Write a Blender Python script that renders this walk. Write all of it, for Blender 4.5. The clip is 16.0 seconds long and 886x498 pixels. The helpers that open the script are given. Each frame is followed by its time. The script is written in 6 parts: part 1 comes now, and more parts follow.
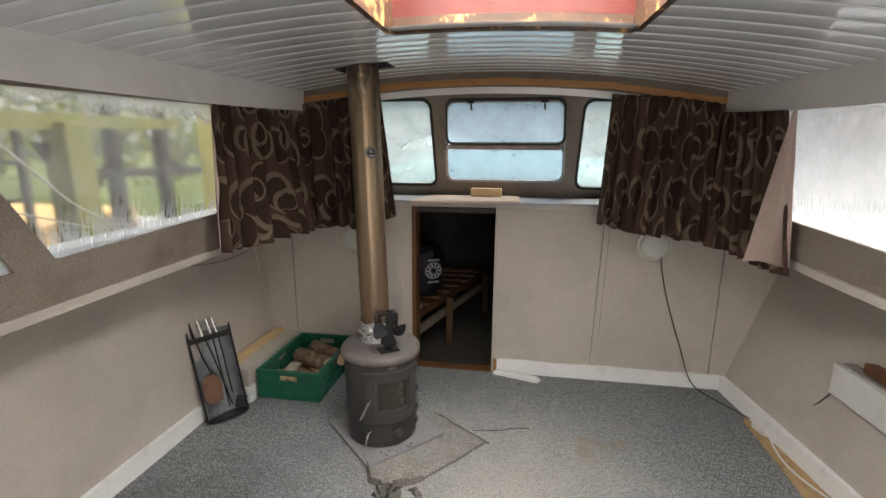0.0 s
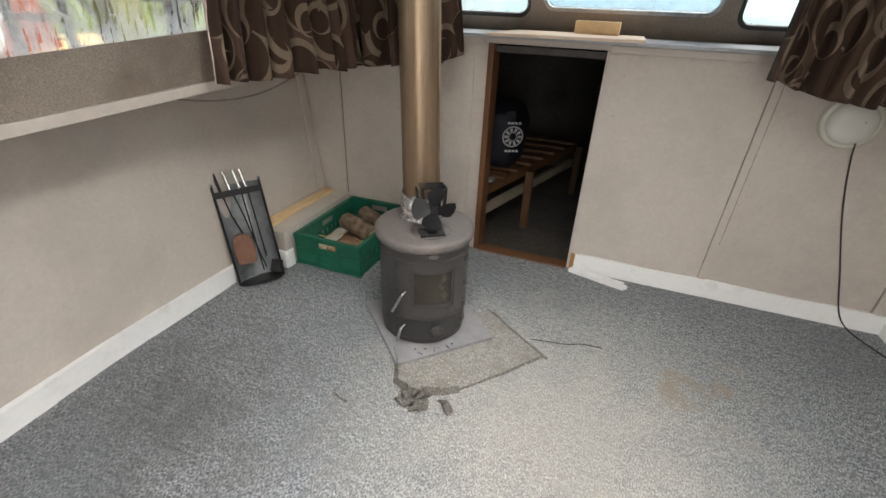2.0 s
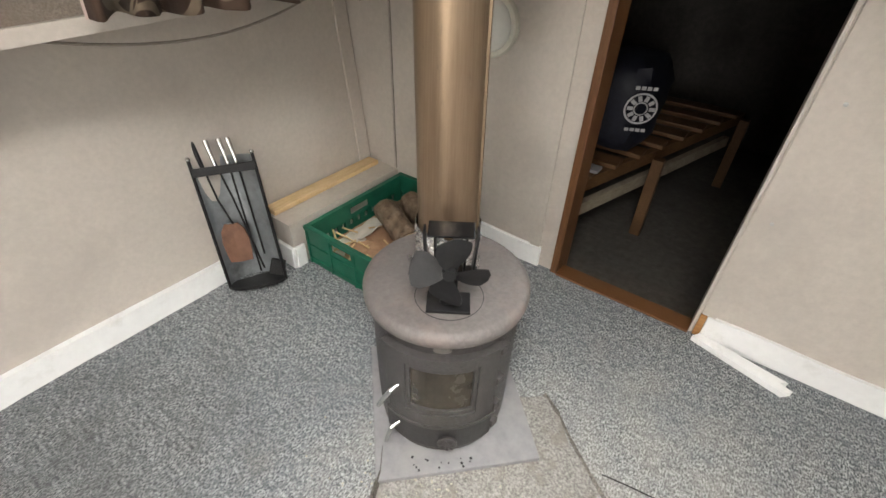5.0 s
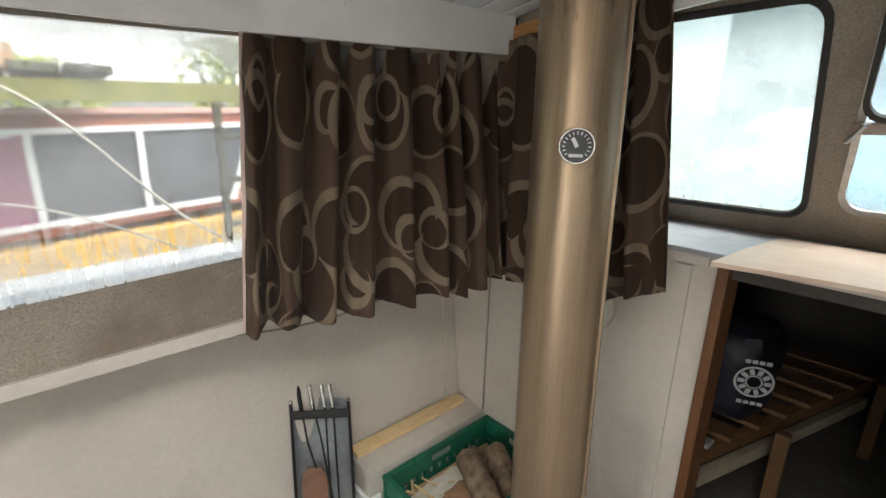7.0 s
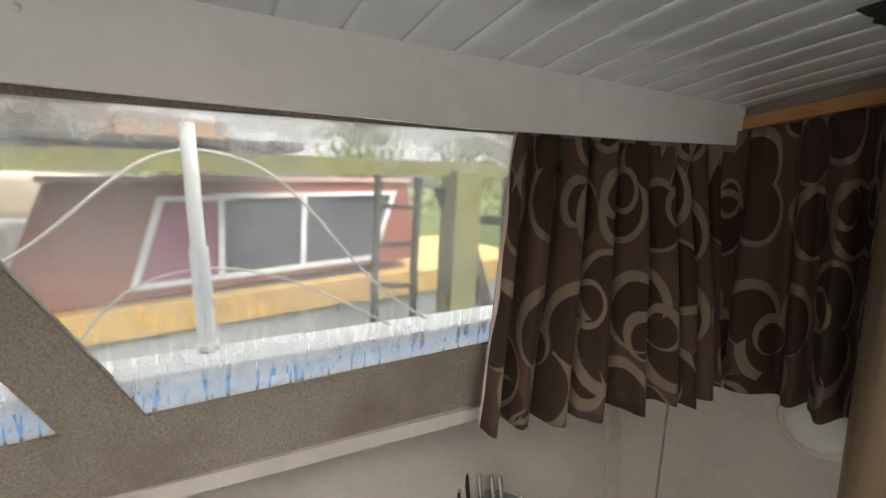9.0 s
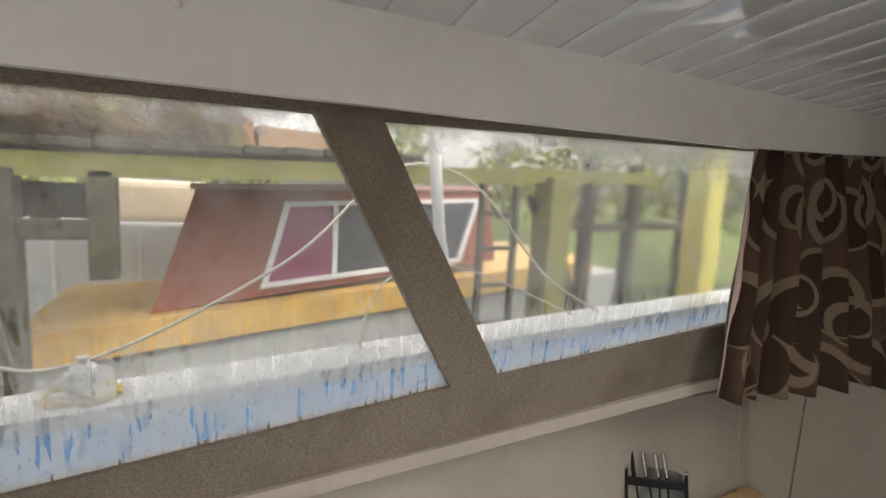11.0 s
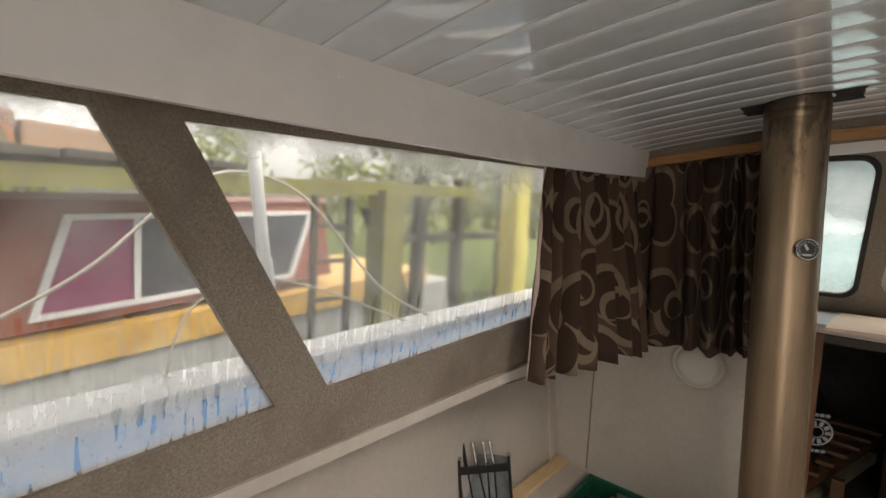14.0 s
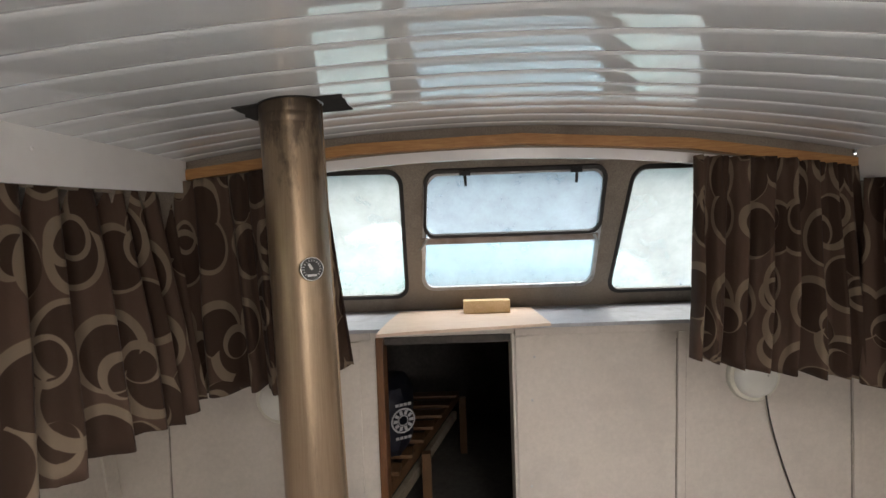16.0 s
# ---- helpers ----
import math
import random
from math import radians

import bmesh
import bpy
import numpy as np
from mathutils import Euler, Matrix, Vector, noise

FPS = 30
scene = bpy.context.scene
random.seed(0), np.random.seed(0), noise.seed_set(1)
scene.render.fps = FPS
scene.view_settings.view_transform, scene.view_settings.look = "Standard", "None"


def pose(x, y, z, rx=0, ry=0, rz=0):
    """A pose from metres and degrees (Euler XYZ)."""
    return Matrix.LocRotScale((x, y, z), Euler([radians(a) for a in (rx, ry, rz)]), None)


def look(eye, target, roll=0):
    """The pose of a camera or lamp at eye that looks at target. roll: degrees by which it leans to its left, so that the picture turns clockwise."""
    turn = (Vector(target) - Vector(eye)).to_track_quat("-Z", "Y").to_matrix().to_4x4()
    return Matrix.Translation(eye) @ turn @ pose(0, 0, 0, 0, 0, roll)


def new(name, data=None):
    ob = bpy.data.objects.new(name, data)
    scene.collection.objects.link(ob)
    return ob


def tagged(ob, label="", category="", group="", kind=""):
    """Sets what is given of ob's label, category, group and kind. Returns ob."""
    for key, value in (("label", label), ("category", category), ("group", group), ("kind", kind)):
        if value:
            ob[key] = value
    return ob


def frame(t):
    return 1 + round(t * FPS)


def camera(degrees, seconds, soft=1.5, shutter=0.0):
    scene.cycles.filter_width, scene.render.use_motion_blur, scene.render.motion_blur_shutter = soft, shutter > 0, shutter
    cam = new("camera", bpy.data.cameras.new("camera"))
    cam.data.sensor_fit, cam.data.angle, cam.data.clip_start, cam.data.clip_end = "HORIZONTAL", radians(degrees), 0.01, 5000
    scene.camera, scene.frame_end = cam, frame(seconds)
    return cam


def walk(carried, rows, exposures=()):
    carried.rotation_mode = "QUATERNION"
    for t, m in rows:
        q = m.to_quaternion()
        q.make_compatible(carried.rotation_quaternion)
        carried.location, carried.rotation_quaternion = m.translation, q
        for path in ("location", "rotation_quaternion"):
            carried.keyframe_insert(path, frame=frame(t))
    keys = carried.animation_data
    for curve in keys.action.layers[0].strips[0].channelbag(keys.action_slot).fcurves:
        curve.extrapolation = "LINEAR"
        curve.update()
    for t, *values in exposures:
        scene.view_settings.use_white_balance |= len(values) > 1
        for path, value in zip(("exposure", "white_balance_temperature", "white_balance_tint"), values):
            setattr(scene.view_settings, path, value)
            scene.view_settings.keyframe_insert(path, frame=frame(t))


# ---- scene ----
cam = camera(89.5, 16.0)
PATH = [
    (0, (0.092, -0.014, 1.467), (-0.211, 1.92, 1.06), 0.4),
    (0.5, (0.109, 0.104, 1.454), (-0.267, 1.995, 0.922), 0.1),
    (1, (0.131, 0.269, 1.425), (-0.351, 2.073, 0.708), 1.2),
    (1.5, (0.138, 0.385, 1.357), (-0.439, 2.11, 0.525), 1.4),
    (2, (0.084, 0.565, 1.299), (-0.523, 2.21, 0.338), 2.3),
    (2.5, (0.019, 0.739, 1.251), (-0.626, 2.311, 0.197), 2.6),
    (3, (0.022, 0.934, 1.216), (-0.737, 2.376, 0.058), 1.8),
    (5.5, (-0.158, 1.436, 1.221), (-1.133, 2.714, 0.032), 0.4),
    (6, (-0.215, 1.408, 1.333), (-1.32, 2.775, 0.379), 0.7),
    (6.5, (-0.189, 1.452, 1.427), (-1.483, 2.803, 0.716), 1.4),
    (7, (-0.197, 1.472, 1.504), (-1.626, 2.77, 0.981), 1.4),
    (7.5, (-0.188, 1.468, 1.549), (-1.743, 2.671, 1.185), 2.4),
    (8, (-0.233, 1.427, 1.562), (-1.881, 2.525, 1.283), 2.9),
    (8.5, (-0.332, 1.338, 1.57), (-2.026, 2.371, 1.324), 2.9),
    (9, (-0.45, 1.21, 1.553), (-2.157, 2.219, 1.289), 3.2),
    (11.5, (-0.604, 0.447, 1.514), (-2.391, 1.319, 1.293), 3.1),
    (12, (-0.664, 0.328, 1.497), (-2.506, 1.066, 1.248), 3.3),
    (12.5, (-0.67, 0.257, 1.49), (-2.528, 0.956, 1.245), 3.1),
    (13, (-0.648, 0.31, 1.479), (-2.414, 1.229, 1.28), 3.7),
    (13.5, (-0.606, 0.453, 1.492), (-2.179, 1.677, 1.327), 3.4),
    (14, (-0.533, 0.604, 1.517), (-1.854, 2.098, 1.37), 3.1),
    (14.5, (-0.415, 0.73, 1.524), (-1.473, 2.426, 1.453), 1.7),
    (15, (-0.28, 0.844, 1.558), (-1.032, 2.696, 1.502), 0.9),
    (15.5, (-0.298, 0.964, 1.548), (-0.69, 2.925, 1.499), -0.8),
    (16, (-0.284, 1.064, 1.548), (-0.286, 3.063, 1.491), -1.9),
]
EXPOSURES = [(0, 1.72, 6900, 11.5), (1.5, 2.02, 6700, 10.5), (3, 2.32, 6700, 10.5), (5.5, 2.62, 6850, 10), (6.5, 2.5, 6800, 7.5), (7, 2.36, 6700, 7), (8, 2.08, 6700, 7), (9, 1.93, 6850, 10), (11.5, 1.55, 7150, 12), (12.5, 1.58, 7100, 12), (13.5, 1.58, 6950, 11), (14.5, 1.7, 7900, 15.5), (15, 1.78, 7500, 15), (15.5, 2.02, 7050, 14.5), (16, 2.2, 6950, 14.5)]
walk(cam, [(t, look(eye, target, roll)) for t, eye, target, roll in PATH], EXPOSURES)


# ---- world and light ----
world = bpy.data.worlds.new("overcast_sky")
scene.world = world
world.use_nodes = True
wn, wl = world.node_tree.nodes, world.node_tree.links
sky = wn.new("ShaderNodeTexSky")
sky.sky_type, sky.sun_disc = "NISHITA", False
sky.sun_elevation, sky.sun_rotation = radians(59), radians(51)
sky.dust_density, sky.ozone_density = 4.0, 1.0
grey = wn.new("ShaderNodeHueSaturation")
grey.inputs["Saturation"].default_value = 0.12
wl.new(sky.outputs[0], grey.inputs["Color"])
wl.new(grey.outputs[0], wn["Background"].inputs[0])
wn["Background"].inputs[1].default_value = 0.15
sun_data = bpy.data.lights.new("sun", "SUN")
sun_data.energy, sun_data.angle, sun_data.color = 0.6, radians(40), (1.0, 0.97, 0.93)
sun = new("sun", sun_data)
sun.matrix_basis = look((5, 4, 10.6), (0, 0, 0))


def area(name, eye, target, w, h, power, colour=(1, 1, 1)):
    d = bpy.data.lights.new(name, "AREA")
    d.shape, d.size, d.size_y, d.energy, d.color = "RECTANGLE", w, h, power, colour
    o = new(name, d)
    o.matrix_basis = look(eye, target)
    return o


area("skylight_lamp", (0.075, 1.267, 2.20), (0.075, 1.267, 0), 0.78, 0.64, 8.5)
# unseen fill lamp, added aft to brighten the cabin
area("aft_fill_lamp", (0.53, -1.03, 1.1), (0.53, 2, 0.7), 0.9, 1.5, 5.2, (1.0, 0.97, 0.94))


# ---- materials ----
def graph(name):
    m = bpy.data.materials.new(name)
    m.use_nodes = True
    return m, m.node_tree.nodes, m.node_tree.links, m.node_tree.nodes["Principled BSDF"]


def noise_tex(n, l, scale, detail=4.0, rough=0.55, stretch=None, coord="Object"):
    tc = n.new("ShaderNodeTexCoord")
    t = n.new("ShaderNodeTexNoise")
    t.inputs["Scale"].default_value, t.inputs["Detail"].default_value, t.inputs["Roughness"].default_value = scale, detail, rough
    if stretch:
        mp = n.new("ShaderNodeMapping")
        mp.inputs["Scale"].default_value = stretch
        l.new(tc.outputs[coord], mp.inputs["Vector"])
        l.new(mp.outputs[0], t.inputs["Vector"])
    else:
        l.new(tc.outputs[coord], t.inputs["Vector"])
    return t


def ramp(n, l, source, lo, hi, c1, c2):
    r = n.new("ShaderNodeValToRGB")
    r.color_ramp.elements[0].position, r.color_ramp.elements[1].position = lo, hi
    r.color_ramp.elements[0].color, r.color_ramp.elements[1].color = (*c1, 1), (*c2, 1)
    l.new(source, r.inputs[0])
    return r


def mix(n, l, fac, a, b, mode="MIX"):
    m = n.new("ShaderNodeMix")
    m.data_type, m.blend_type = "RGBA", mode
    for sock, v in ((m.inputs[0], fac), (m.inputs[6], a), (m.inputs[7], b)):
        if isinstance(v, (int, float)):
            sock.default_value = v
        elif isinstance(v, tuple):
            sock.default_value = (*v, 1)
        else:
            l.new(v, sock)
    return m.outputs[2]


def surface(name, c1, c2, scale=30.0, rough=0.6, metal=0.0, bump=0.0, bscale=None, stain=None, stain_scale=2.0, stain_at=(0.5, 0.75), stretch=None, spec=0.5, vary_rough=0.1, depth=0.002):
    """Two-tone grain, a second larger stain or wear layer, bump and uneven gloss."""
    m, n, l, b = graph(name)
    fine = noise_tex(n, l, scale, 5, 0.6, stretch)
    col = ramp(n, l, fine.outputs[0], 0.3, 0.7, c1, c2).outputs[0]
    big = noise_tex(n, l, stain_scale, 6, 0.65)
    if stain:
        f = ramp(n, l, big.outputs[0], stain_at[0], stain_at[1], (0, 0, 0), (1, 1, 1)).outputs[0]
        col = mix(n, l, f, col, stain)
    l.new(col, b.inputs["Base Color"])
    rr = n.new("ShaderNodeMapRange")
    rr.inputs["To Min"].default_value, rr.inputs["To Max"].default_value = max(0.02, rough - vary_rough), min(1, rough + vary_rough)
    l.new(big.outputs[0], rr.inputs[0])
    l.new(rr.outputs[0], b.inputs["Roughness"])
    b.inputs["Metallic"].default_value = metal
    b.inputs["Specular IOR Level"].default_value = spec
    if bump:
        bt = noise_tex(n, l, bscale or scale, 4, 0.6, stretch)
        bp = n.new("ShaderNodeBump")
        bp.inputs["Strength"].default_value, bp.inputs["Distance"].default_value = bump, depth
        l.new(bt.outputs[0], bp.inputs["Height"])
        l.new(bp.outputs[0], b.inputs["Normal"])
    return m


PAINT = surface("taupe_wall_paint", (0.50, 0.452, 0.402), (0.56, 0.505, 0.45), 60, 0.62, bump=0.25, bscale=180, stain=(0.40, 0.362, 0.325), stain_scale=2.3, stain_at=(0.48, 0.78))
FELT = surface("brown_carpet_lining", (0.19, 0.16, 0.13), (0.34, 0.29, 0.242), 220, 0.95, bump=0.8, bscale=260, stain=(0.19, 0.15, 0.12), stain_scale=5, spec=0.1, depth=0.003)
PVC = surface("gloss_white_cladding", (0.74, 0.77, 0.79), (0.80, 0.82, 0.83), 8, 0.07, bump=0.10, bscale=4, stain=(0.70, 0.725, 0.735), stain_scale=3, vary_rough=0.03, depth=0.003, spec=0.85)
PVC.node_tree.nodes["Principled BSDF"].inputs["Coat Weight"].default_value = 0.7
GLOSS = surface("gloss_white_board", (0.77, 0.75, 0.74), (0.83, 0.81, 0.80), 5, 0.13, bump=0.06, bscale=6, stain=(0.70, 0.68, 0.67), stain_scale=4, vary_rough=0.08)
SKIRT = surface("chipped_white_gloss_paint", (0.84, 0.84, 0.83), (0.89, 0.89, 0.88), 40, 0.35, bump=0.35, bscale=55, stain=(0.70, 0.69, 0.66), stain_scale=9, stain_at=(0.55, 0.75))
PINE = surface("orange_pine", (0.32, 0.145, 0.048), (0.46, 0.235, 0.085), 14, 0.5, bump=0.2, stretch=(1, 12, 12), stain=(0.30, 0.12, 0.04), stain_scale=5)
RAWPINE = surface("raw_pine", (0.62, 0.43, 0.22), (0.74, 0.55, 0.32), 12, 0.6, bump=0.2, stretch=(10, 1, 10), stain=(0.55, 0.36, 0.15), stain_scale=6)
MAHOG = surface("brown_stained_wood", (0.10, 0.042, 0.016), (0.18, 0.080, 0.030), 16, 0.45, bump=0.25, stretch=(14, 14, 1), stain=(0.13, 0.05, 0.02), stain_scale=4)
DARKWOOD = surface("dark_cabin_wood", (0.05, 0.024, 0.011), (0.10, 0.05, 0.023), 18, 0.6, bump=0.2, stretch=(12, 1, 12), stain=(0.09, 0.045, 0.02), stain_scale=4)
PLY = surface("pale_plywood", (0.64, 0.48, 0.37), (0.74, 0.58, 0.46), 10, 0.5, bump=0.1, stretch=(1, 9, 9), stain=(0.58, 0.42, 0.32), stain_scale=4)
VINYL = surface("grey_shelf_vinyl", (0.33, 0.34, 0.37), (0.42, 0.43, 0.46), 25, 0.35, bump=0.15, stain=(0.24, 0.23, 0.23), stain_scale=6, stain_at=(0.55, 0.7))
IRON = surface("matt_grey_cast_iron", (0.041, 0.038, 0.037), (0.062, 0.057, 0.056), 90, 0.46, metal=0.0, bump=0.5, bscale=240, stain=(0.115, 0.106, 0.10), stain_scale=7, stain_at=(0.58, 0.82))
BLACK = surface("black_metal", (0.009, 0.009, 0.010), (0.016, 0.016, 0.017), 60, 0.42, metal=0.0, bump=0.1, spec=0.3)
STEEL = surface("bright_steel", (0.62, 0.62, 0.62), (0.75, 0.75, 0.74), 40, 0.22, metal=1.0, bump=0.05)
FOIL = surface("crumpled_foil", (0.75, 0.75, 0.76), (0.86, 0.86, 0.86), 20, 0.22, metal=1.0, bump=1.0, bscale=38, depth=0.012)
SLATE = surface("grey_hearth_slab", (0.21, 0.205, 0.215), (0.265, 0.26, 0.268), 30, 0.7, bump=0.2, stain=(0.30, 0.29, 0.285), stain_scale=7)
GREEN = surface("green_plastic", (0.006, 0.105, 0.06), (0.01, 0.135, 0.078), 20, 0.42, bump=0.1, stain=(0.012, 0.085, 0.055), stain_scale=6)
RED = surface("red_hatch_paint", (0.085, 0.014, 0.010), (0.115, 0.020, 0.014), 9, 0.35, stain=(0.09, 0.022, 0.016), stain_scale=5)
ALU = surface("dull_aluminium", (0.40, 0.40, 0.40), (0.52, 0.52, 0.51), 50, 0.4, metal=0.9, bump=0.1, stain=(0.22, 0.2, 0.18), stain_scale=12)
RIMWOOD = surface("weathered_rim_wood", (0.032, 0.016, 0.009), (0.075, 0.036, 0.017), 16, 0.45, bump=0.4, stain=(0.50, 0.27, 0.09), stain_scale=13, stain_at=(0.55, 0.65))
RUBBER = surface("black_rubber", (0.015, 0.014, 0.014), (0.03, 0.028, 0.026), 60, 0.6, bump=0.2)


def carpet_material():
    m, n, l, b = graph("grey_cord_carpet")
    fine = noise_tex(n, l, 1.0, 3, 0.7, (205, 108, 120))
    mid = noise_tex(n, l, 42, 5, 0.75)
    big = noise_tex(n, l, 1.9, 5, 0.6)
    col = ramp(n, l, fine.outputs[0], 0.39, 0.61, (0.050, 0.056, 0.062), (0.50, 0.515, 0.52)).outputs[0]
    col = mix(n, l, ramp(n, l, mid.outputs[0], 0.46, 0.60, (0, 0, 0), (0.62, 0.62, 0.62)).outputs[0], col, (0.085, 0.096, 0.108))
    col = mix(n, l, ramp(n, l, big.outputs[0], 0.45, 0.72, (0, 0, 0), (0.5, 0.5, 0.5)).outputs[0], col, (0.16, 0.178, 0.20))
    tc = n.new("ShaderNodeTexCoord")
    # worn, ashy patch round the hearth
    dist = n.new("ShaderNodeVectorMath")
    dist.operation = "DISTANCE"
    dist.inputs[1].default_value = (0.12, 1.70, 0)
    l.new(tc.outputs["Object"], dist.inputs[0])
    worn = noise_tex(n, l, 7, 5, 0.6)
    add = n.new("ShaderNodeMath")
    add.operation = "MULTIPLY_ADD"
    add.inputs[1].default_value, add.inputs[2].default_value = 1.1, -0.55
    l.new(worn.outputs[0], add.inputs[0])
    su = n.new("ShaderNodeMath")
    l.new(add.outputs[0], su.inputs[0])
    l.new(dist.outputs["Value"], su.inputs[1])
    f = ramp(n, l, su.outputs[0], 0.15, 1.25, (0.55, 0.55, 0.55), (0, 0, 0)).outputs[0]
    col = mix(n, l, f, col, mix(n, l, fine.outputs[0], (0.20, 0.183, 0.16), (0.68, 0.636, 0.57)))
    # an old spill stain, then port-side shade put into the carpet colour
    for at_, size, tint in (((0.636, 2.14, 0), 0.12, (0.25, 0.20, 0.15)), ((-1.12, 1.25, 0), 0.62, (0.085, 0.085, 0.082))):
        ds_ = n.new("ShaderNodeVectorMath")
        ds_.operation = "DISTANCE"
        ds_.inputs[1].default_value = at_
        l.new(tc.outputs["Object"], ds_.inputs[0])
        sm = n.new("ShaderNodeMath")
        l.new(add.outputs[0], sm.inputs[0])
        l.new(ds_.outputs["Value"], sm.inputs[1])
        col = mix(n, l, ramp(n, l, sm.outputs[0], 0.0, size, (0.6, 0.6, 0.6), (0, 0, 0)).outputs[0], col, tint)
    l.new(col, b.inputs["Base Color"])
    b.inputs["Roughness"].default_value = 0.95
    b.inputs["Specular IOR Level"].default_value = 0.15
    bp = n.new("ShaderNodeBump")
    bp.inputs["Strength"].default_value, bp.inputs["Distance"].default_value = 0.9, 0.004
    l.new(fine.outputs[0], bp.inputs["Height"])
    l.new(bp.outputs[0], b.inputs["Normal"])
    return m


CARPET = carpet_material()


def glass_material(name, fog, tint=(0.97, 0.98, 0.98), drips=1.0, blur=0.05, head=0.0, foot=0.0, uneven=0.3, film=(0.93, 0.945, 0.95)):
    """Wet, partly misted window glass: clear glass, a thin film of mist and running drops."""
    m, n, l, b = graph(name)
    n.remove(b)
    out = n["Material Output"]
    clear = n.new("ShaderNodeBsdfRefraction")
    clear.inputs["Color"].default_value = (*tint, 1)
    clear.inputs["Roughness"].default_value, clear.inputs["IOR"].default_value = blur, 1.45
    mist = n.new("ShaderNodeBsdfTranslucent")
    mist.inputs[0].default_value = (*film, 1)
    patches = noise_tex(n, l, 6, 6, 0.65)
    tc = n.new("ShaderNodeTexCoord")
    sep = n.new("ShaderNodeSeparateXYZ")
    l.new(tc.outputs["Object"], sep.inputs[0])
    edge = n.new("ShaderNodeMath")
    edge.operation = "MULTIPLY_ADD"
    edge.inputs[1].default_value = 0.16
    l.new(noise_tex(n, l, 14, 6, 0.7).outputs[0], edge.inputs[0])
    l.new(sep.outputs[2], edge.inputs[2])
    # mist gathers along the head and the foot of the glass, with an uneven border
    k = n.new("ShaderNodeMapRange")
    k.inputs["From Min"].default_value, k.inputs["From Max"].default_value = 1.68, 1.725
    k.inputs["To Max"].default_value = head
    l.new(edge.outputs[0], k.inputs[0])
    low = n.new("ShaderNodeMapRange")
    low.inputs["From Min"].default_value, low.inputs["From Max"].default_value = 1.38, 1.25
    low.inputs["To Max"].default_value = foot
    l.new(edge.outputs[0], low.inputs[0])
    f1 = n.new("ShaderNodeMapRange")
    f1.inputs["From Min"].default_value, f1.inputs["From Max"].default_value = 0.35, 0.75
    f1.inputs["To Min"].default_value, f1.inputs["To Max"].default_value = fog * (1 - uneven), min(1, fog * (1 + uneven))
    l.new(patches.outputs[0], f1.inputs[0])
    tot = None
    for sck in (f1.outputs[0], k.outputs[0], low.outputs[0]):
        if tot is None:
            tot = sck
            continue
        ad = n.new("ShaderNodeMath")
        ad.use_clamp = True
        l.new(tot, ad.inputs[0])
        l.new(sck, ad.inputs[1])
        tot = ad.outputs[0]
    streak = noise_tex(n, l, 1.0, 3, 0.5, (95, 95, 7))
    wet = n.new("ShaderNodeMapRange")
    wet.inputs["From Min"].default_value, wet.inputs["From Max"].default_value = 1.43, 1.26
    wet.inputs["To Max"].default_value = 0.62 * drips
    l.new(edge.outputs[0], wet.inputs[0])
    run = ramp(n, l, streak.outputs[0], 0.55, 0.59, (0, 0, 0), (1, 1, 1)).outputs[0]
    rw = n.new("ShaderNodeMath")
    rw.operation = "MULTIPLY"
    l.new(run, rw.inputs[0])
    l.new(wet.outputs[0], rw.inputs[1])
    fac = n.new("ShaderNodeMath")
    fac.operation = "SUBTRACT"
    fac.use_clamp = True
    l.new(tot, fac.inputs[0])
    l.new(rw.outputs[0], fac.inputs[1])
    # fine drops that clear specks of the film
    speck = ramp(n, l, noise_tex(n, l, 110, 2, 0.5, (1, 1, 0.6)).outputs[0], 0.62, 0.66, (0, 0, 0), (0.07 * min(drips, 1.2),) * 3).outputs[0]
    sp = n.new("ShaderNodeMath")
    sp.operation, sp.use_clamp = "SUBTRACT", True
    l.new(fac.outputs[0], sp.inputs[0])
    l.new(speck, sp.inputs[1])
    fac = sp
    body = n.new("ShaderNodeMixShader")
    l.new(fac.outputs[0], body.inputs[0])
    l.new(clear.outputs[0], body.inputs[1])
    l.new(mist.outputs[0], body.inputs[2])
    gloss = n.new("ShaderNodeBsdfGlossy")
    gloss.inputs["Roughness"].default_value = 0.05
    fr = n.new("ShaderNodeFresnel")
    fr.inputs["IOR"].default_value = 1.45
    fin = n.new("ShaderNodeMixShader")
    l.new(fr.outputs[0], fin.inputs[0])
    l.new(body.outputs[0], fin.inputs[1])
    l.new(gloss.outputs[0], fin.inputs[2])
    l.new(fin.outputs[0], out.inputs["Surface"])
    return m


GLASS = glass_material("wet_window_glass", 0.10, head=0.5, foot=0.34, drips=1.5, blur=0.06, uneven=0.75)
HAZED = glass_material("hazed_window_glass", 0.15, head=0.42, foot=0.32, drips=1.5, blur=0.075, uneven=0.45)
FOGGED = glass_material("fogged_starboard_glass", 0.6, head=0.2, foot=0.2, drips=1.2, blur=0.08, uneven=0.25, film=(0.93, 0.935, 0.92))
MISTED = glass_material("misted_windscreen_glass", 0.34, (0.60, 0.665, 0.67), drips=0.15, blur=0.06, uneven=0.2, film=(0.54, 0.59, 0.595))
GRIMY = glass_material("grimy_blue_windscreen_glass", 0.34, (0.49, 0.575, 0.63), drips=0.3, blur=0.06, uneven=0.2, film=(0.44, 0.515, 0.57))


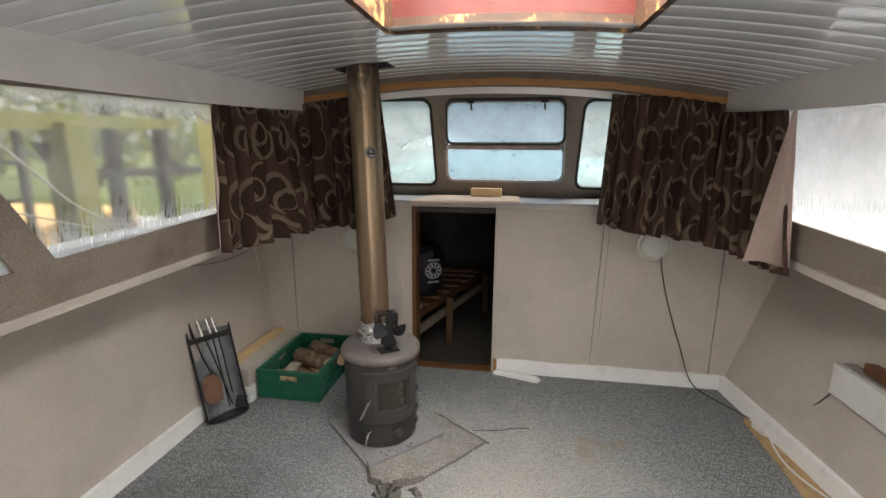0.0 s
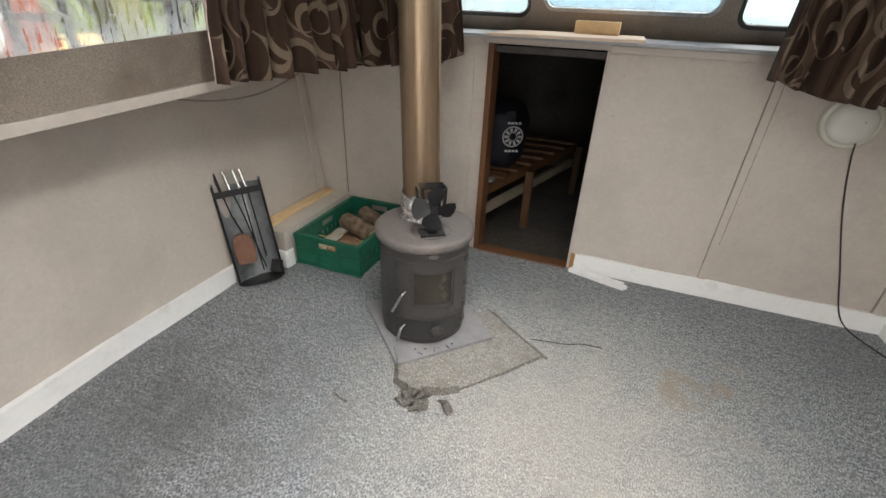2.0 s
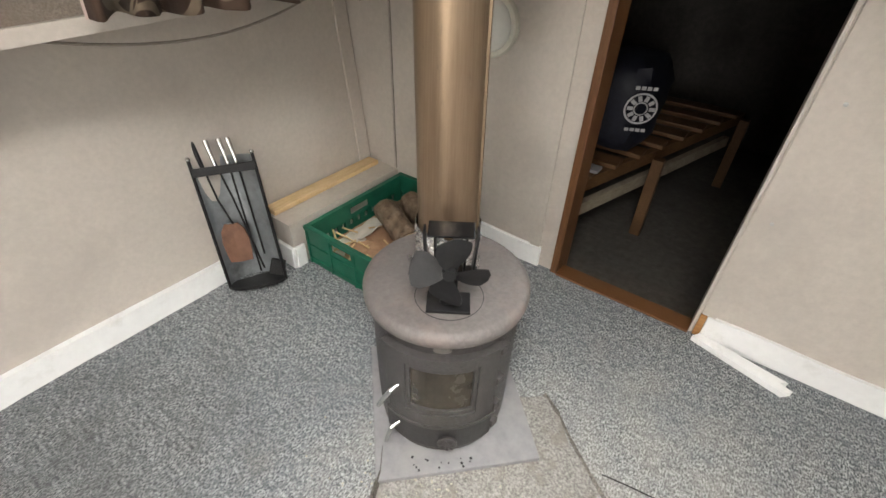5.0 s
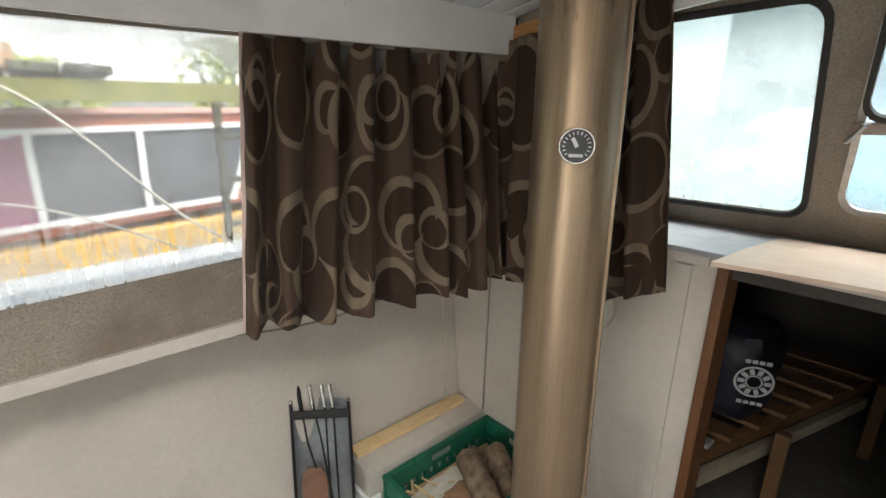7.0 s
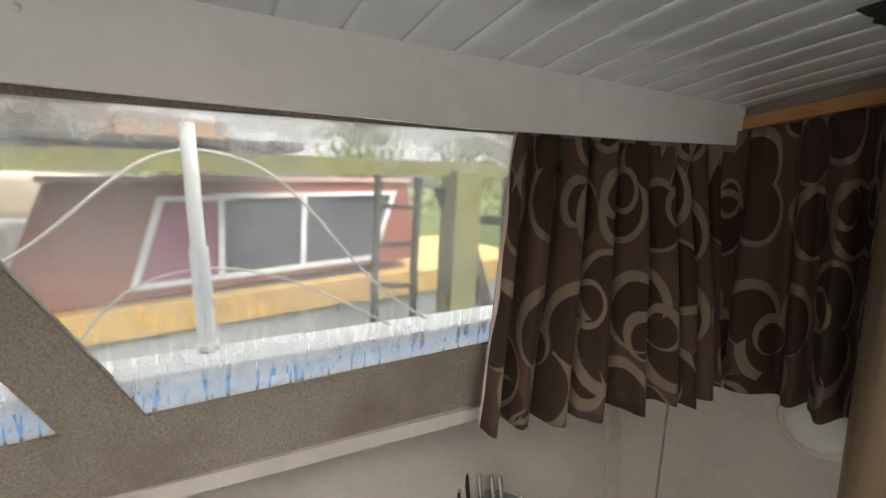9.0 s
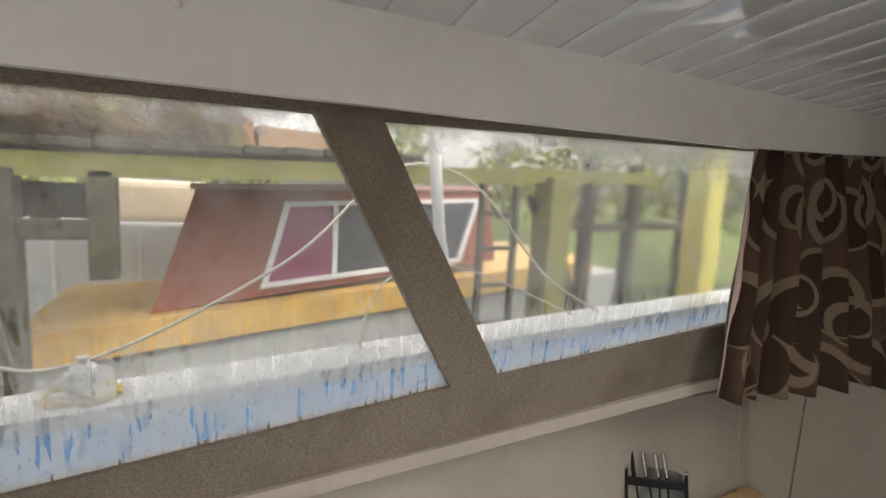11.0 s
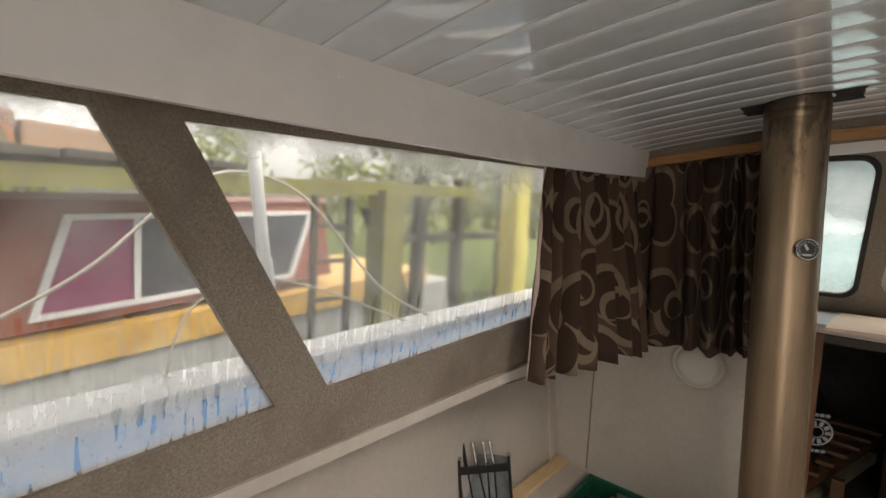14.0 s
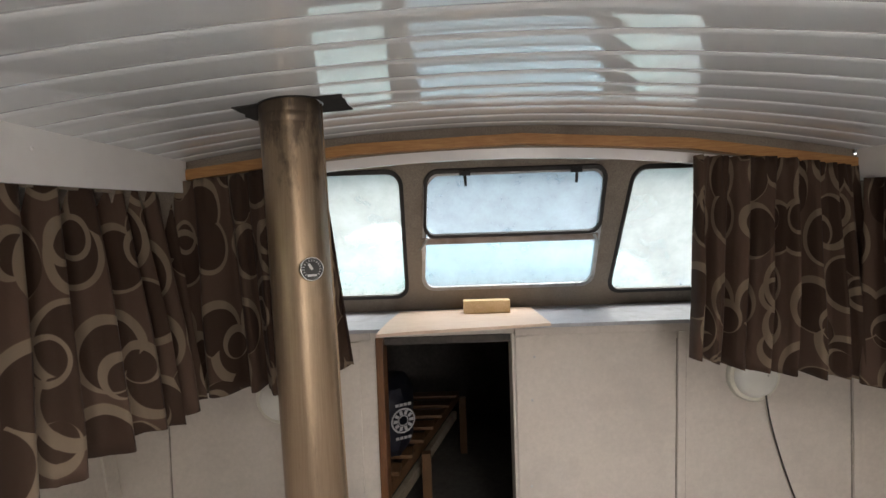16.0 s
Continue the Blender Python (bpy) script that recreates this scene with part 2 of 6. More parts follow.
# ---- mesh helpers ----
def add_box(bm, lo, hi, m=None, bevel=0.0):
    c = [(a + b) / 2 for a, b in zip(lo, hi)]
    s = [abs(b - a) for a, b in zip(lo, hi)]
    r = bmesh.ops.create_cube(bm, size=1, matrix=Matrix.LocRotScale(c, None, s))
    vs = r["verts"]
    if bevel:
        es = list({e for v in vs for e in v.link_edges})
        vs = list({v for f in bmesh.ops.bevel(bm, geom=es, offset=bevel, segments=2, affect="EDGES", profile=0.6)["faces"] for v in f.verts} | {v for v in vs if v.is_valid})
    if m is not None:
        bmesh.ops.transform(bm, matrix=m, verts=vs)
    return vs


def add_prism(bm, pts, way):
    """A polygon given as 3D points, thickened along way."""
    way = Vector(way)
    a = [bm.verts.new(p) for p in pts]
    b = [bm.verts.new(Vector(p) + way) for p in pts]
    fs = [bm.faces.new(a), bm.faces.new(list(reversed(b)))]
    k = len(a)
    for i in range(k):
        fs.append(bm.faces.new((a[i], b[i], b[(i + 1) % k], a[(i + 1) % k])))
    bmesh.ops.recalc_face_normals(bm, faces=fs)


def add_tube(bm, pts, r, seg=10, caps=True):
    """A tube along points; r is one radius or one for each point."""
    pts = [Vector(p) for p in pts]
    rs = [r] * len(pts) if isinstance(r, (int, float)) else list(r)
    rings, up = [], None
    for i, p in enumerate(pts):
        d = (pts[min(i + 1, len(pts) - 1)] - pts[max(i - 1, 0)]).normalized()
        if up is None:
            up = d.orthogonal().normalized()
        up = (up - d * up.dot(d)).normalized()
        side = d.cross(up)
        rings.append([bm.verts.new(p + (up * math.cos(a) + side * math.sin(a)) * rs[i]) for a in (2 * math.pi * j / seg for j in range(seg))])
    for a, b in zip(rings, rings[1:]):
        for j in range(seg):
            bm.faces.new((a[j], a[(j + 1) % seg], b[(j + 1) % seg], b[j]))
    if caps:
        bm.faces.new(list(reversed(rings[0])))
        bm.faces.new(rings[-1])


def add_lathe(bm, prof, m=None, seg=32):
    """A turned shape from (radius, height) pairs round z."""
    rings = []
    for r, z in prof:
        rings.append([bm.verts.new(Vector((max(r, 1e-4) * math.cos(a), max(r, 1e-4) * math.sin(a), z))) for a in (2 * math.pi * j / seg for j in range(seg))])
    for a, b in zip(rings, rings[1:]):
        for j in range(seg):
            bm.faces.new((a[j], a[(j + 1) % seg], b[(j + 1) % seg], b[j]))
    bm.faces.new(list(reversed(rings[0])))
    bm.faces.new(rings[-1])
    if m is not None:
        bmesh.ops.transform(bm, matrix=m, verts=[v for r in rings for v in r])


def make(name, bm, material, smooth=False):
    bmesh.ops.recalc_face_normals(bm, faces=bm.faces)
    me = bpy.data.meshes.new(name)
    bm.to_mesh(me)
    bm.free()
    me.materials.append(material)
    if smooth:
        me.polygons.foreach_set("use_smooth", [True] * len(me.polygons))
        me.set_sharp_from_angle(angle=radians(40))
    return new(name, me)


def part(name, bm, material, parent, label="", smooth=False):
    ob = make(name, bm, material, smooth)
    ob.parent = parent
    ob.matrix_parent_inverse = parent.matrix_basis.inverted() if parent.type == "EMPTY" else Matrix()
    return tagged(ob, label)


def thing(name, base, label, category, group="", kind=""):
    e = new(name)
    e.empty_display_size = 0.05
    e.matrix_basis = pose(*base)
    return tagged(e, label, category, group, kind)


def setting(name, bm, material, label, category, smooth=False):
    return tagged(make(name, bm, material, smooth), label, category, kind="structure")


def rounded(cx0, cz0, cx1, cz1, r, k=5, shear0=0.0, shear1=0.0):
    """A rounded four-sided outline; shear moves the top of the two upright sides. Returns points with the index of their corner."""
    out = []
    for idx, (x, z, a0) in enumerate(((cx1 - r, cz0 + r, -90), (cx1 - r, cz1 - r, 0), (cx0 + r, cz1 - r, 90), (cx0 + r, cz0 + r, 180))):
        for j in range(k):
            a = radians(a0 + 90 * j / (k - 1))
            px, pz = x + r * math.cos(a), z + r * math.sin(a)
            f = (pz - cz0) / (cz1 - cz0)
            px += (shear1 if idx < 2 else shear0) * f
            out.append((px, pz, idx))
    return out


def add_holed(bm, cell, hole, to3, way):
    """A panel with a hole: cell holds its corners in the order of rounded()."""
    way = Vector(way)
    k = len(hole)
    H = [bm.verts.new(to3(p[0], p[1])) for p in hole]
    H2 = [bm.verts.new(v.co + way) for v in H]
    C = [bm.verts.new(to3(*c)) for c in cell]
    C2 = [bm.verts.new(v.co + way) for v in C]
    for i in range(k):
        j = (i + 1) % k
        a, b = hole[i][2], hole[j][2]
        for h, c in ((H, C), (H2, C2)):
            bm.faces.new((h[i], h[j], c[b]) if a == b else (h[i], h[j], c[b], c[a]))
        bm.faces.new((H[i], H[j], H2[j], H2[i]))
    for i in range(4):
        j = (i + 1) % 4
        bm.faces.new((C[i], C[j], C2[j], C2[i]))


def add_ring(bm, outer, inner, to3, way):
    """A closed frame between two outlines of equal count, thickened along way."""
    way = Vector(way)
    rows = [[bm.verts.new(to3(p[0], p[1]) + w) for p in o] for o, w in ((outer, Vector()), (inner, Vector()), (inner, way), (outer, way))]
    k = len(outer)
    for i in range(k):
        j = (i + 1) % k
        for a, b in zip(rows, rows[1:] + rows[:1]):
            bm.faces.new((a[i], a[j], b[j], b[i]))


# ---- plan ----
AFT, FORE = -1.0, 2.89        # aft wall and front bulkhead
SHELF = 1.165


def hull_x(side, y, z):
    """The flared hull side; side is -1 for the left wall, 1 for the right."""
    pts = ((-1.0, 1.53, 0.17), (0.9, 1.578, 0.16), (1.4, 1.60, 0.14), (2.0, 1.59, 0.12), (2.9, 1.60, 0.11)) if side < 0 else ((-1.0, 1.60, 0.15), (1.2, 1.60, 0.15), (2.0, 1.54, 0.22), (2.9, 1.45, 0.31))
    for (y0, a0, b0), (y1, a1, b1) in zip(pts, pts[1:]):
        if y <= y1:
            f = (y - y0) / (y1 - y0)
            return side * (a0 + f * (a1 - a0) + z * (b0 + f * (b1 - b0)))
    return side * (pts[-1][1] + z * pts[-1][2])


def cabin_x(side, y, z):
    """The cabin side with its windows, leaning inboard and closing in forward."""
    return side * (1.325 - 0.06 * (min(y, 1.95) - 1.1) - 0.12 * (z - 1.13))


def deck_z(y):
    """Underside of the side decks, rising forward."""
    return 0.961 + 0.047 * (y - 0.8)


def outer_deck_z(y):
    """Underside of the painted deck planking outside."""
    return 1.012 + 0.042 * (y - 1.1)


def roof_z(x, y):
    return 1.93 + 0.038 * (y - 2.65) - 0.106 * (x / 1.18) ** 2 - 0.0145 * x


def screen_at(x, z):
    """The raked windscreen."""
    return Vector((x, 3.229 - 0.7 * (z - 1.282), z))


# ---- floor ----
bm = bmesh.new()
ys = [AFT + (FORE - AFT) * i / 20 for i in range(21)]
for y0, y1 in zip(ys, ys[1:]):
    vs = [bm.verts.new(p) for p in ((hull_x(-1, y0, 0) - 0.05, y0, 0), (hull_x(1, y0, 0) + 0.05, y0, 0), (hull_x(1, y1, 0) + 0.05, y1, 0), (hull_x(-1, y1, 0) - 0.05, y1, 0))]
    bm.faces.new(vs)
    lo = [bm.verts.new(v.co + Vector((0, 0, -0.03))) for v in vs]
    bm.faces.new(list(reversed(lo)))
bmesh.ops.remove_doubles(bm, verts=bm.verts, dist=0.0005)
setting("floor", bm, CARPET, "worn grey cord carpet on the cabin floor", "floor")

# ---- hull sides, skirting, side decks ----
for side, word in ((-1, "port"), (1, "starboard")):
    bm = bmesh.new()
    fs = [0, 0.25, 0.5, 0.75, 1.0]
    for y0, y1 in zip(ys, ys[1:]):
        for f0, f1 in zip(fs, fs[1:]):
            q = [(hull_x(side, y, f * deck_z(y)), y, f * deck_z(y)) for y, f in ((y0, f0), (y1, f0), (y1, f1), (y0, f1))]
            bm.faces.new([bm.verts.new(p) for p in q])
            bm.faces.new([bm.verts.new((p[0] + side * 0.03, p[1], p[2])) for p in reversed(q)])
    bmesh.ops.remove_doubles(bm, verts=bm.verts, dist=0.0005)
    setting("wall_" + word, bm, PAINT, "taupe painted hull side wall", "wall", True)
    # underside of the side deck
    bm = bmesh.new()
    for y0, y1 in zip(ys, ys[1:]):
        q = [(hull_x(side, y, 1.0) + side * e, y, deck_z(y)) for y, e in ((y0, 0.06), (y1, 0.06))] + [(cabin_x(side, y, 1.0) + side * 0.01, y, deck_z(y)) for y in (y1, y0)]
        add_prism(bm, q, (0, 0, 0.02))
    setting("side_deck_lining_" + word, bm, PAINT, "painted underside of the side deck", "trim")
    # pale trim strip under the window band
    bm = bmesh.new()
    for y0, y1 in zip(ys, ys[1:]):
        a, b = cabin_x(side, y0, 0.96), cabin_x(side, y1, 0.96)
        c0, c1 = deck_z(y0), deck_z(y1)
        add_prism(bm, [(a - side * 0.010, y0, c0 - 0.016), (a - side * 0.012, y0, c0 + 0.018), (a + side * 0.012, y0, c0 + 0.018), (a + side * 0.012, y0, c0 - 0.016)], (b - a, y1 - y0, c1 - c0))
    bmesh.ops.remove_doubles(bm, verts=bm.verts, dist=0.0005)
    setting("trim_" + word, bm, PAINT, "pale painted trim strip under the side windows", "trim")
    # skirting
    bm = bmesh.new()
    ends = (AFT, 2.0, 2.24) if side < 0 else (AFT, 2.0, FORE)
    ks = [y for y in ys if y < ends[2]] + [ends[2]]
    for y0, y1 in zip(ks, ks[1:]):
        a, b = hull_x(side, y0, 0), hull_x(side, y1, 0)
        h = 0.092
        t = 0.016 + 0.002 * math.sin(y0 * 9)
        add_prism(bm, [(a - side * t, y0, 0), (a - side * (t - 0.004), y0, h), (hull_x(side, y0, h) + side * 0.01, y0, h), (a + side * 0.01, y0, 0)], (b - a, y1 - y0, 0))
    bmesh.ops.remove_doubles(bm, verts=bm.verts, dist=0.0005)
    setting("baseboard_" + word, bm, SKIRT, "chipped white painted skirting board", "baseboard")

# ---- cabin sides with their windows ----
WIN_A = ((-0.35, 0.98), (1.035, 1.126), (0.738, 1.640), (-0.35, 1.615))
WIN_B = ((1.15, 1.138), (2.32, 1.225), (2.32, 1.70), (0.848, 1.640))
Z1 = 1.80
for side, word in ((-1, "port"), (1, "starboard")):
    dz = 0.0 if side < 0 else -0.02

    def at(y, z, side=side, dz=dz):
        return Vector((cabin_x(side, y, z), y, z + dz * (z - 1) / 0.6))

    bm = bmesh.new()
    out = (side * 0.028, 0, 0)
    A, Bw = WIN_A, WIN_B
    for poly in (
        [(AFT, deck_z(AFT) - 0.006), (A[0][0], deck_z(A[0][0]) - 0.006), A[0], A[3], (A[3][0], Z1), (AFT, Z1)],
        [(A[0][0], deck_z(A[0][0]) - 0.006), (A[1][0], deck_z(A[1][0]) - 0.006), A[1], A[0]],
        [A[3], A[2], (A[2][0], Z1), (A[3][0], Z1)],
        [(A[1][0], deck_z(A[1][0]) - 0.006), (Bw[0][0], deck_z(Bw[0][0]) - 0.006), Bw[0], Bw[3], (Bw[3][0], Z1), (A[2][0], Z1), A[2], A[1]],
        [(Bw[0][0], deck_z(Bw[0][0]) - 0.006), (Bw[1][0], deck_z(Bw[1][0]) - 0.006), Bw[1], Bw[0]],
        [Bw[3], Bw[2], (Bw[2][0], Z1), (Bw[3][0], Z1)],
        [(Bw[1][0], deck_z(Bw[1][0]) - 0.006), (3.35, deck_z(3.35) - 0.006), (3.35, 1.14), (2.95, Z1), (Bw[2][0], Z1), Bw[2], Bw[1]],
    ):
        add_prism(bm, [at(*p) for p in poly], out)
    bmesh.ops.remove_doubles(bm, verts=bm.verts, dist=0.0005)
    setting("wall_cabin_" + word, bm, FELT, "brown carpet-lined cabin side between windows", "wall")
    for k, W in ((1, A), (2, Bw)):
        w = thing("window_%d" % (k + (0 if side < 0 else 2)), (*at((W[0][0] + W[1][0]) / 2, W[0][1]),), "slanted side window with wet misted glass", "window", kind="structure")
        bm = bmesh.new()
        add_prism(bm, [at(*p) + Vector((side * 0.012, 0, 0)) for p in W], (side * 0.004, 0, 0))
        g = part("pane", bm, (GLASS if k == 1 else HAZED) if side < 0 else FOGGED, w, "wet glass with running condensation")
        g.visible_shadow = False
        bm = bmesh.new()
        c = Vector((sum(p[0] for p in W) / 4, 0, sum(p[1] for p in W) / 4))

        def grow(p, d, c=c):
            v = Vector((p[0] - c.x, p[1] - c.z))
            return (p[0] + math.copysign(d, v.x), p[1] + math.copysign(d, v.y))

        add_ring(bm, [grow(p, 0.001) for p in W], [grow(p, -0.006) for p in W], lambda y, z, a=at: a(y, z) + Vector((side * 0.002, 0, 0)), (side * 0.01, 0, 0))
        part("window_frame", bm, ALU, w, "thin pale edge seal of the glass")

# ---- front bulkhead with the low doorway ----
DOOR0, DOOR1, DOORZ = -0.575, -0.006, 1.14
bm = bmesh.new()
xl, xr = -1.78, 1.80
add_box(bm, (xl, FORE, -0.4), (DOOR0, FORE + 0.03, SHELF))
add_box(bm, (DOOR1, FORE, -0.4), (xr, FORE + 0.03, SHELF))
add_box(bm, (DOOR0, FORE, DOORZ), (DOOR1, FORE + 0.03, SHELF))
add_box(bm, (DOOR0, FORE, -0.4), (DOOR1, FORE + 0.03, -0.012))
setting("wall_front", bm, PAINT, "taupe painted front bulkhead of plywood panels", "wall")

# ---- shelf below the windscreen ----
bm = bmesh.new()
add_box(bm, (-1.32, FORE - 0.03, SHELF), (1.32, 3.36, SHELF + 0.016), bevel=0.003)
setting("shelf", bm, VINYL, "grey vinyl dash shelf below the windscreen", "shelf")

# ---- ceiling of narrow cladding boards ----
HATCH = (-0.340, 0.448, 0.95, 1.59)
ROOF_END = 2.66
bm = bmesh.new()
NX, PITCH, GAP = 28, 0.1045, 0.0035
y0 = 0.913 - 19 * PITCH
rows_y = []
while y0 < ROOF_END:
    rows_y.append((max(y0, AFT), min(y0 + PITCH, ROOF_END)))
    y0 += PITCH
xs = [-1.2 + 2.4 * i / NX for i in range(NX + 1)]
xs = [next((h for h in HATCH[:2] if abs(x - h) < 0.042), x) for x in xs]
for a, b in rows_y:
    if b - a < 0.02:
        continue
    w = b - a
    prof = ((a, 0.0018), (a + 0.0015, 0.0016), (a + GAP, 0.0), (a + 0.2 * w, -0.0008), (a + 0.4 * w, -0.0014), (a + 0.6 * w, -0.0015), (a + 0.8 * w, -0.0010), (a + 0.92 * w, -0.0005), (b - 0.001, 0.0), (b, 0.0018))
    for x0, x1 in zip(xs, xs[1:]):
        if HATCH[2] < (a + b) / 2 < HATCH[3] and HATCH[0] < (x0 + x1) / 2 < HATCH[1]:
            continue
        for k, ((ya, da), (yb, db)) in enumerate(zip(prof, prof[1:])):
            f = bm.faces.new([bm.verts.new((x, y, roof_z(x, y) + d)) for x, y, d in ((x0, ya, da), (x1, ya, da), (x1, yb, db), (x0, yb, db))])
            f.smooth = 2 <= k <= 7
bmesh.ops.remove_doubles(bm, verts=bm.verts, dist=0.0003)
setting("ceiling", bm, PVC, "glossy white tongue-and-groove ceiling boards", "ceiling")
bm = bmesh.new()
xd = [x - 0.032 if x == HATCH[0] else x + 0.032 if x == HATCH[1] else x for x in xs]
cut0, cut1 = HATCH[2] - 0.032, HATCH[3] + 0.032
for x0, x1 in zip(xd, xd[1:]):
    for ya, yb in ((AFT - 0.05, cut0), (cut0, cut1), (cut1, 3.0)):
        if ya == cut0 and HATCH[0] < (x0 + x1) / 2 < HATCH[1]:
            continue
        add_prism(bm, [(x, y, roof_z(x, y) + 0.03) for x, y in ((x0, ya), (x1, ya), (x1, yb), (x0, yb))], (0, 0, 0.03))
for side in (-1, 1):
    add_prism(bm, [(x, y, z) for x, y, z in ((side * 1.18, AFT - 0.05, 1.9), (side * 1.6, AFT - 0.05, 1.84), (side * 1.6, 3.0, 1.84), (side * 1.18, 3.0, 1.9))], (0, 0, 0.05))
setting("roof_deck", bm, GLOSS, "cabin roof deck above the ceiling boards", "roof")

# ---- white fascia boards along both sides ----
for side, word in ((-1, "port"), (1, "starboard")):
    bm = bmesh.new()
    ks = [-1.0, 0.07, 0.66, 1.2, 1.7, 2.2, 2.645]
    zb = [1.60, 1.62, 1.638, 1.655, 1.672, 1.70, 1.73]
    for i in range(len(ks) - 1):
        x = side * 1.18
        q = [(x, ks[i], zb[i] - 0.035 * (side > 0)), (x, ks[i + 1], zb[i + 1] - 0.035 * (side > 0)), (x, ks[i + 1], roof_z(x, ks[i + 1]) - 0.001), (x, ks[i], roof_z(x, ks[i]) - 0.001)]
        add_prism(bm, q, (side * 0.016, 0, 0))
    bmesh.ops.remove_doubles(bm, verts=bm.verts, dist=0.0005)
    setting("fascia_" + word, bm, GLOSS, "glossy white fascia board above the windows", "trim")
    bm = bmesh.new()
    add_prism(bm, [(side * 1.196, AFT, 1.79), (side * 1.34, AFT, 1.79), (side * 1.34, 2.95, 1.82), (side * 1.196, 2.95, 1.82)], (0, 0, 0.03))
    setting("soffit_" + word, bm, FELT, "dark carpet lining above the side windows", "trim")

# ---- windscreen ----
RAKE = Vector((0, 0.7, 1)).normalized()
OUTW = Vector((0, 0.82, 0.57)) * 0.03
PANES = (("window_5", -0.98, 1.262, -0.468, 1.812, 0.035, 0.02, (-1.34, -0.425)),
         ("window_6", -0.385, 1.298, 0.425, 1.80, 0.04, -0.045, (-0.425, 0.468)),
         ("window_7", 0.515, 1.255, 1.0, 1.80, -0.02, -0.02, (0.468, 1.34)))
bm = bmesh.new()
for name, x0, z0, x1, z1, s0, s1, (cx0, cx1) in PANES:
    hole = rounded(x0, z0, x1, z1, 0.055, 6, s0, s1)
    add_holed(bm, [(cx1, SHELF - 0.01), (cx1, 1.90), (cx0, 1.90), (cx0, SHELF - 0.01)], hole, screen_at, OUTW)
bmesh.ops.remove_doubles(bm, verts=bm.verts, dist=0.0005)
setting("wall_windscreen", bm, FELT, "brown carpet-lined windscreen surround", "wall")
for name, x0, z0, x1, z1, s0, s1, _ in PANES:
    w = thing(name, screen_at((x0 + x1) / 2, z0), "misted windscreen pane with rounded corners", "window", kind="structure")
    bm = bmesh.new()
    o = rounded(x0 - 0.002, z0 - 0.002, x1 + 0.002, z1 + 0.002, 0.056, 6, s0, s1)
    add_prism(bm, [screen_at(p[0], p[1]) + OUTW * 0.4 for p in o], OUTW * 0.14)
    g = part("pane", bm, GRIMY if name == "window_6" else MISTED, w, "misted glass")
    g.visible_shadow = False
    bm = bmesh.new()
    o2 = rounded(x0 - 0.010, z0 - 0.010, x1 + 0.010, z1 + 0.010, 0.062, 6, s0, s1)
    i2 = rounded(x0 + 0.007, z0 + 0.007, x1 - 0.007, z1 - 0.007, 0.05, 6, s0, s1)
    add_ring(bm, o2, i2, lambda x, z: screen_at(x, z) - OUTW * 0.15, OUTW * 0.3)
    part("window_frame", bm, RUBBER if name != "window_6" else ALU, w, "dark window seal" if name != "window_6" else "dull metal window frame")
    if name == "window_6":
        # upper opening light with its own dark frame, rail and catches
        bm = bmesh.new()
        o2 = rounded(x0 + 0.014, 1.548, x1 - 0.014, z1 + 0.018, 0.05, 6, s0 * 0.5, s1 * 0.6)
        i2 = rounded(x0 + 0.027, 1.560, x1 - 0.027, z1 + 0.005, 0.042, 6, s0 * 0.5, s1 * 0.6)
        add_ring(bm, o2, i2, lambda x, z: screen_at(x, z) - OUTW * 0.5, OUTW * 0.45)
        sash = part("sash", bm, RUBBER, w, "dark frame of the opening top light")
        bm = bmesh.new()
        add_prism(bm, [screen_at(xx, zz) - OUTW * 0.55 for xx, zz in ((x0 + 0.008, 1.521), (x1 - 0.022, 1.521), (x1 - 0.026, 1.546), (x0 + 0.01, 1.546))], OUTW * 0.35)
        part("rail", bm, surface("faded_brown_rail", (0.24, 0.19, 0.165), (0.36, 0.30, 0.27), 20, 0.45, stain=(0.13, 0.08, 0.06), stain_scale=7), w, "flat faded brown cross rail")
        for x in (-0.19, 0.255):
            bm = bmesh.new()
            add_box(bm, (x - 0.022, 0, -0.008), (x + 0.022, 0.018, 0.012), Matrix.Translation(screen_at(0, 1.808) - OUTW * 0.9), 0.003)
            add_tube(bm, [screen_at(x, 1.80) - OUTW * 0.9, screen_at(x + 0.004, 1.765) - OUTW * 1.0], 0.006, 8)
            part("hinge", bm, BLACK, sash, "black window hinge")
        for x in (x0 + 0.03, x1 - 0.05):
            bm = bmesh.new()
            add_tube(bm, [screen_at(x, 1.55) - OUTW * 0.9, screen_at(x + math.copysign(0.02, x), 1.525) - OUTW * 1.3, screen_at(x + math.copysign(0.03, x), 1.51) - OUTW * 1.0], 0.006, 8)
            part("catch", bm, ALU, sash, "dull metal window catch", True)

# ---- bow at the forward end of the ceiling ----
def bow_strip(name, z0, z1, ya, yb, material, label, n=14, wobble=0.0):
    bm = bmesh.new()
    xs = [-1.19 + 2.38 * i / n for i in range(n + 1)]
    for x0, x1 in zip(xs, xs[1:]):
        w0 = wobble * math.sin(x0 * 17)
        za, zb = roof_z(x0, 2.65), roof_z(x1, 2.65)
        add_prism(bm, [(x0, ya + w0, za + z0), (x1, ya + w0, zb + z0), (x1, ya + w0, zb + z1), (x0, ya + w0, za + z1)], (0, yb - ya, 0))
    bmesh.ops.remove_doubles(bm, verts=bm.verts, dist=0.0005)
    return setting(name, bm, material, label, "trim")


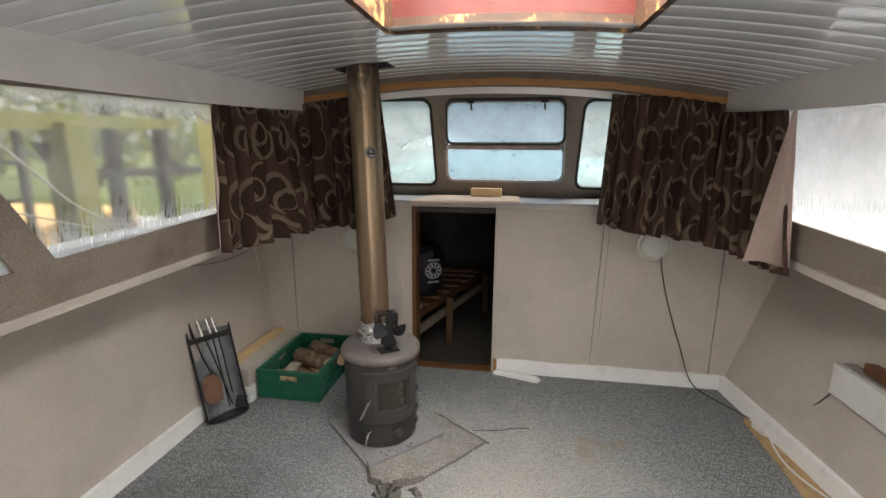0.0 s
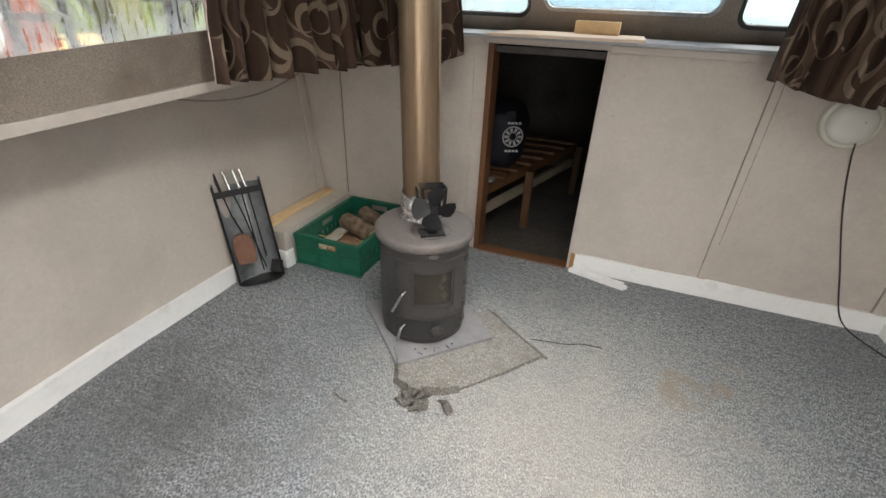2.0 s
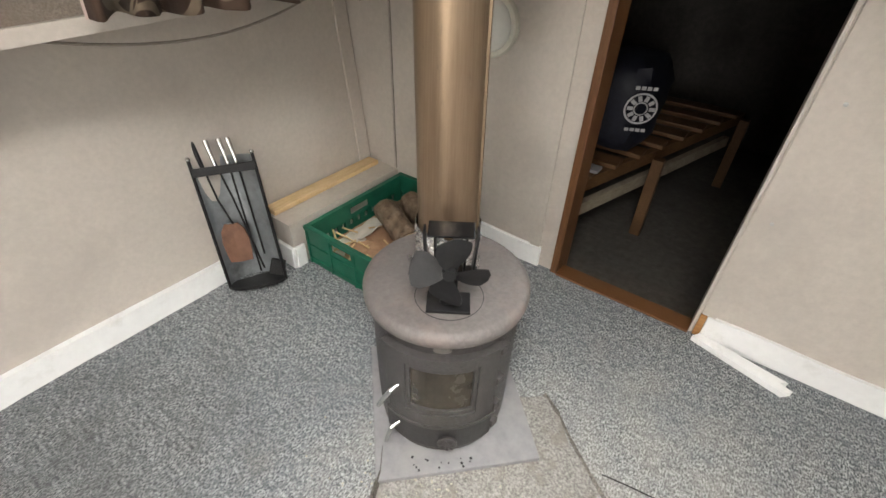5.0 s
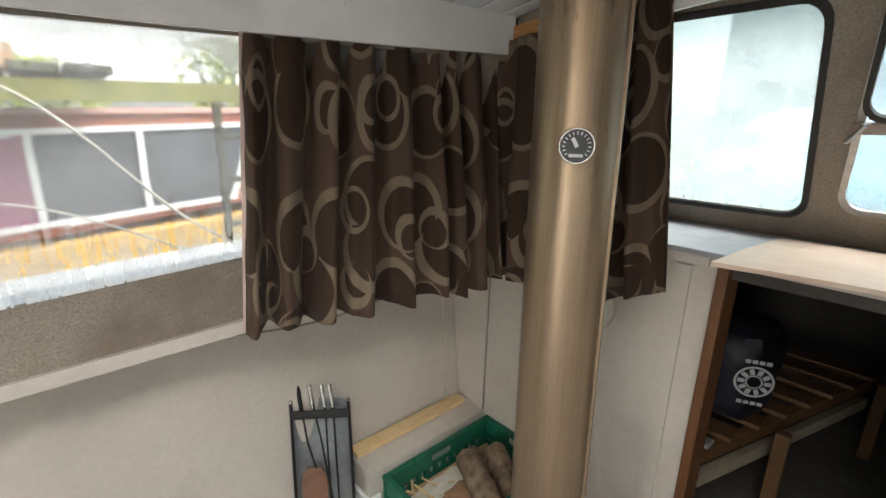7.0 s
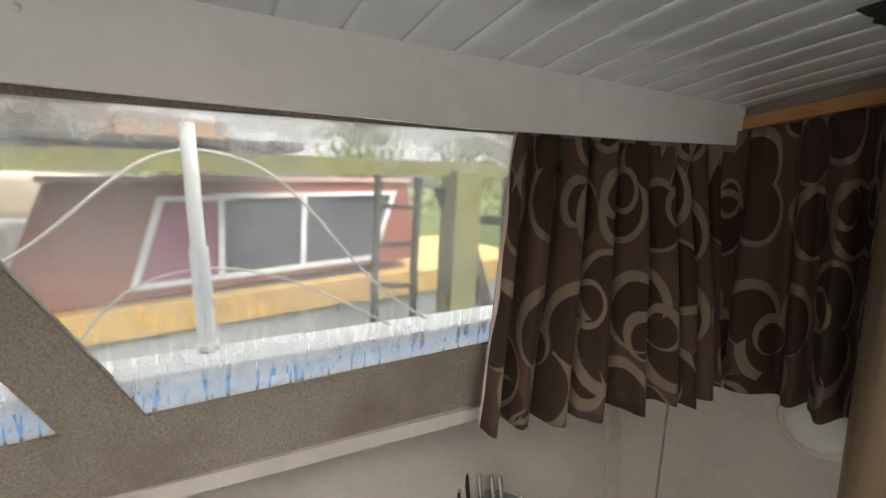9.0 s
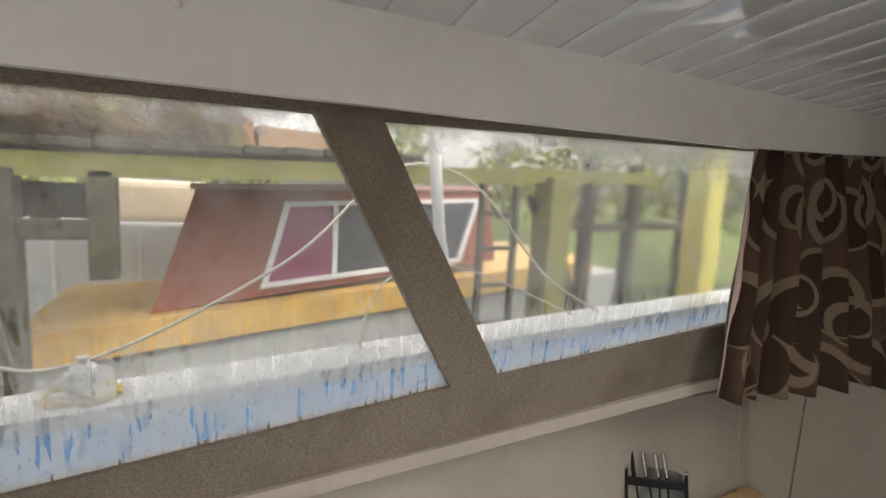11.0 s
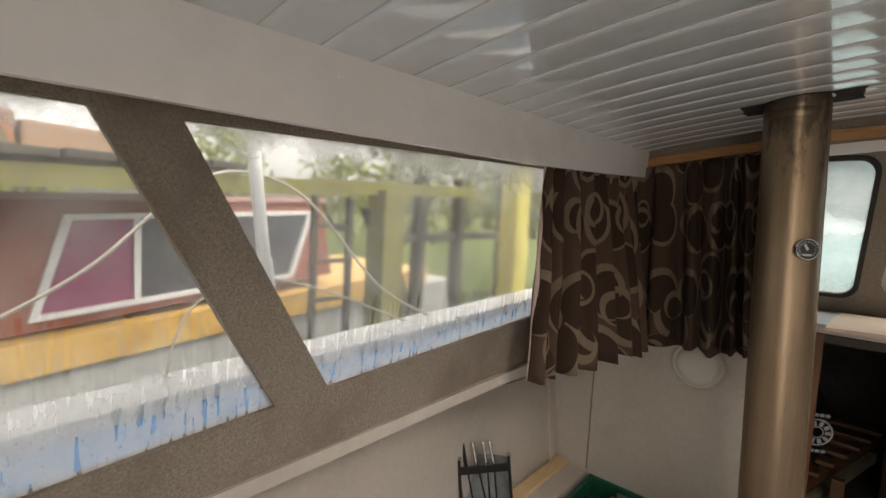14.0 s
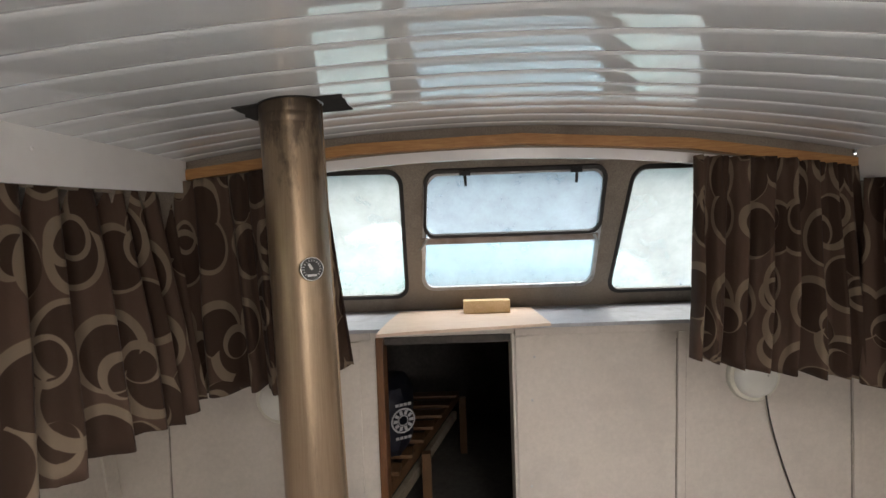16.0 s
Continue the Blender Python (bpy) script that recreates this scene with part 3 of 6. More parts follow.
bow_strip("bow_lining", -0.075, 0.03, 2.668, 2.69, FELT, "dark carpet lining over the windscreen")
bow_strip("bow_batten", -0.066, -0.030, 2.638, 2.667, PINE, "orange pine batten bow over the windscreen", 4)
bow_strip("bow_trim", -0.112, -0.074, 2.672, 2.684, GLOSS, "white trim strip under the pine bow")
bm = bmesh.new()
xs2 = [-1.3 + 2.6 * i / 12 for i in range(13)]
for x0, x1 in zip(xs2, xs2[1:]):
    add_prism(bm, [(x0, 2.69, roof_z(x0, 2.65) - 0.06), (x1, 2.69, roof_z(x1, 2.65) - 0.06), (x1, 2.86, 1.845), (x0, 2.86, 1.845)], (0, 0, 0.02))
setting("header_lining", bm, FELT, "brown carpet-lined header over the windscreen", "trim")

# ---- hatch in the ceiling ----
hx0, hx1, hy0, hy1 = HATCH
hatch = thing("roof_hatch", (0.075, 1.29, roof_z(0.075, 1.29)), "red-painted roof hatch with a worn wooden rim", "hatch", kind="structure")
for k, (a, b) in enumerate((((hx0, hy1), (hx1, hy1)), ((hx0, hy0), (hx1, hy0)), ((hx0, hy0), (hx0, hy1)), ((hx1, hy0), (hx1, hy1)))):
    bm = bmesh.new()
    d = Vector((b[0] - a[0], b[1] - a[1], 0)).normalized()
    nrm = Vector((-d.y, d.x, 0))
    if (nrm.x * (0.075 - a[0]) + nrm.y * (1.29 - a[1])) > 0:
        nrm = -nrm
    steps = 8
    for i in range(steps):
        p = Vector((*a, 0)).lerp(Vector((*b, 0)), i / steps)
        q = Vector((*a, 0)).lerp(Vector((*b, 0)), (i + 1) / steps)
        zp, zq = roof_z(p.x, p.y), roof_z(q.x, q.y)
        add_prism(bm, [(*p.xy, zp - 0.010), (*q.xy, zq - 0.010), (*q.xy, zq + 0.04), (*p.xy, zp + 0.04)], nrm * 0.022)
    part("rim", bm, RIMWOOD, hatch, "scuffed brown wooden rim")
    bm = bmesh.new()
    p, q = Vector((*a, 0)), Vector((*b, 0))
    zt = [roof_z(hx0 + (hx1 - hx0) * i / 8, a[1]) + 0.0405 for i in range(9)] if k < 2 else None
    if k < 2:
        xs_ = [hx0 + (hx1 - hx0) * i / 8 for i in range(9)]
        add_prism(bm, [(x, a[1], z) for x, z in zip(xs_, zt)] + [(hx1, a[1], 2.12), (hx0, a[1], 2.12)], nrm * 0.03)
    else:
        add_prism(bm, [(*p.xy, roof_z(*p.xy) + 0.0405), (*q.xy, roof_z(*q.xy) + 0.0405), (*q.xy, 2.12), (*p.xy, 2.12)], nrm * 0.03)
    part("coaming", bm, RED if k == 0 else RIMWOOD, hatch, "red painted hatch coaming" if k == 0 else "")
bm = bmesh.new()
add_box(bm, (hx0 - 0.03, hy0 - 0.03, 2.12), (hx1 + 0.03, hy1 + 0.03, 2.126))
g = part("lid", bm, glass_material("cloudy_acrylic", 0.6, (0.95, 0.93, 0.92), 0.0), hatch, "cloudy acrylic lid")
g.visible_shadow = False

# ---- aft wall, unseen, its opening added for the fill lamp ----
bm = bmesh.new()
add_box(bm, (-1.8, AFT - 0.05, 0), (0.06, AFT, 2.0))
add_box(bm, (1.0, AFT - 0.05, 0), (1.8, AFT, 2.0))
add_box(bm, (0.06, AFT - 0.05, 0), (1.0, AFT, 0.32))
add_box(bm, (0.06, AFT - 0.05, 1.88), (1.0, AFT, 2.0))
setting("wall_aft", bm, PAINT, "unseen taupe aft wall with an opening added for the fill lamp", "wall")

# ---- front bulkhead details ----
k = 0
for x, z0, z1 in ((0.655, 0.1, 1.125), (1.395, 0.1, 1.1), (-1.46, 0.2, 1.1), (-0.665, 0.0, 1.125), (0.02, 0.1, 1.125)):
    bm = bmesh.new()
    wd = 0.016 if x not in (0.02, -0.665) else 0.022
    add_prism(bm, [(x - wd + 0.025 * (z1 - 0.1) * (x == 0.655), FORE - 0.010, z1), (x + wd + 0.025 * (z1 - 0.1) * (x == 0.655), FORE - 0.010, z1), (x + wd, FORE - 0.010, z0), (x - wd, FORE - 0.010, z0)], (0, 0.0095, 0))
    k += 1
    setting("batten_%d" % k, bm, PAINT, "painted cover strip on the bulkhead", "trim")
GRIME = surface("grimy_open_joint", (0.17, 0.148, 0.127), (0.27, 0.237, 0.207), 40, 0.9)
for k, (x, lean, z0, z1) in enumerate(((0.637, 0.025, 0.1, 1.1), (1.376, 0.0, 0.1, 1.0), (-1.441, 0.0, 0.206, 1.0), (0.674, 0.025, 0.3, 1.1))):
    bm = bmesh.new()
    for i in range(12):
        za, zb = z0 + (z1 - z0) * i / 12, z0 + (z1 - z0) * (i + 1) / 12
        wa = 0.0012 + 0.0012 * abs(math.sin(i * 2.3 + k))
        xa, xb = x + lean * (za - 0.1), x + lean * (zb - 0.1)
        add_prism(bm, [(xa - wa, FORE - 0.003, za), (xa + wa, FORE - 0.003, za), (xb + wa, FORE - 0.003, zb), (xb - wa, FORE - 0.003, zb)], (0, 0.0028, 0))
    setting("joint_%d" % (k + 1), bm, GRIME, "grimy open joint beside the cover strip", "trim")
for x, z in ((0.075, 1.04), (0.062, 0.86), (0.05, 0.5)):
    bm = bmesh.new()
    add_lathe(bm, [(0.0055, 0.0), (0.0055, 0.002), (0.003, 0.003)], pose(x, FORE - 0.0002, z, 90), 12)
    tagged(make("screw", bm, ALU, True), "dull screw head in the bulkhead panel", "screw", "bulkhead screws")
bm = bmesh.new()
add_box(bm, (-1.3, FORE - 0.022, SHELF - 0.032), (DOOR0 - 0.02, FORE - 0.001, SHELF - 0.001), bevel=0.004)
add_box(bm, (DOOR1 + 0.0, FORE - 0.022, SHELF - 0.032), (1.3, FORE - 0.001, SHELF - 0.001), bevel=0.004)
setting("shelf_lip", bm, PAINT, "pale painted lip under the dash shelf", "trim")
frame_ = thing("door_1", ((DOOR0 + DOOR1) / 2, FORE, 0), "open low doorway with a brown wooden lining", "doorway", kind="structure")
for nm, lo, hi in (("jamb", (DOOR0, FORE - 0.012, -0.3), (DOOR0 + 0.03, FORE + 0.11, DOORZ)), ("jamb", (DOOR1 - 0.012, FORE - 0.006, -0.3), (DOOR1, FORE + 0.09, DOORZ)), ("threshold", (DOOR0 + 0.03, FORE - 0.02, -0.02), (DOOR1 - 0.012, FORE + 0.06, 0.008))):
    bm = bmesh.new()
    add_box(bm, lo, hi, bevel=0.003)
    part(nm, bm, PAINT if lo[0] == DOOR1 - 0.012 and nm == "jamb" else MAHOG, frame_)
for nm, x0, x1 in (("baseboard_front_right", 0.02, hull_x(1, FORE, 0) - 0.012), ("baseboard_front_left", -1.42, DOOR0 - 0.06)):
    bm = bmesh.new()
    n = 14
    for i in range(n):
        xa, xb = x0 + (x1 - x0) * i / n, x0 + (x1 - x0) * (i + 1) / n
        h0, h1 = 0.098 + 0.004 * math.sin(xa * 11), 0.098 + 0.004 * math.sin(xb * 11)
        add_prism(bm, [(xa, FORE - 0.016, 0), (xb, FORE - 0.016, 0), (xb, FORE - 0.016, h1), (xa, FORE - 0.016, h0)], (0, 0.0155, 0))
    bmesh.ops.remove_doubles(bm, verts=bm.verts, dist=0.0005)
    setting(nm, bm, SKIRT, "chipped white painted skirting board", "baseboard")

# boxed-in corner ledge with a plank on it
bm = bmesh.new()
add_prism(bm, [(hull_x(-1, 2.24, 0) + 0.001, 2.24, 0), (-1.435, 2.24, 0), (-1.435, FORE - 0.001, 0), (hull_x(-1, FORE, 0) - 0.02, FORE - 0.001, 0)], (0, 0, 0.205))
setting("corner_ledge", bm, PAINT, "taupe painted boxed-in corner ledge", "ledge")
bm = bmesh.new()
add_box(bm, (-1.60, 2.222, 0), (-1.425, 2.2395, 0.10), bevel=0.004)
add_box(bm, (-1.434, 2.2395, 0), (-1.42, 2.285, 0.10), bevel=0.003)
setting("baseboard_ledge", bm, SKIRT, "white painted skirting round the ledge", "baseboard")
bm = bmesh.new()
add_box(bm, (-1.60, 2.25, 0.206), (-1.535, 2.86, 0.228), bevel=0.004)
tagged(make("plank", bm, RAWPINE), "raw pine plank lying on the corner ledge", "plank")

# cover strip up the hull side in the forward corner
bm = bmesh.new()
zs = [0.206 + (deck_z(2.85) - 0.226) * i / 6 for i in range(7)]
for za, zb in zip(zs, zs[1:]):
    add_prism(bm, [(hull_x(-1, y, z) + 0.001, y, z) for y, z in ((2.815, za), (2.882, za), (2.882, zb), (2.815, zb))], (0.011, 0, 0))
bmesh.ops.remove_doubles(bm, verts=bm.verts, dist=0.0005)
setting("corner_strip", bm, PAINT, "painted cover strip up the hull side corner", "trim")

# ---- forward cabin, its gloom put into dark base colours ----
bm = bmesh.new()
CB = surface("gloom_cabin_lining", (0.055, 0.05, 0.046), (0.09, 0.08, 0.072), 30, 0.8, bump=0.3, stain=(0.035, 0.03, 0.028), stain_scale=3)
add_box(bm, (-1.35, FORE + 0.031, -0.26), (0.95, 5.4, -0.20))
setting("floor_forward_cabin", bm, surface("gloom_cabin_sole", (0.07, 0.063, 0.055), (0.125, 0.113, 0.1), 25, 0.8, bump=0.3, stain=(0.06, 0.055, 0.05), stain_scale=3), "forward cabin floor, dark in colour for the gloom", "floor")
bm = bmesh.new()
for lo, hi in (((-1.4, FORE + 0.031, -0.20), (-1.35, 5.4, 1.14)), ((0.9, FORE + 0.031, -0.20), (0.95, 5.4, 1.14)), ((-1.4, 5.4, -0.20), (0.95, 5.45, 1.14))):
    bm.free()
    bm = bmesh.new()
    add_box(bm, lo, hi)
    setting("wall_forward_cabin", bm, CB, "forward cabin wall, its gloom put into the colour", "wall")
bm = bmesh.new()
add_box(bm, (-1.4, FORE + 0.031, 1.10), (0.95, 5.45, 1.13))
setting("ceiling_forward_cabin", bm, CB, "forward cabin ceiling, its gloom put into the colour", "ceiling")
bench = thing("bunk_bench", (-0.8, 3.8, -0.2), "rough wooden slatted bunk bench in the dark cabin", "bench")
# bench pines darkened in colour too, for the unlit cabin
BROWNPINE = surface("brown_varnished_pine", (0.10, 0.05, 0.02), (0.19, 0.098, 0.042), 14, 0.5, bump=0.2, stretch=(10, 1, 10), stain=(0.12, 0.06, 0.025), stain_scale=5)
GREYPINE = surface("gloom_dimmed_pine", (0.30, 0.25, 0.18), (0.42, 0.36, 0.27), 12, 0.7, bump=0.2, stretch=(10, 1, 10), stain=(0.2, 0.16, 0.11), stain_scale=6)
for i in range(9):
    bm = bmesh.new()
    y = 3.08 + i * 0.19
    xe = -0.63 + 0.30 * (y - 3.3)
    add_box(bm, (-1.34, y, 0.250), (xe + 0.02, y + 0.11, 0.272), bevel=0.004)
    part("slat", bm, BROWNPINE, bench)
for dx, z0, z1, mt in ((0.0, 0.185, 0.2495, BROWNPINE), (-0.03, 0.02, 0.085, GREYPINE)):
    bm = bmesh.new()
    a, b = Vector((-0.71 + dx, 3.03, z0)), Vector((-0.19 + dx, 4.76, z0))
    add_prism(bm, [a, a + Vector((-0.035, 0, 0)), a + Vector((-0.035, 0, z1 - z0)), a + Vector((0, 0, z1 - z0))], b - a)
    part("rail", bm, mt, bench, "pale lower rail" if mt == GREYPINE else "")
for x, y in ((-0.455, 3.70), (-0.20, 4.60)):
    bm = bmesh.new()
    add_box(bm, (x, y, -0.2), (x + 0.055, y + 0.05, 0.2495), bevel=0.004)
    part("leg", bm, BROWNPINE, bench)
bag = thing("holdall", (-0.66, 3.62, 0.272), "dark blue fabric bag with a round white emblem", "bag")
bm = bmesh.new()
bmesh.ops.create_uvsphere(bm, u_segments=24, v_segments=16, radius=1)
for v in bm.verts:
    d = v.co.copy()
    for i in range(3):
        v.co[i] = math.copysign(abs(d[i]) ** 0.6, d[i])
    v.co = Vector((v.co.x * 0.16, v.co.y * 0.22, v.co.z * 0.23)) + Vector((-0.67, 3.74, 0.497)) + Vector((noise.noise(d * 2.5), noise.noise(d * 3 + Vector((5, 0, 0))), 0.4 * noise.noise(d * 2))) * 0.03
part("body", bm, surface("navy_nylon", (0.007, 0.008, 0.016), (0.013, 0.015, 0.028), 40, 0.6, bump=0.5, bscale=25), bag, smooth=True)
bm = bmesh.new()
ec = Vector((-0.535, 3.49, 0.545))
em = look(ec, ec + Vector((-0.45, 0.9, 0.05)))
for r0, r1 in ((0.062, 0.070), (0.025, 0.030)):
    ro, ri = [], []
    for j in range(28):
        a = 2 * math.pi * j / 28
        ro.append((r1 * math.cos(a), r1 * math.sin(a)))
        ri.append((r0 * math.cos(a), r0 * math.sin(a)))
    add_ring(bm, ro, ri, lambda x, y: em @ Vector((x, y, 0)), (0, -0.004, 0))
for j in range(10):
    a = 2 * math.pi * j / 10
    add_box(bm, (0.034, -0.008, 0), (0.058, 0.008, 0.004), em @ pose(0, 0, 0, 0, 0, math.degrees(a)))
for j in range(4):
    add_box(bm, (-0.045 + j * 0.024, 0.082, 0), (-0.027 + j * 0.024, 0.097, 0.004), em)
    add_box(bm, (-0.045 + j * 0.024, -0.104, 0), (-0.027 + j * 0.024, -0.09, 0.004), em)
part("emblem", bm, surface("white_print", (0.42, 0.42, 0.43), (0.52, 0.52, 0.53), 60, 0.7), bag, "white printed round emblem")
bm = bmesh.new()
add_box(bm, (-0.70, 3.31, 0.2725), (-0.60, 3.38, 0.29), bevel=0.008)
tagged(make("folded_cloth", bm, surface("pale_cloth", (0.26, 0.26, 0.27), (0.36, 0.36, 0.37), 30, 0.9, bump=0.8, bscale=20, depth=0.01), True), "pale crumpled cloth on the slatted bench", "cloth")

# ---- stove, hearth and flue ----
SX, SY, TURN_S = -0.565, 2.098, -56.0
STOP = 0.508     # height of the stove's top plate
KR, KZ = 1.045, 0.92    # girth and height of its castings
slab = bmesh.new()
add_box(slab, (-0.225, -0.235, 0.0), (0.225, 0.225, 0.018), pose(-0.555, 2.105, 0.001, 0, 0, 45.5), 0.003)
tagged(make("hearth_slab", slab, SLATE), "square grey hearth slab on the carpet", "hearth")


def add_arc(bm, r0, r1, a0, a1, z0, z1, n=16):
    """A curved slab round the stove's axis, angles in degrees from the door's middle."""
    rows = []
    for i in range(n + 1):
        a = radians(TURN_S + a0 + (a1 - a0) * i / n)
        c, s_ = math.cos(a), math.sin(a)
        rows.append([bm.verts.new((SX + KR * r * c, SY + KR * r * s_, KZ * z)) for r, z in ((r0, z0), (r1, z0), (r1, z1), (r0, z1))])
    for a, b in zip(rows, rows[1:]):
        for j in range(4):
            bm.faces.new((a[j], a[(j + 1) % 4], b[(j + 1) % 4], b[j]))
    bm.faces.new(rows[0])
    bm.faces.new(list(reversed(rows[-1])))


def around(ang, r, z):
    a = radians(TURN_S + ang)
    return Vector((SX + KR * r * math.cos(a), SY + KR * r * math.sin(a), KZ * z))


stove = thing("wood_stove", (SX, SY, 0.019), "small round matt-grey cast-iron wood stove on a slab", "stove")
bm = bmesh.new()
add_lathe(bm, [(0.176, 0.0191), (0.180, 0.022), (0.180, 0.046), (0.184, 0.055), (0.186, 0.276), (0.188, 0.451), (0.184, 0.474)], pose(SX, SY, 0), 48)
body = part("body", bm, IRON, stove, smooth=True)
bm = bmesh.new()
add_lathe(bm, [(0.184, 0.462), (0.198, 0.466), (0.204, 0.473), (0.206, 0.484), (0.205, 0.496), (0.198, 0.505), (0.186, STOP)], pose(SX, SY, 0), 56)
# paler iron: heat bleaching plus hatch light put into its colour
top = part("top_plate", bm, surface("bleached_toplit_iron", (0.115, 0.102, 0.097), (0.155, 0.139, 0.132), 90, 0.5, bump=0.4, bscale=240, stain=(0.19, 0.15, 0.135), stain_scale=9, stain_at=(0.52, 0.75)), stove, "flat top plate, heat-bleached and lightened in colour for overhead light", True)
bm = bmesh.new()
cx, cy = SX + 0.048, SY - 0.056
add_ring(bm, [(cx + 0.0805 * math.cos(a), cy + 0.0805 * math.sin(a)) for a in (2 * math.pi * j / 40 for j in range(40))], [(cx + 0.079 * math.cos(a), cy + 0.079 * math.sin(a)) for a in (2 * math.pi * j / 40 for j in range(40))], lambda x, y: Vector((x, y, STOP + 0.0002)), (0, 0, 0.0008))
part("hotplate_ring", bm, BLACK, top)
# door: frame round a recessed glass, with a rounded rail above and below
bm = bmesh.new()
for a0, a1, z0, z1 in ((-42, 42, 0.425, 0.462), (-42, 42, 0.185, 0.230), (-42, -26, 0.230, 0.425), (26, 42, 0.230, 0.425)):
    add_arc(bm, 0.176, 0.192, a0, a1, z0, z1)
door = part("door", bm, IRON, stove)
for r_, z_ in ((0.198, 0.462), (0.196, 0.175)):
    bm = bmesh.new()
    add_arc(bm, 0.176, r_, -44, 44, z_, z_ + 0.01)
    part("door_rail", bm, IRON, door)
bm = bmesh.new()
for a0, a1, z0, z1 in ((-26, 26, 0.408, 0.425), (-26, 26, 0.230, 0.25), (-26, -23, 0.25, 0.408), (23, 26, 0.25, 0.408)):
    add_arc(bm, 0.180, 0.187, a0, a1, z0, z1, 8)
part("glass_frame", bm, IRON, door)
bm = bmesh.new()
add_arc(bm, 0.1785, 0.181, -23.1, 23.1, 0.249, 0.409, 8)
part("door_glass", bm, surface("sooty_stove_glass", (0.028, 0.024, 0.019), (0.045, 0.038, 0.03), 14, 0.25, stain=(0.065, 0.055, 0.04), stain_scale=9), door, "soot-browned stove glass")
for z in (0.445, 0.32, 0.205, 0.12):
    bm = bmesh.new()
    add_box(bm, (-0.012, -0.01, -0.014), (0.012, 0.012, 0.014), Matrix.Translation(around(46, 0.186, z)) @ pose(0, 0, 0, 0, 0, TURN_S + 46 + 90), 0.003)
    part("hinge", bm, IRON, door)
bm = bmesh.new()
add_arc(bm, 0.172, 0.187, -48, 44, 0.068, 0.165, 18)
ash = part("ash_door", bm, surface("black_stove_iron", (0.03, 0.029, 0.029), (0.045, 0.043, 0.043), 80, 0.6, bump=0.4, bscale=220), stove, "darker ash door")
bm = bmesh.new()
q = (around(0, 1, 0) - around(0, 0, 0)).to_track_quat("Z", "Y").to_matrix().to_4x4()
kn = Matrix.Translation(around(6, 0.187, 0.115)) @ q
add_lathe(bm, [(0.008, -0.002), (0.008, 0.008), (0.026, 0.009), (0.027, 0.015), (0.022, 0.018), (0.006, 0.019)], kn, 28)
for j in range(8):
    add_box(bm, (0.009, -0.003, 0.017), (0.021, 0.003, 0.0215), kn @ pose(0, 0, 0, 0, 0, 45 * j))
part("air_knob", bm, IRON, ash, "round spoked air knob", True)
for ang, z, L, nm in ((-32, 0.318, 0.10, "door_handle"), (-34, 0.135, 0.075, "ash_handle")):
    bm = bmesh.new()
    p = around(ang, 0.188, z)
    dn = around(ang - 2, 0.21, z - 0.006)
    end = around(ang - (12 if nm == "door_handle" else 5), 0.222, z - L)
    add_tube(bm, [p, p.lerp(dn, 0.6), dn, dn.lerp(end, 0.5), end], [0.006, 0.006, 0.0065, 0.0065, 0.006], 10)
    part(nm, bm, STEEL, door if nm == "door_handle" else ash, "bright steel handle", True)
bm = bmesh.new()
bl = Matrix.Translation(around(0, 0.179, 0.49)) @ q
add_lathe(bm, [(0.021, 0.0), (0.021, 0.003), (0.018, 0.004)], bl @ Matrix.Diagonal((1, 0.45, 1, 1)), 24)
part("badge", bm, surface("worn_badge", (0.12, 0.11, 0.10), (0.17, 0.155, 0.14), 40, 0.5), body, "plain worn oval badge")


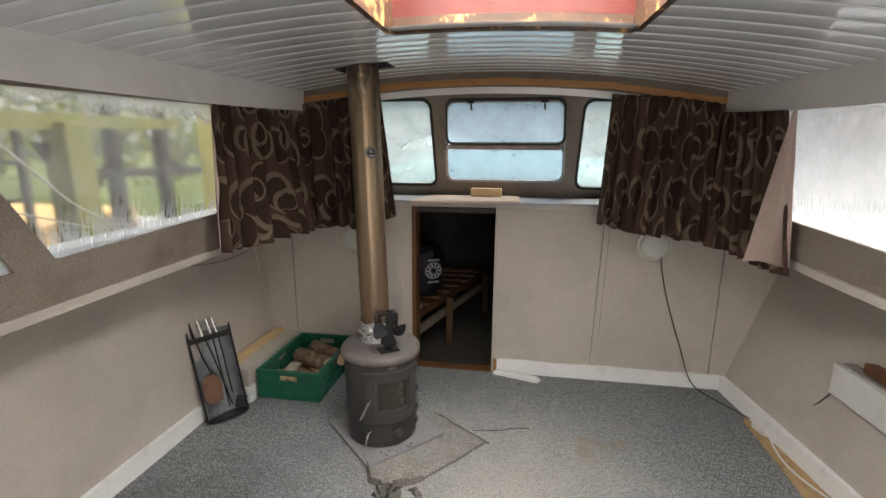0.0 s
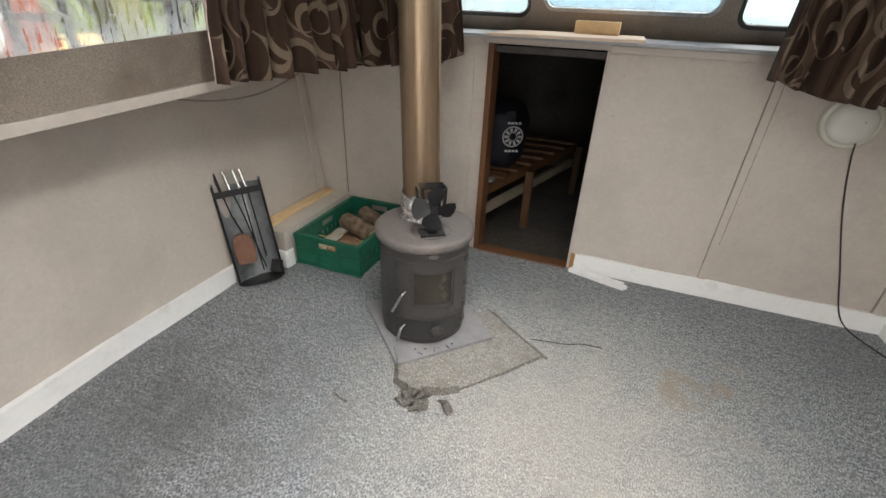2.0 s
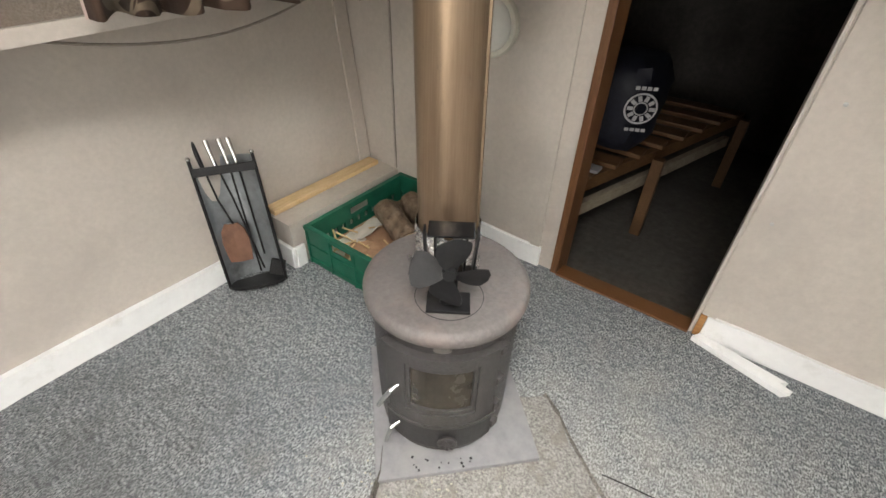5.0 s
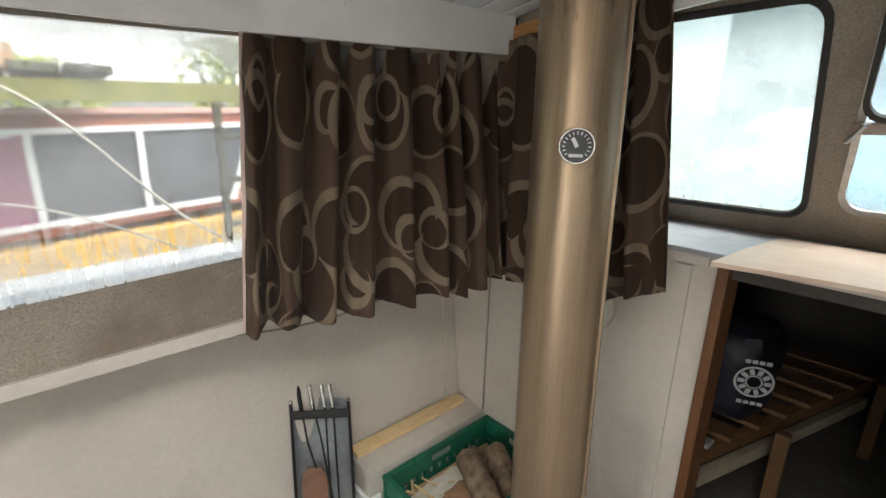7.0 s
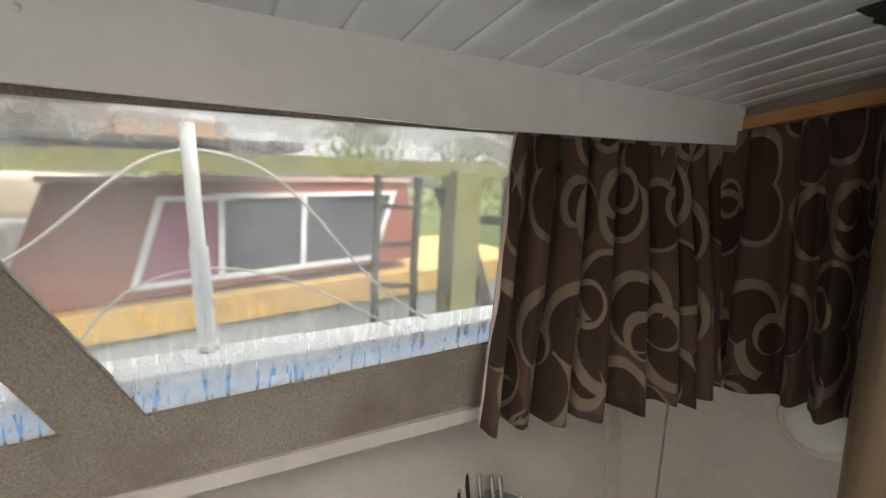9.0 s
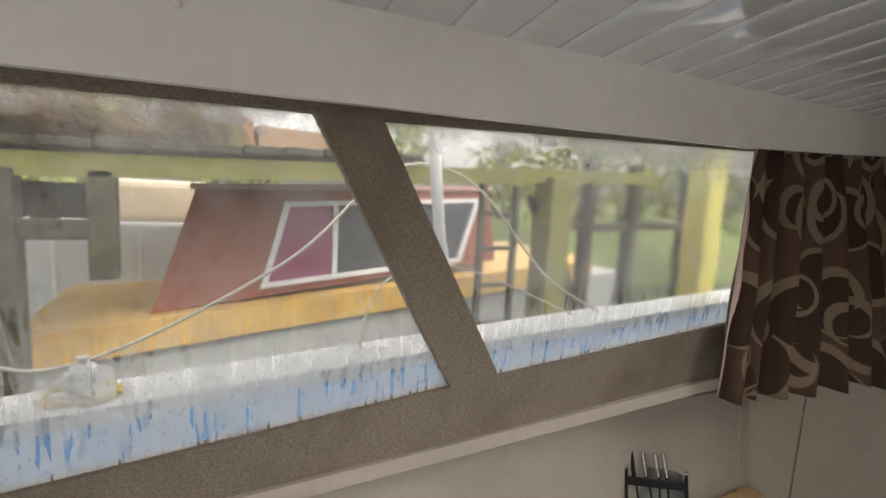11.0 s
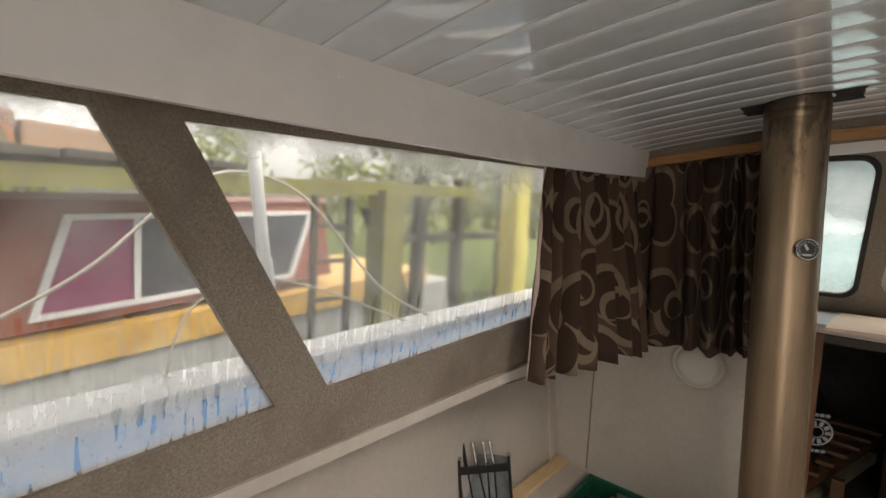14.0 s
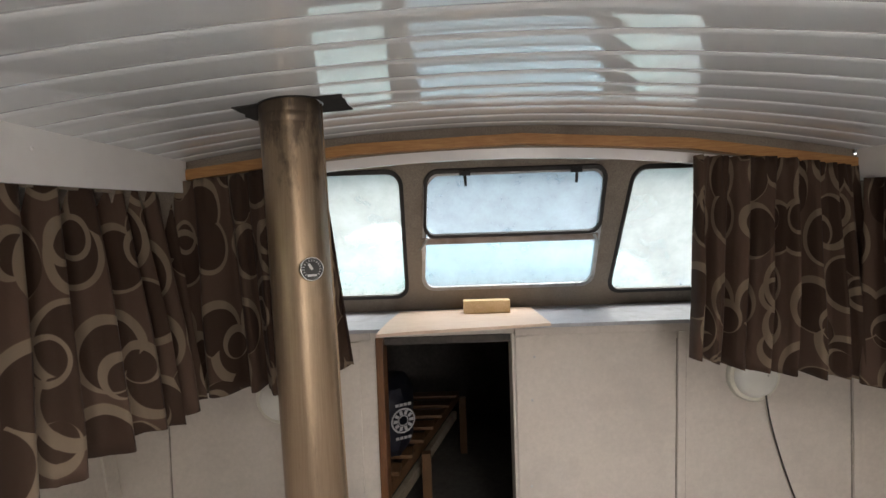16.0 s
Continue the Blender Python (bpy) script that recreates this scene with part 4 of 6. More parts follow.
def flue_material():
    m, n, l, b = graph("heat_browned_steel")
    st = noise_tex(n, l, 1.0, 4, 0.55, (38, 38, 0.7))
    fine = noise_tex(n, l, 1.0, 3, 0.6, (260, 260, 5))
    big = noise_tex(n, l, 2.2, 4, 0.6)
    col = ramp(n, l, st.outputs[0], 0.25, 0.8, (0.22, 0.155, 0.10), (0.34, 0.25, 0.165)).outputs[0]
    col = mix(n, l, ramp(n, l, fine.outputs[0], 0.4, 0.75, (0, 0, 0), (0.22, 0.22, 0.22)).outputs[0], col, (0.50, 0.39, 0.27))
    col = mix(n, l, ramp(n, l, big.outputs[0], 0.45, 0.7, (0, 0, 0), (0.5, 0.5, 0.5)).outputs[0], col, (0.16, 0.115, 0.08))
    # redder heat tint low down, soot and rust runs near the roof
    tc = n.new("ShaderNodeTexCoord")
    sep = n.new("ShaderNodeSeparateXYZ")
    l.new(tc.outputs["Object"], sep.inputs[0])
    heat = n.new("ShaderNodeMapRange")
    heat.inputs["From Min"].default_value, heat.inputs["From Max"].default_value = 1.35, 0.65
    heat.inputs["To Max"].default_value = 0.42
    l.new(sep.outputs[2], heat.inputs[0])
    col = mix(n, l, heat.outputs[0], col, (0.20, 0.122, 0.078))
    soot = n.new("ShaderNodeMapRange")
    soot.inputs["From Min"].default_value, soot.inputs["From Max"].default_value = 1.60, 1.92
    soot.inputs["To Max"].default_value = 0.38
    l.new(sep.outputs[2], soot.inputs[0])
    run = n.new("ShaderNodeMath")
    l.new(soot.outputs[0], run.inputs[0])
    l.new(noise_tex(n, l, 1.0, 6, 0.7, (24, 24, 7)).outputs[0], run.inputs[1])
    col = mix(n, l, ramp(n, l, run.outputs[0], 0.64, 0.80, (0, 0, 0), (0.85, 0.85, 0.85)).outputs[0], col, (0.075, 0.055, 0.04))
    l.new(col, b.inputs["Base Color"])
    b.inputs["Metallic"].default_value = 0.75
    rr = n.new("ShaderNodeMapRange")
    rr.inputs["To Min"].default_value, rr.inputs["To Max"].default_value = 0.32, 0.45
    l.new(st.outputs[0], rr.inputs[0])
    l.new(rr.outputs[0], b.inputs["Roughness"])
    return m


FLUE = flue_material()
F0, F1 = Vector((-0.613, 2.165, 0.56)), Vector((-0.657, 2.19, 1.93))
flue = thing("flue_pipe", (F0.x, F0.y, STOP), "tall heat-browned steel flue pipe above the stove", "flue pipe")


FR = 0.0735


def on_flue(f):
    return F0.lerp(F1, f)


bm = bmesh.new()
add_tube(bm, [on_flue(i / 16) for i in range(17)], FR, 48)
pipe = part("pipe", bm, FLUE, flue, smooth=True)
fd = (F1 - F0).normalized()
sd = Vector((0.93, 0.30, 0)).normalized()
bm = bmesh.new()
a = on_flue(0.02) + sd * FR
b = on_flue(0.98) + sd * FR
w = fd.cross(sd) * 0.007
add_prism(bm, [a - w - sd * 0.004, a + w - sd * 0.004, a + w * 0.6 + sd * 0.0045, a - w * 0.6 + sd * 0.0045], b - a)
part("seam", bm, FLUE, pipe, "raised lengthwise seam")
for f, r in ((0.94, FR + 0.002), (0.955, FR + 0.0012)):
    bm = bmesh.new()
    add_tube(bm, [on_flue(f - 0.012), on_flue(f - 0.006), on_flue(f), on_flue(f + 0.006)], [FR + 0.0002, r, r, FR + 0.0002], 48)
    part("band", bm, FLUE, pipe, smooth=True)
bm = bmesh.new()
rings = []
for i in range(9):
    f = i / 8
    ring = []
    for j in range(64):
        an = 2 * math.pi * j / 64
        wob = 0.006 * noise.noise(Vector((math.cos(an) * 3, math.sin(an) * 3, f * 3))) + 0.004 * noise.noise(Vector((math.cos(an) * 9, math.sin(an) * 9, f * 8)))
        r = 0.083 - 0.004 * f + wob + (0.004 if i == 0 else 0)
        zz = STOP + 0.001 + 0.105 * f + (0.016 * noise.noise(Vector((math.cos(an) * 2, math.sin(an) * 2, 7))) if i == 8 else 0)
        ring.append(bm.verts.new((F0.x + 0.002 - 0.005 * f + r * math.cos(an), F0.y - 0.004 + 0.006 * f + r * math.sin(an), zz)))
    rings.append(ring)
for r0, r1 in zip(rings, rings[1:]):
    for j in range(64):
        bm.faces.new((r0[j], r0[(j + 1) % 64], r1[(j + 1) % 64], r1[j]))
part("foil_wrap", bm, FOIL, flue, "crumpled silver foil wrapped round the joint")
for an in (-120, -10, 70):
    bm = bmesh.new()
    p = Vector((F0.x + 0.09 * math.cos(radians(an)), F0.y + 0.09 * math.sin(radians(an)), STOP + 0.018))
    d = Vector((math.cos(radians(an)), math.sin(radians(an)), 0))
    add_tube(bm, [p - d * 0.012, p + d * 0.01, p + d * 0.0101, p + d * 0.017], [0.004, 0.004, 0.008, 0.008], 6)
    part("bolt", bm, STEEL, flue, "bright bolt head")
gauge = Vector((-0.573, 2.108, 1.478))
toward = Vector((0.57, -0.82, 0.04)).normalized()
axis_pt = on_flue((1.478 - F0.z) / (F1.z - F0.z))
gm = Matrix.Translation(axis_pt + toward * (FR - 0.0005)) @ toward.to_track_quat("Z", "Y").to_matrix().to_4x4()
bm = bmesh.new()
add_lathe(bm, [(0.029, 0.0), (0.029, 0.010), (0.0275, 0.013), (0.026, 0.013), (0.0255, 0.010)], gm, 40)
dial = part("thermometer", bm, STEEL, flue, "round flue thermometer with a chrome rim", True)
bm = bmesh.new()
add_lathe(bm, [(0.0256, 0.0102), (0.0256, 0.0112)], gm, 36)
face = part("dial", bm, surface("black_dial", (0.02, 0.02, 0.02), (0.03, 0.03, 0.03), 30, 0.3), dial, "black dial face")
bm = bmesh.new()
for j in range(15):
    a = 220 - 260 * j / 14
    add_box(bm, (0.0175, -0.0007, 0.0113), (0.0225, 0.0007, 0.0118), gm @ pose(0, 0, 0, 0, 0, a))
add_box(bm, (-0.011, -0.0175, 0.0113), (0.011, -0.0125, 0.0118), gm)
add_box(bm, (-0.002, -0.003, 0.0113), (0.014, 0.003, 0.0122), gm @ pose(0, 0, 0, 0, 0, 120))
part("markings", bm, surface("white_marks", (0.42, 0.42, 0.42), (0.55, 0.55, 0.55), 40, 0.5), dial, "white scale marks and pointer")
# ragged hole round the flue in the ceiling: a black plate for its darkness
bm = bmesh.new()
c = Vector((-0.65, 2.19))
inner, outer = [], []
for j in range(40):
    a = 2 * math.pi * j / 40
    dx, dy = math.cos(a), math.sin(a)
    r = min(0.132 / max(abs(dx), 0.01), (0.10 if dy > 0 else 0.045) / max(abs(dy), 0.01)) + 0.012 * noise.noise(Vector((dx * 4, dy * 4, 3)))
    r = max(r, FR + 0.009)
    outer.append((c.x + r * dx, c.y + r * dy))
    inner.append((c.x + (FR + 0.003) * dx, c.y + (FR + 0.003) * dy))
add_ring(bm, outer, inner, lambda x, y: Vector((x, y, roof_z(x, y) - 0.004)), (0, 0, 0.003))
setting("ceiling_cutout", bm, surface("dark_gap_plate", (0.008, 0.007, 0.006), (0.02, 0.017, 0.015), 40, 0.9, bump=0.5), "black plate standing for the dark gap round the flue", "ceiling hole")

# ---- stove fan ----
FX, FY = -0.502, 2.018
fan = thing("stove_fan", (FX, FY, STOP + 0.0001), "black heat-powered stove fan with four blades", "fan")
fm = pose(FX, FY, STOP, 0, 0, TURN_S + 90) @ Matrix.Diagonal((1.1, 1.1, 1.1, 1))
bm = bmesh.new()
add_box(bm, (-0.045, -0.03, 0.0005), (0.045, 0.03, 0.008), fm, 0.002)
part("base", bm, BLACK, fan)
bm = bmesh.new()
add_box(bm, (-0.017, -0.012, 0.008), (0.017, 0.012, 0.075), fm, 0.003)
part("stem", bm, BLACK, fan)
for x in (-0.045, -0.027, 0.027, 0.045):
    bm = bmesh.new()
    add_prism(bm, [fm @ Vector(p) for p in ((x - 0.002, 0.0, 0.075), (x - 0.002, 0.035, 0.075), (x * 1.15 - 0.002, 0.045, 0.165), (x * 1.15 - 0.002, 0.01, 0.165))], fm.to_3x3() @ Vector((0.004, 0, 0)))
    part("fin", bm, BLACK, fan)
bm = bmesh.new()
add_box(bm, (-0.055, 0.0, 0.068), (0.055, 0.036, 0.076), fm, 0.002)
part("collar", bm, BLACK, fan)
bm = bmesh.new()
add_box(bm, (-0.044, -0.022, -0.002), (0.044, 0.022, 0.002), fm @ pose(0, 0.02, 0.172, 8, 0, 0), 0.002)
part("top_plate", bm, surface("gloss_black", (0.02, 0.02, 0.022), (0.03, 0.03, 0.032), 20, 0.15, metal=0.6), fan)
bm = bmesh.new()
add_tube(bm, [fm @ Vector((0, 0.004, 0.105)), fm @ Vector((0, -0.035, 0.105))], [0.020, 0.015], 20)
hub = part("hub", bm, BLACK, fan, smooth=True)
for k in range(4):
    bm = bmesh.new()
    bmk = fm @ pose(0, -0.03, 0.105) @ Matrix.Rotation(radians(90 * k + 8), 4, "Y") @ pose(0, 0, 0, 0, 0, 24)
    rings = []
    for i in range(9):
        f = i / 8
        hw = (0.010 + 0.026 * math.sin(min(1, f * 1.15) * math.pi * 0.62)) * (1 if f < 0.85 else math.sqrt(max(0.02, 1 - ((f - 0.85) / 0.16) ** 2)))
        z = 0.010 + 0.066 * f
        rings.append([bm.verts.new(bmk @ Vector((u * hw, 0.006 * f * f + t, z))) for u, t in ((-1, -0.0008), (-0.3, 0.001), (0.3, 0.001), (1, -0.0008), (1, 0.0008), (0.3, 0.0026), (-0.3, 0.0026), (-1, 0.0008))])
    for r0, r1 in zip(rings, rings[1:]):
        for j in range(8):
            bm.faces.new((r0[j], r0[(j + 1) % 8], r1[(j + 1) % 8], r1[j]))
    bm.faces.new(rings[0]), bm.faces.new(list(reversed(rings[-1])))
    part("blade", bm, BLACK, hub, smooth=True)

# ---- log crate ----
crate = thing("log_crate", (-1.21, 2.588, 0), "green plastic stacking crate holding split firewood", "crate")
CX0, CX1, CY0, CY1, CH = -1.412, -1.012, 2.29, 2.885, 0.19
bm = bmesh.new()
add_box(bm, (CX0 + 0.012, CY0 + 0.012, 0.002), (CX1 - 0.012, CY1 - 0.012, 0.010))
part("base", bm, GREEN, crate)


def crate_wall(p, q, inward):
    """One slotted wall with a folded rim and a hand hole."""
    p, q, inward = Vector((*p, 0)), Vector((*q, 0)), Vector((*inward, 0))
    L = (q - p).length
    d = (q - p) / L
    bm = bmesh.new()

    def slab(u0, u1, z0, z1, t0=0.006, t1=0.011):
        add_prism(bm, [p + d * u0 + inward * t0 + Vector((0, 0, z0)), p + d * u1 + inward * t0 + Vector((0, 0, z0)), p + d * u1 + inward * t0 + Vector((0, 0, z1)), p + d * u0 + inward * t0 + Vector((0, 0, z1))], inward * (t1 - t0))

    slab(0.0, L, 0.004, 0.075)
    n = max(4, int(L / 0.045))
    hand0, hand1 = L / 2 - 0.055, L / 2 + 0.055
    step = L / n
    for i in range(n):
        a, b = i * step, (i + 1) * step
        solid = 0.6 * step if 1 <= i < n - 1 and L > 0.5 else step
        slab(a, a + solid, 0.0755, 0.105)
    for a, b in ((0, hand0), (hand1, L)):
        slab(a, b, 0.1055, 0.172)
    slab(hand0, hand1, 0.1055, 0.125)
    slab(hand0, hand1, 0.158, 0.172)
    slab(-0.004, L + 0.004, 0.1725, CH, -0.002, 0.018)
    slab(0, L, 0.098, 0.103, 0.001, 0.006)
    slab(0, L, 0.03, 0.034, 0.001, 0.006)
    for u in (0.0, L * 0.33, L * 0.67, L - 0.008):
        slab(u, u + 0.008, 0.004, 0.172, 0.0, 0.006)
    return part("wall", bm, GREEN, crate)


crate_wall((CX0, CY0), (CX1, CY0), (0, 1))
crate_wall((CX0, CY1), (CX1, CY1), (0, -1))
crate_wall((CX0, CY0 + 0.02), (CX0, CY1 - 0.02), (1, 0))
crate_wall((CX1, CY0 + 0.02), (CX1, CY1 - 0.02), (-1, 0))

BARK = surface("rough_bark", (0.10, 0.065, 0.04), (0.26, 0.18, 0.12), 30, 0.9, bump=1.0, bscale=45, stain=(0.33, 0.25, 0.18), stain_scale=12, depth=0.01)
ENDGRAIN = surface("cut_log_end", (0.42, 0.30, 0.18), (0.55, 0.42, 0.27), 30, 0.8, bump=0.3)
for (c, d, L, r) in (((-1.19, 2.60, 0.125), (0.86, -0.42, 0.02), 0.30, 0.052), ((-1.13, 2.70, 0.135), (0.84, -0.46, 0.0), 0.30, 0.05), ((-1.24, 2.76, 0.07), (0.9, 0.2, 0), 0.25, 0.05)):
    c, d = Vector(c), Vector(d).normalized()
    log = thing("firewood_log", (*c,), "short bark-covered firewood log in the crate", "log", "logs in the crate")
    bm = bmesh.new()
    pts = [c + d * (L * (i / 12 - 0.5)) for i in range(13)]
    add_tube(bm, pts, r, 28)
    for v in bm.verts:
        v.co += Vector((noise.noise(v.co * 22), noise.noise(v.co * 22 + Vector((9, 0, 0))), noise.noise(v.co * 22 + Vector((0, 9, 0))))) * 0.006
    part("bark", bm, BARK, log, smooth=True)
    for e in (-1, 1):
        bm = bmesh.new()
        add_tube(bm, [c + d * e * (L / 2 - 0.002), c + d * e * (L / 2 + 0.003)], r * 0.88, 24)
        part("cut_end", bm, ENDGRAIN, log, "pale sawn end")
rng = random.Random(4)
CARD = surface("brown_card", (0.36, 0.21, 0.12), (0.46, 0.28, 0.17), 20, 0.8, bump=0.2, stain=(0.28, 0.16, 0.09), stain_scale=9)
PALEPAPER = surface("crumpled_pale_paper", (0.6, 0.55, 0.47), (0.7, 0.65, 0.57), 20, 0.9, bump=0.9, bscale=25, depth=0.01)
for k, (x, y, z, sx, sy, a, b, c, mt) in enumerate(((-1.20, 2.41, 0.085, 0.17, 0.12, 8, -6, 25, CARD), (-1.10, 2.45, 0.10, 0.16, 0.10, -14, 10, 60, CARD), (-1.15, 2.36, 0.07, 0.13, 0.09, 4, 14, -20, CARD), (-1.31, 2.42, 0.075, 0.09, 0.16, -6, 10, 10, PALEPAPER), (-1.32, 2.55, 0.08, 0.10, 0.15, 10, -14, -8, PALEPAPER), (-1.10, 2.36, 0.06, 0.12, 0.07, 0, -10, 10, CARD))):
    bm = bmesh.new()
    bmesh.ops.create_grid(bm, x_segments=6, y_segments=6, size=0.5)
    bmesh.ops.solidify(bm, geom=bm.faces[:], thickness=0.02)
    for v in bm.verts:
        v.co = Vector((v.co.x * sx, v.co.y * sy, v.co.z * 0.2 + 0.012 * noise.noise(Vector((v.co.x * 3 + k, v.co.y * 3, 0)))))
    bmesh.ops.transform(bm, matrix=pose(x, y, z, a, b, c), verts=bm.verts)
    tagged(make("card_scrap" if mt == CARD else "paper_scrap", bm, mt, True), "torn kindling scrap lying in the green crate", "kindling", "kindling in the crate")
bm = bmesh.new()
for k in range(26):
    p = Vector((rng.uniform(-1.36, -1.06), rng.uniform(2.32, 2.56), rng.uniform(0.09, 0.125)))
    add_box(bm, (-rng.uniform(0.02, 0.05), -0.004, -0.002), (rng.uniform(0.02, 0.05), 0.004, 0.002), Matrix.Translation(p) @ pose(0, 0, 0, rng.uniform(-20, 20), rng.uniform(-20, 20), rng.uniform(0, 180)))
bm2 = make("kindling_splinters", bm, RAWPINE)
tagged(bm2, "pale wood splinters among the kindling", "kindling", kind="stuff")
bm = bmesh.new()
add_box(bm, (CX0 + 0.02, CY0 + 0.02, 0.011), (CX1 - 0.02, CY1 - 0.02, 0.06))
for v in bm.verts:
    v.co.z += 0.01 * noise.noise(v.co * 5)
tagged(make("wood_scraps_bed", bm, CARD), "bed of wood scraps in the bottom of the crate", "kindling", kind="stuff")

# ---- fireside companion set ----
X = Vector((0.66, 0.75, 0)).normalized()
Z = Vector((-0.115, 0.052, 0.502)).normalized()
Y = Z.cross(X).normalized()
X = Y.cross(Z).normalized()
tm = Matrix.Translation((-1.464, 2.07, 0.004)) @ Matrix((X, Y, Z)).transposed().to_4x4()
tools = thing("companion_set", (-1.464, 2.07, 0), "black fireside companion set leaning on the wall", "fire tools")
bm = bmesh.new()
prev = None
for i in range(17):
    a = math.pi * i / 16
    cur = [bm.verts.new(tm @ Vector((-0.108 * k * math.cos(a), 0.082 * k * math.sin(a), z))) for k, z in ((1, 0.004), (1, 0.505), (0.97, 0.505), (0.97, 0.004))]
    if prev:
        for j in range(4):
            bm.faces.new((prev[j], prev[(j + 1) % 4], cur[(j + 1) % 4], cur[j]))
    prev = cur
part("shell", bm, surface("satin_grey_steel", (0.24, 0.26, 0.27), (0.32, 0.34, 0.35), 30, 0.35, metal=0.4, stain=(0.10, 0.10, 0.10), stain_scale=8), tools, "curved grey steel back", True)
for x in (-0.108, 0.108):
    bm = bmesh.new()
    add_tube(bm, [tm @ Vector((x, 0, 0.002)), tm @ Vector((x, 0, 0.515))], 0.006, 10)
    edge = part("side_tube", bm, BLACK, tools, smooth=True)
    bm = bmesh.new()
    bmesh.ops.create_uvsphere(bm, u_segments=14, v_segments=10, radius=0.0085, matrix=tm @ Matrix.Translation((x, 0, 0.52)))
    part("finial", bm, STEEL, edge, "small bright knob", True)
bm = bmesh.new()
add_box(bm, (-0.105, -0.006, 0.455), (0.105, 0.006, 0.485), tm, 0.002)
part("top_bar", bm, BLACK, tools)
bm = bmesh.new()
add_prism(bm, [tm @ Vector((-0.108 * math.cos(a), (0.08 if math.sin(a) > 0 else 0.045) * math.sin(a), 0.0)) for a in (2 * math.pi * j / 28 for j in range(28))], tm.to_3x3() @ Vector((0, 0, 0.012)))
part("base", bm, BLACK, tools)
for nm, x0, x1, zb, hmat in (("brush", -0.075, -0.03, 0.26, BLACK), ("poker", -0.03, 0.035, 0.06, STEEL), ("tongs", 0.015, 0.02, 0.05, STEEL), ("shovel", 0.045, 0.05, 0.12, STEEL)):
    bm = bmesh.new()
    add_tube(bm, [tm @ Vector((x0, 0.018, 0.50)), tm @ Vector((x0 * 0.6 + x1 * 0.4, 0.014, 0.36)), tm @ Vector((x1, 0.012, zb))], 0.0038, 8)
    rod = part(nm, bm, BLACK, tools, "thin black iron fire tool", True)
    bm = bmesh.new()
    add_tube(bm, [tm @ Vector((x0, 0.02, 0.475)), tm @ Vector((x0 - 0.012, 0.024, 0.575))], [0.0075, 0.009], 12)
    part("grip", bm, hmat, rod, "chrome grip" if hmat == STEEL else "black grip", True)
bm = bmesh.new()
for k, (z, hw) in enumerate(((0.10, 0.042), (0.14, 0.047), (0.19, 0.05), (0.23, 0.043), (0.258, 0.025))):
    ring = [bm.verts.new(tm @ Vector((-0.042 + u * hw, 0.02 + v, z))) for u, v in ((-1, 0.004), (0, -0.004), (1, 0.004), (1, 0.010), (0, 0.004), (-1, 0.010))]
    if k:
        for j in range(6):
            bm.faces.new((last[j], last[(j + 1) % 6], ring[(j + 1) % 6], ring[j]))
    else:
        bm.faces.new(ring)
    last = ring
bm.faces.new(list(reversed(last)))
part("pan", bm, surface("rusty_pan", (0.16, 0.075, 0.045), (0.24, 0.12, 0.075), 18, 0.7, bump=0.2, stain=(0.10, 0.05, 0.035), stain_scale=12), tools, "rusty brown shovel pan")
bm = bmesh.new()
add_box(bm, (0.03, 0.0, 0.05), (0.085, 0.02, 0.115), tm @ pose(0, 0, 0, 0, 22, 0), 0.004)
part("bristles", bm, surface("black_bristle", (0.012, 0.012, 0.012), (0.03, 0.03, 0.03), 140, 0.9, bump=1.0), tools, "black brush head")

# ---- board and offcut on the dash ----
bm = bmesh.new()
front = [(-0.545, 2.705), (-0.42, 2.735), (-0.25, 2.76), (-0.05, 2.785), (0.13, 2.815)]
pts = front + [(0.125, 3.215), (-0.50, 3.19), (-0.53, 2.95)]
add_prism(bm, [(x, y, SHELF + 0.0165) for x, y in pts], (0, 0, 0.012))
tagged(make("plywood_board", bm, PLY), "loose pale plywood board lying on the dash shelf", "board")
bm = bmesh.new()
add_box(bm, (-0.105, -0.03, 0), (0.105, 0.03, 0.058), pose(-0.096, 3.10, SHELF + 0.029, 0, 0, -1), 0.003)
tagged(make("wood_offcut", bm, RAWPINE), "small raw pine offcut on the plywood board", "wood block")

# ---- round wall lamps ----
for x, z in ((0.968, 0.937), (-0.965, 0.908)):
    lamp = thing("wall_lamp", (x, FORE - 0.0005, z), "round cream bulkhead wall lamp, unlit", "lamp", "round wall lamps")
    lm = pose(x, FORE - 0.0005, z, 90)
    bm = bmesh.new()
    add_lathe(bm, [(0.108, 0.0), (0.108, 0.012), (0.102, 0.02), (0.09, 0.022)], lm, 40)
    part("base", bm, surface("cream_plastic", (0.56, 0.54, 0.46), (0.64, 0.62, 0.53), 20, 0.4), lamp, smooth=True)
    bm = bmesh.new()
    add_lathe(bm, [(0.088, 0.02), (0.086, 0.030), (0.074, 0.041), (0.05, 0.049), (0.015, 0.052)], lm, 40)
    part("dome", bm, surface("opal_plastic", (0.62, 0.615, 0.57), (0.70, 0.69, 0.64), 10, 0.3), lamp, "white opal dome", True)

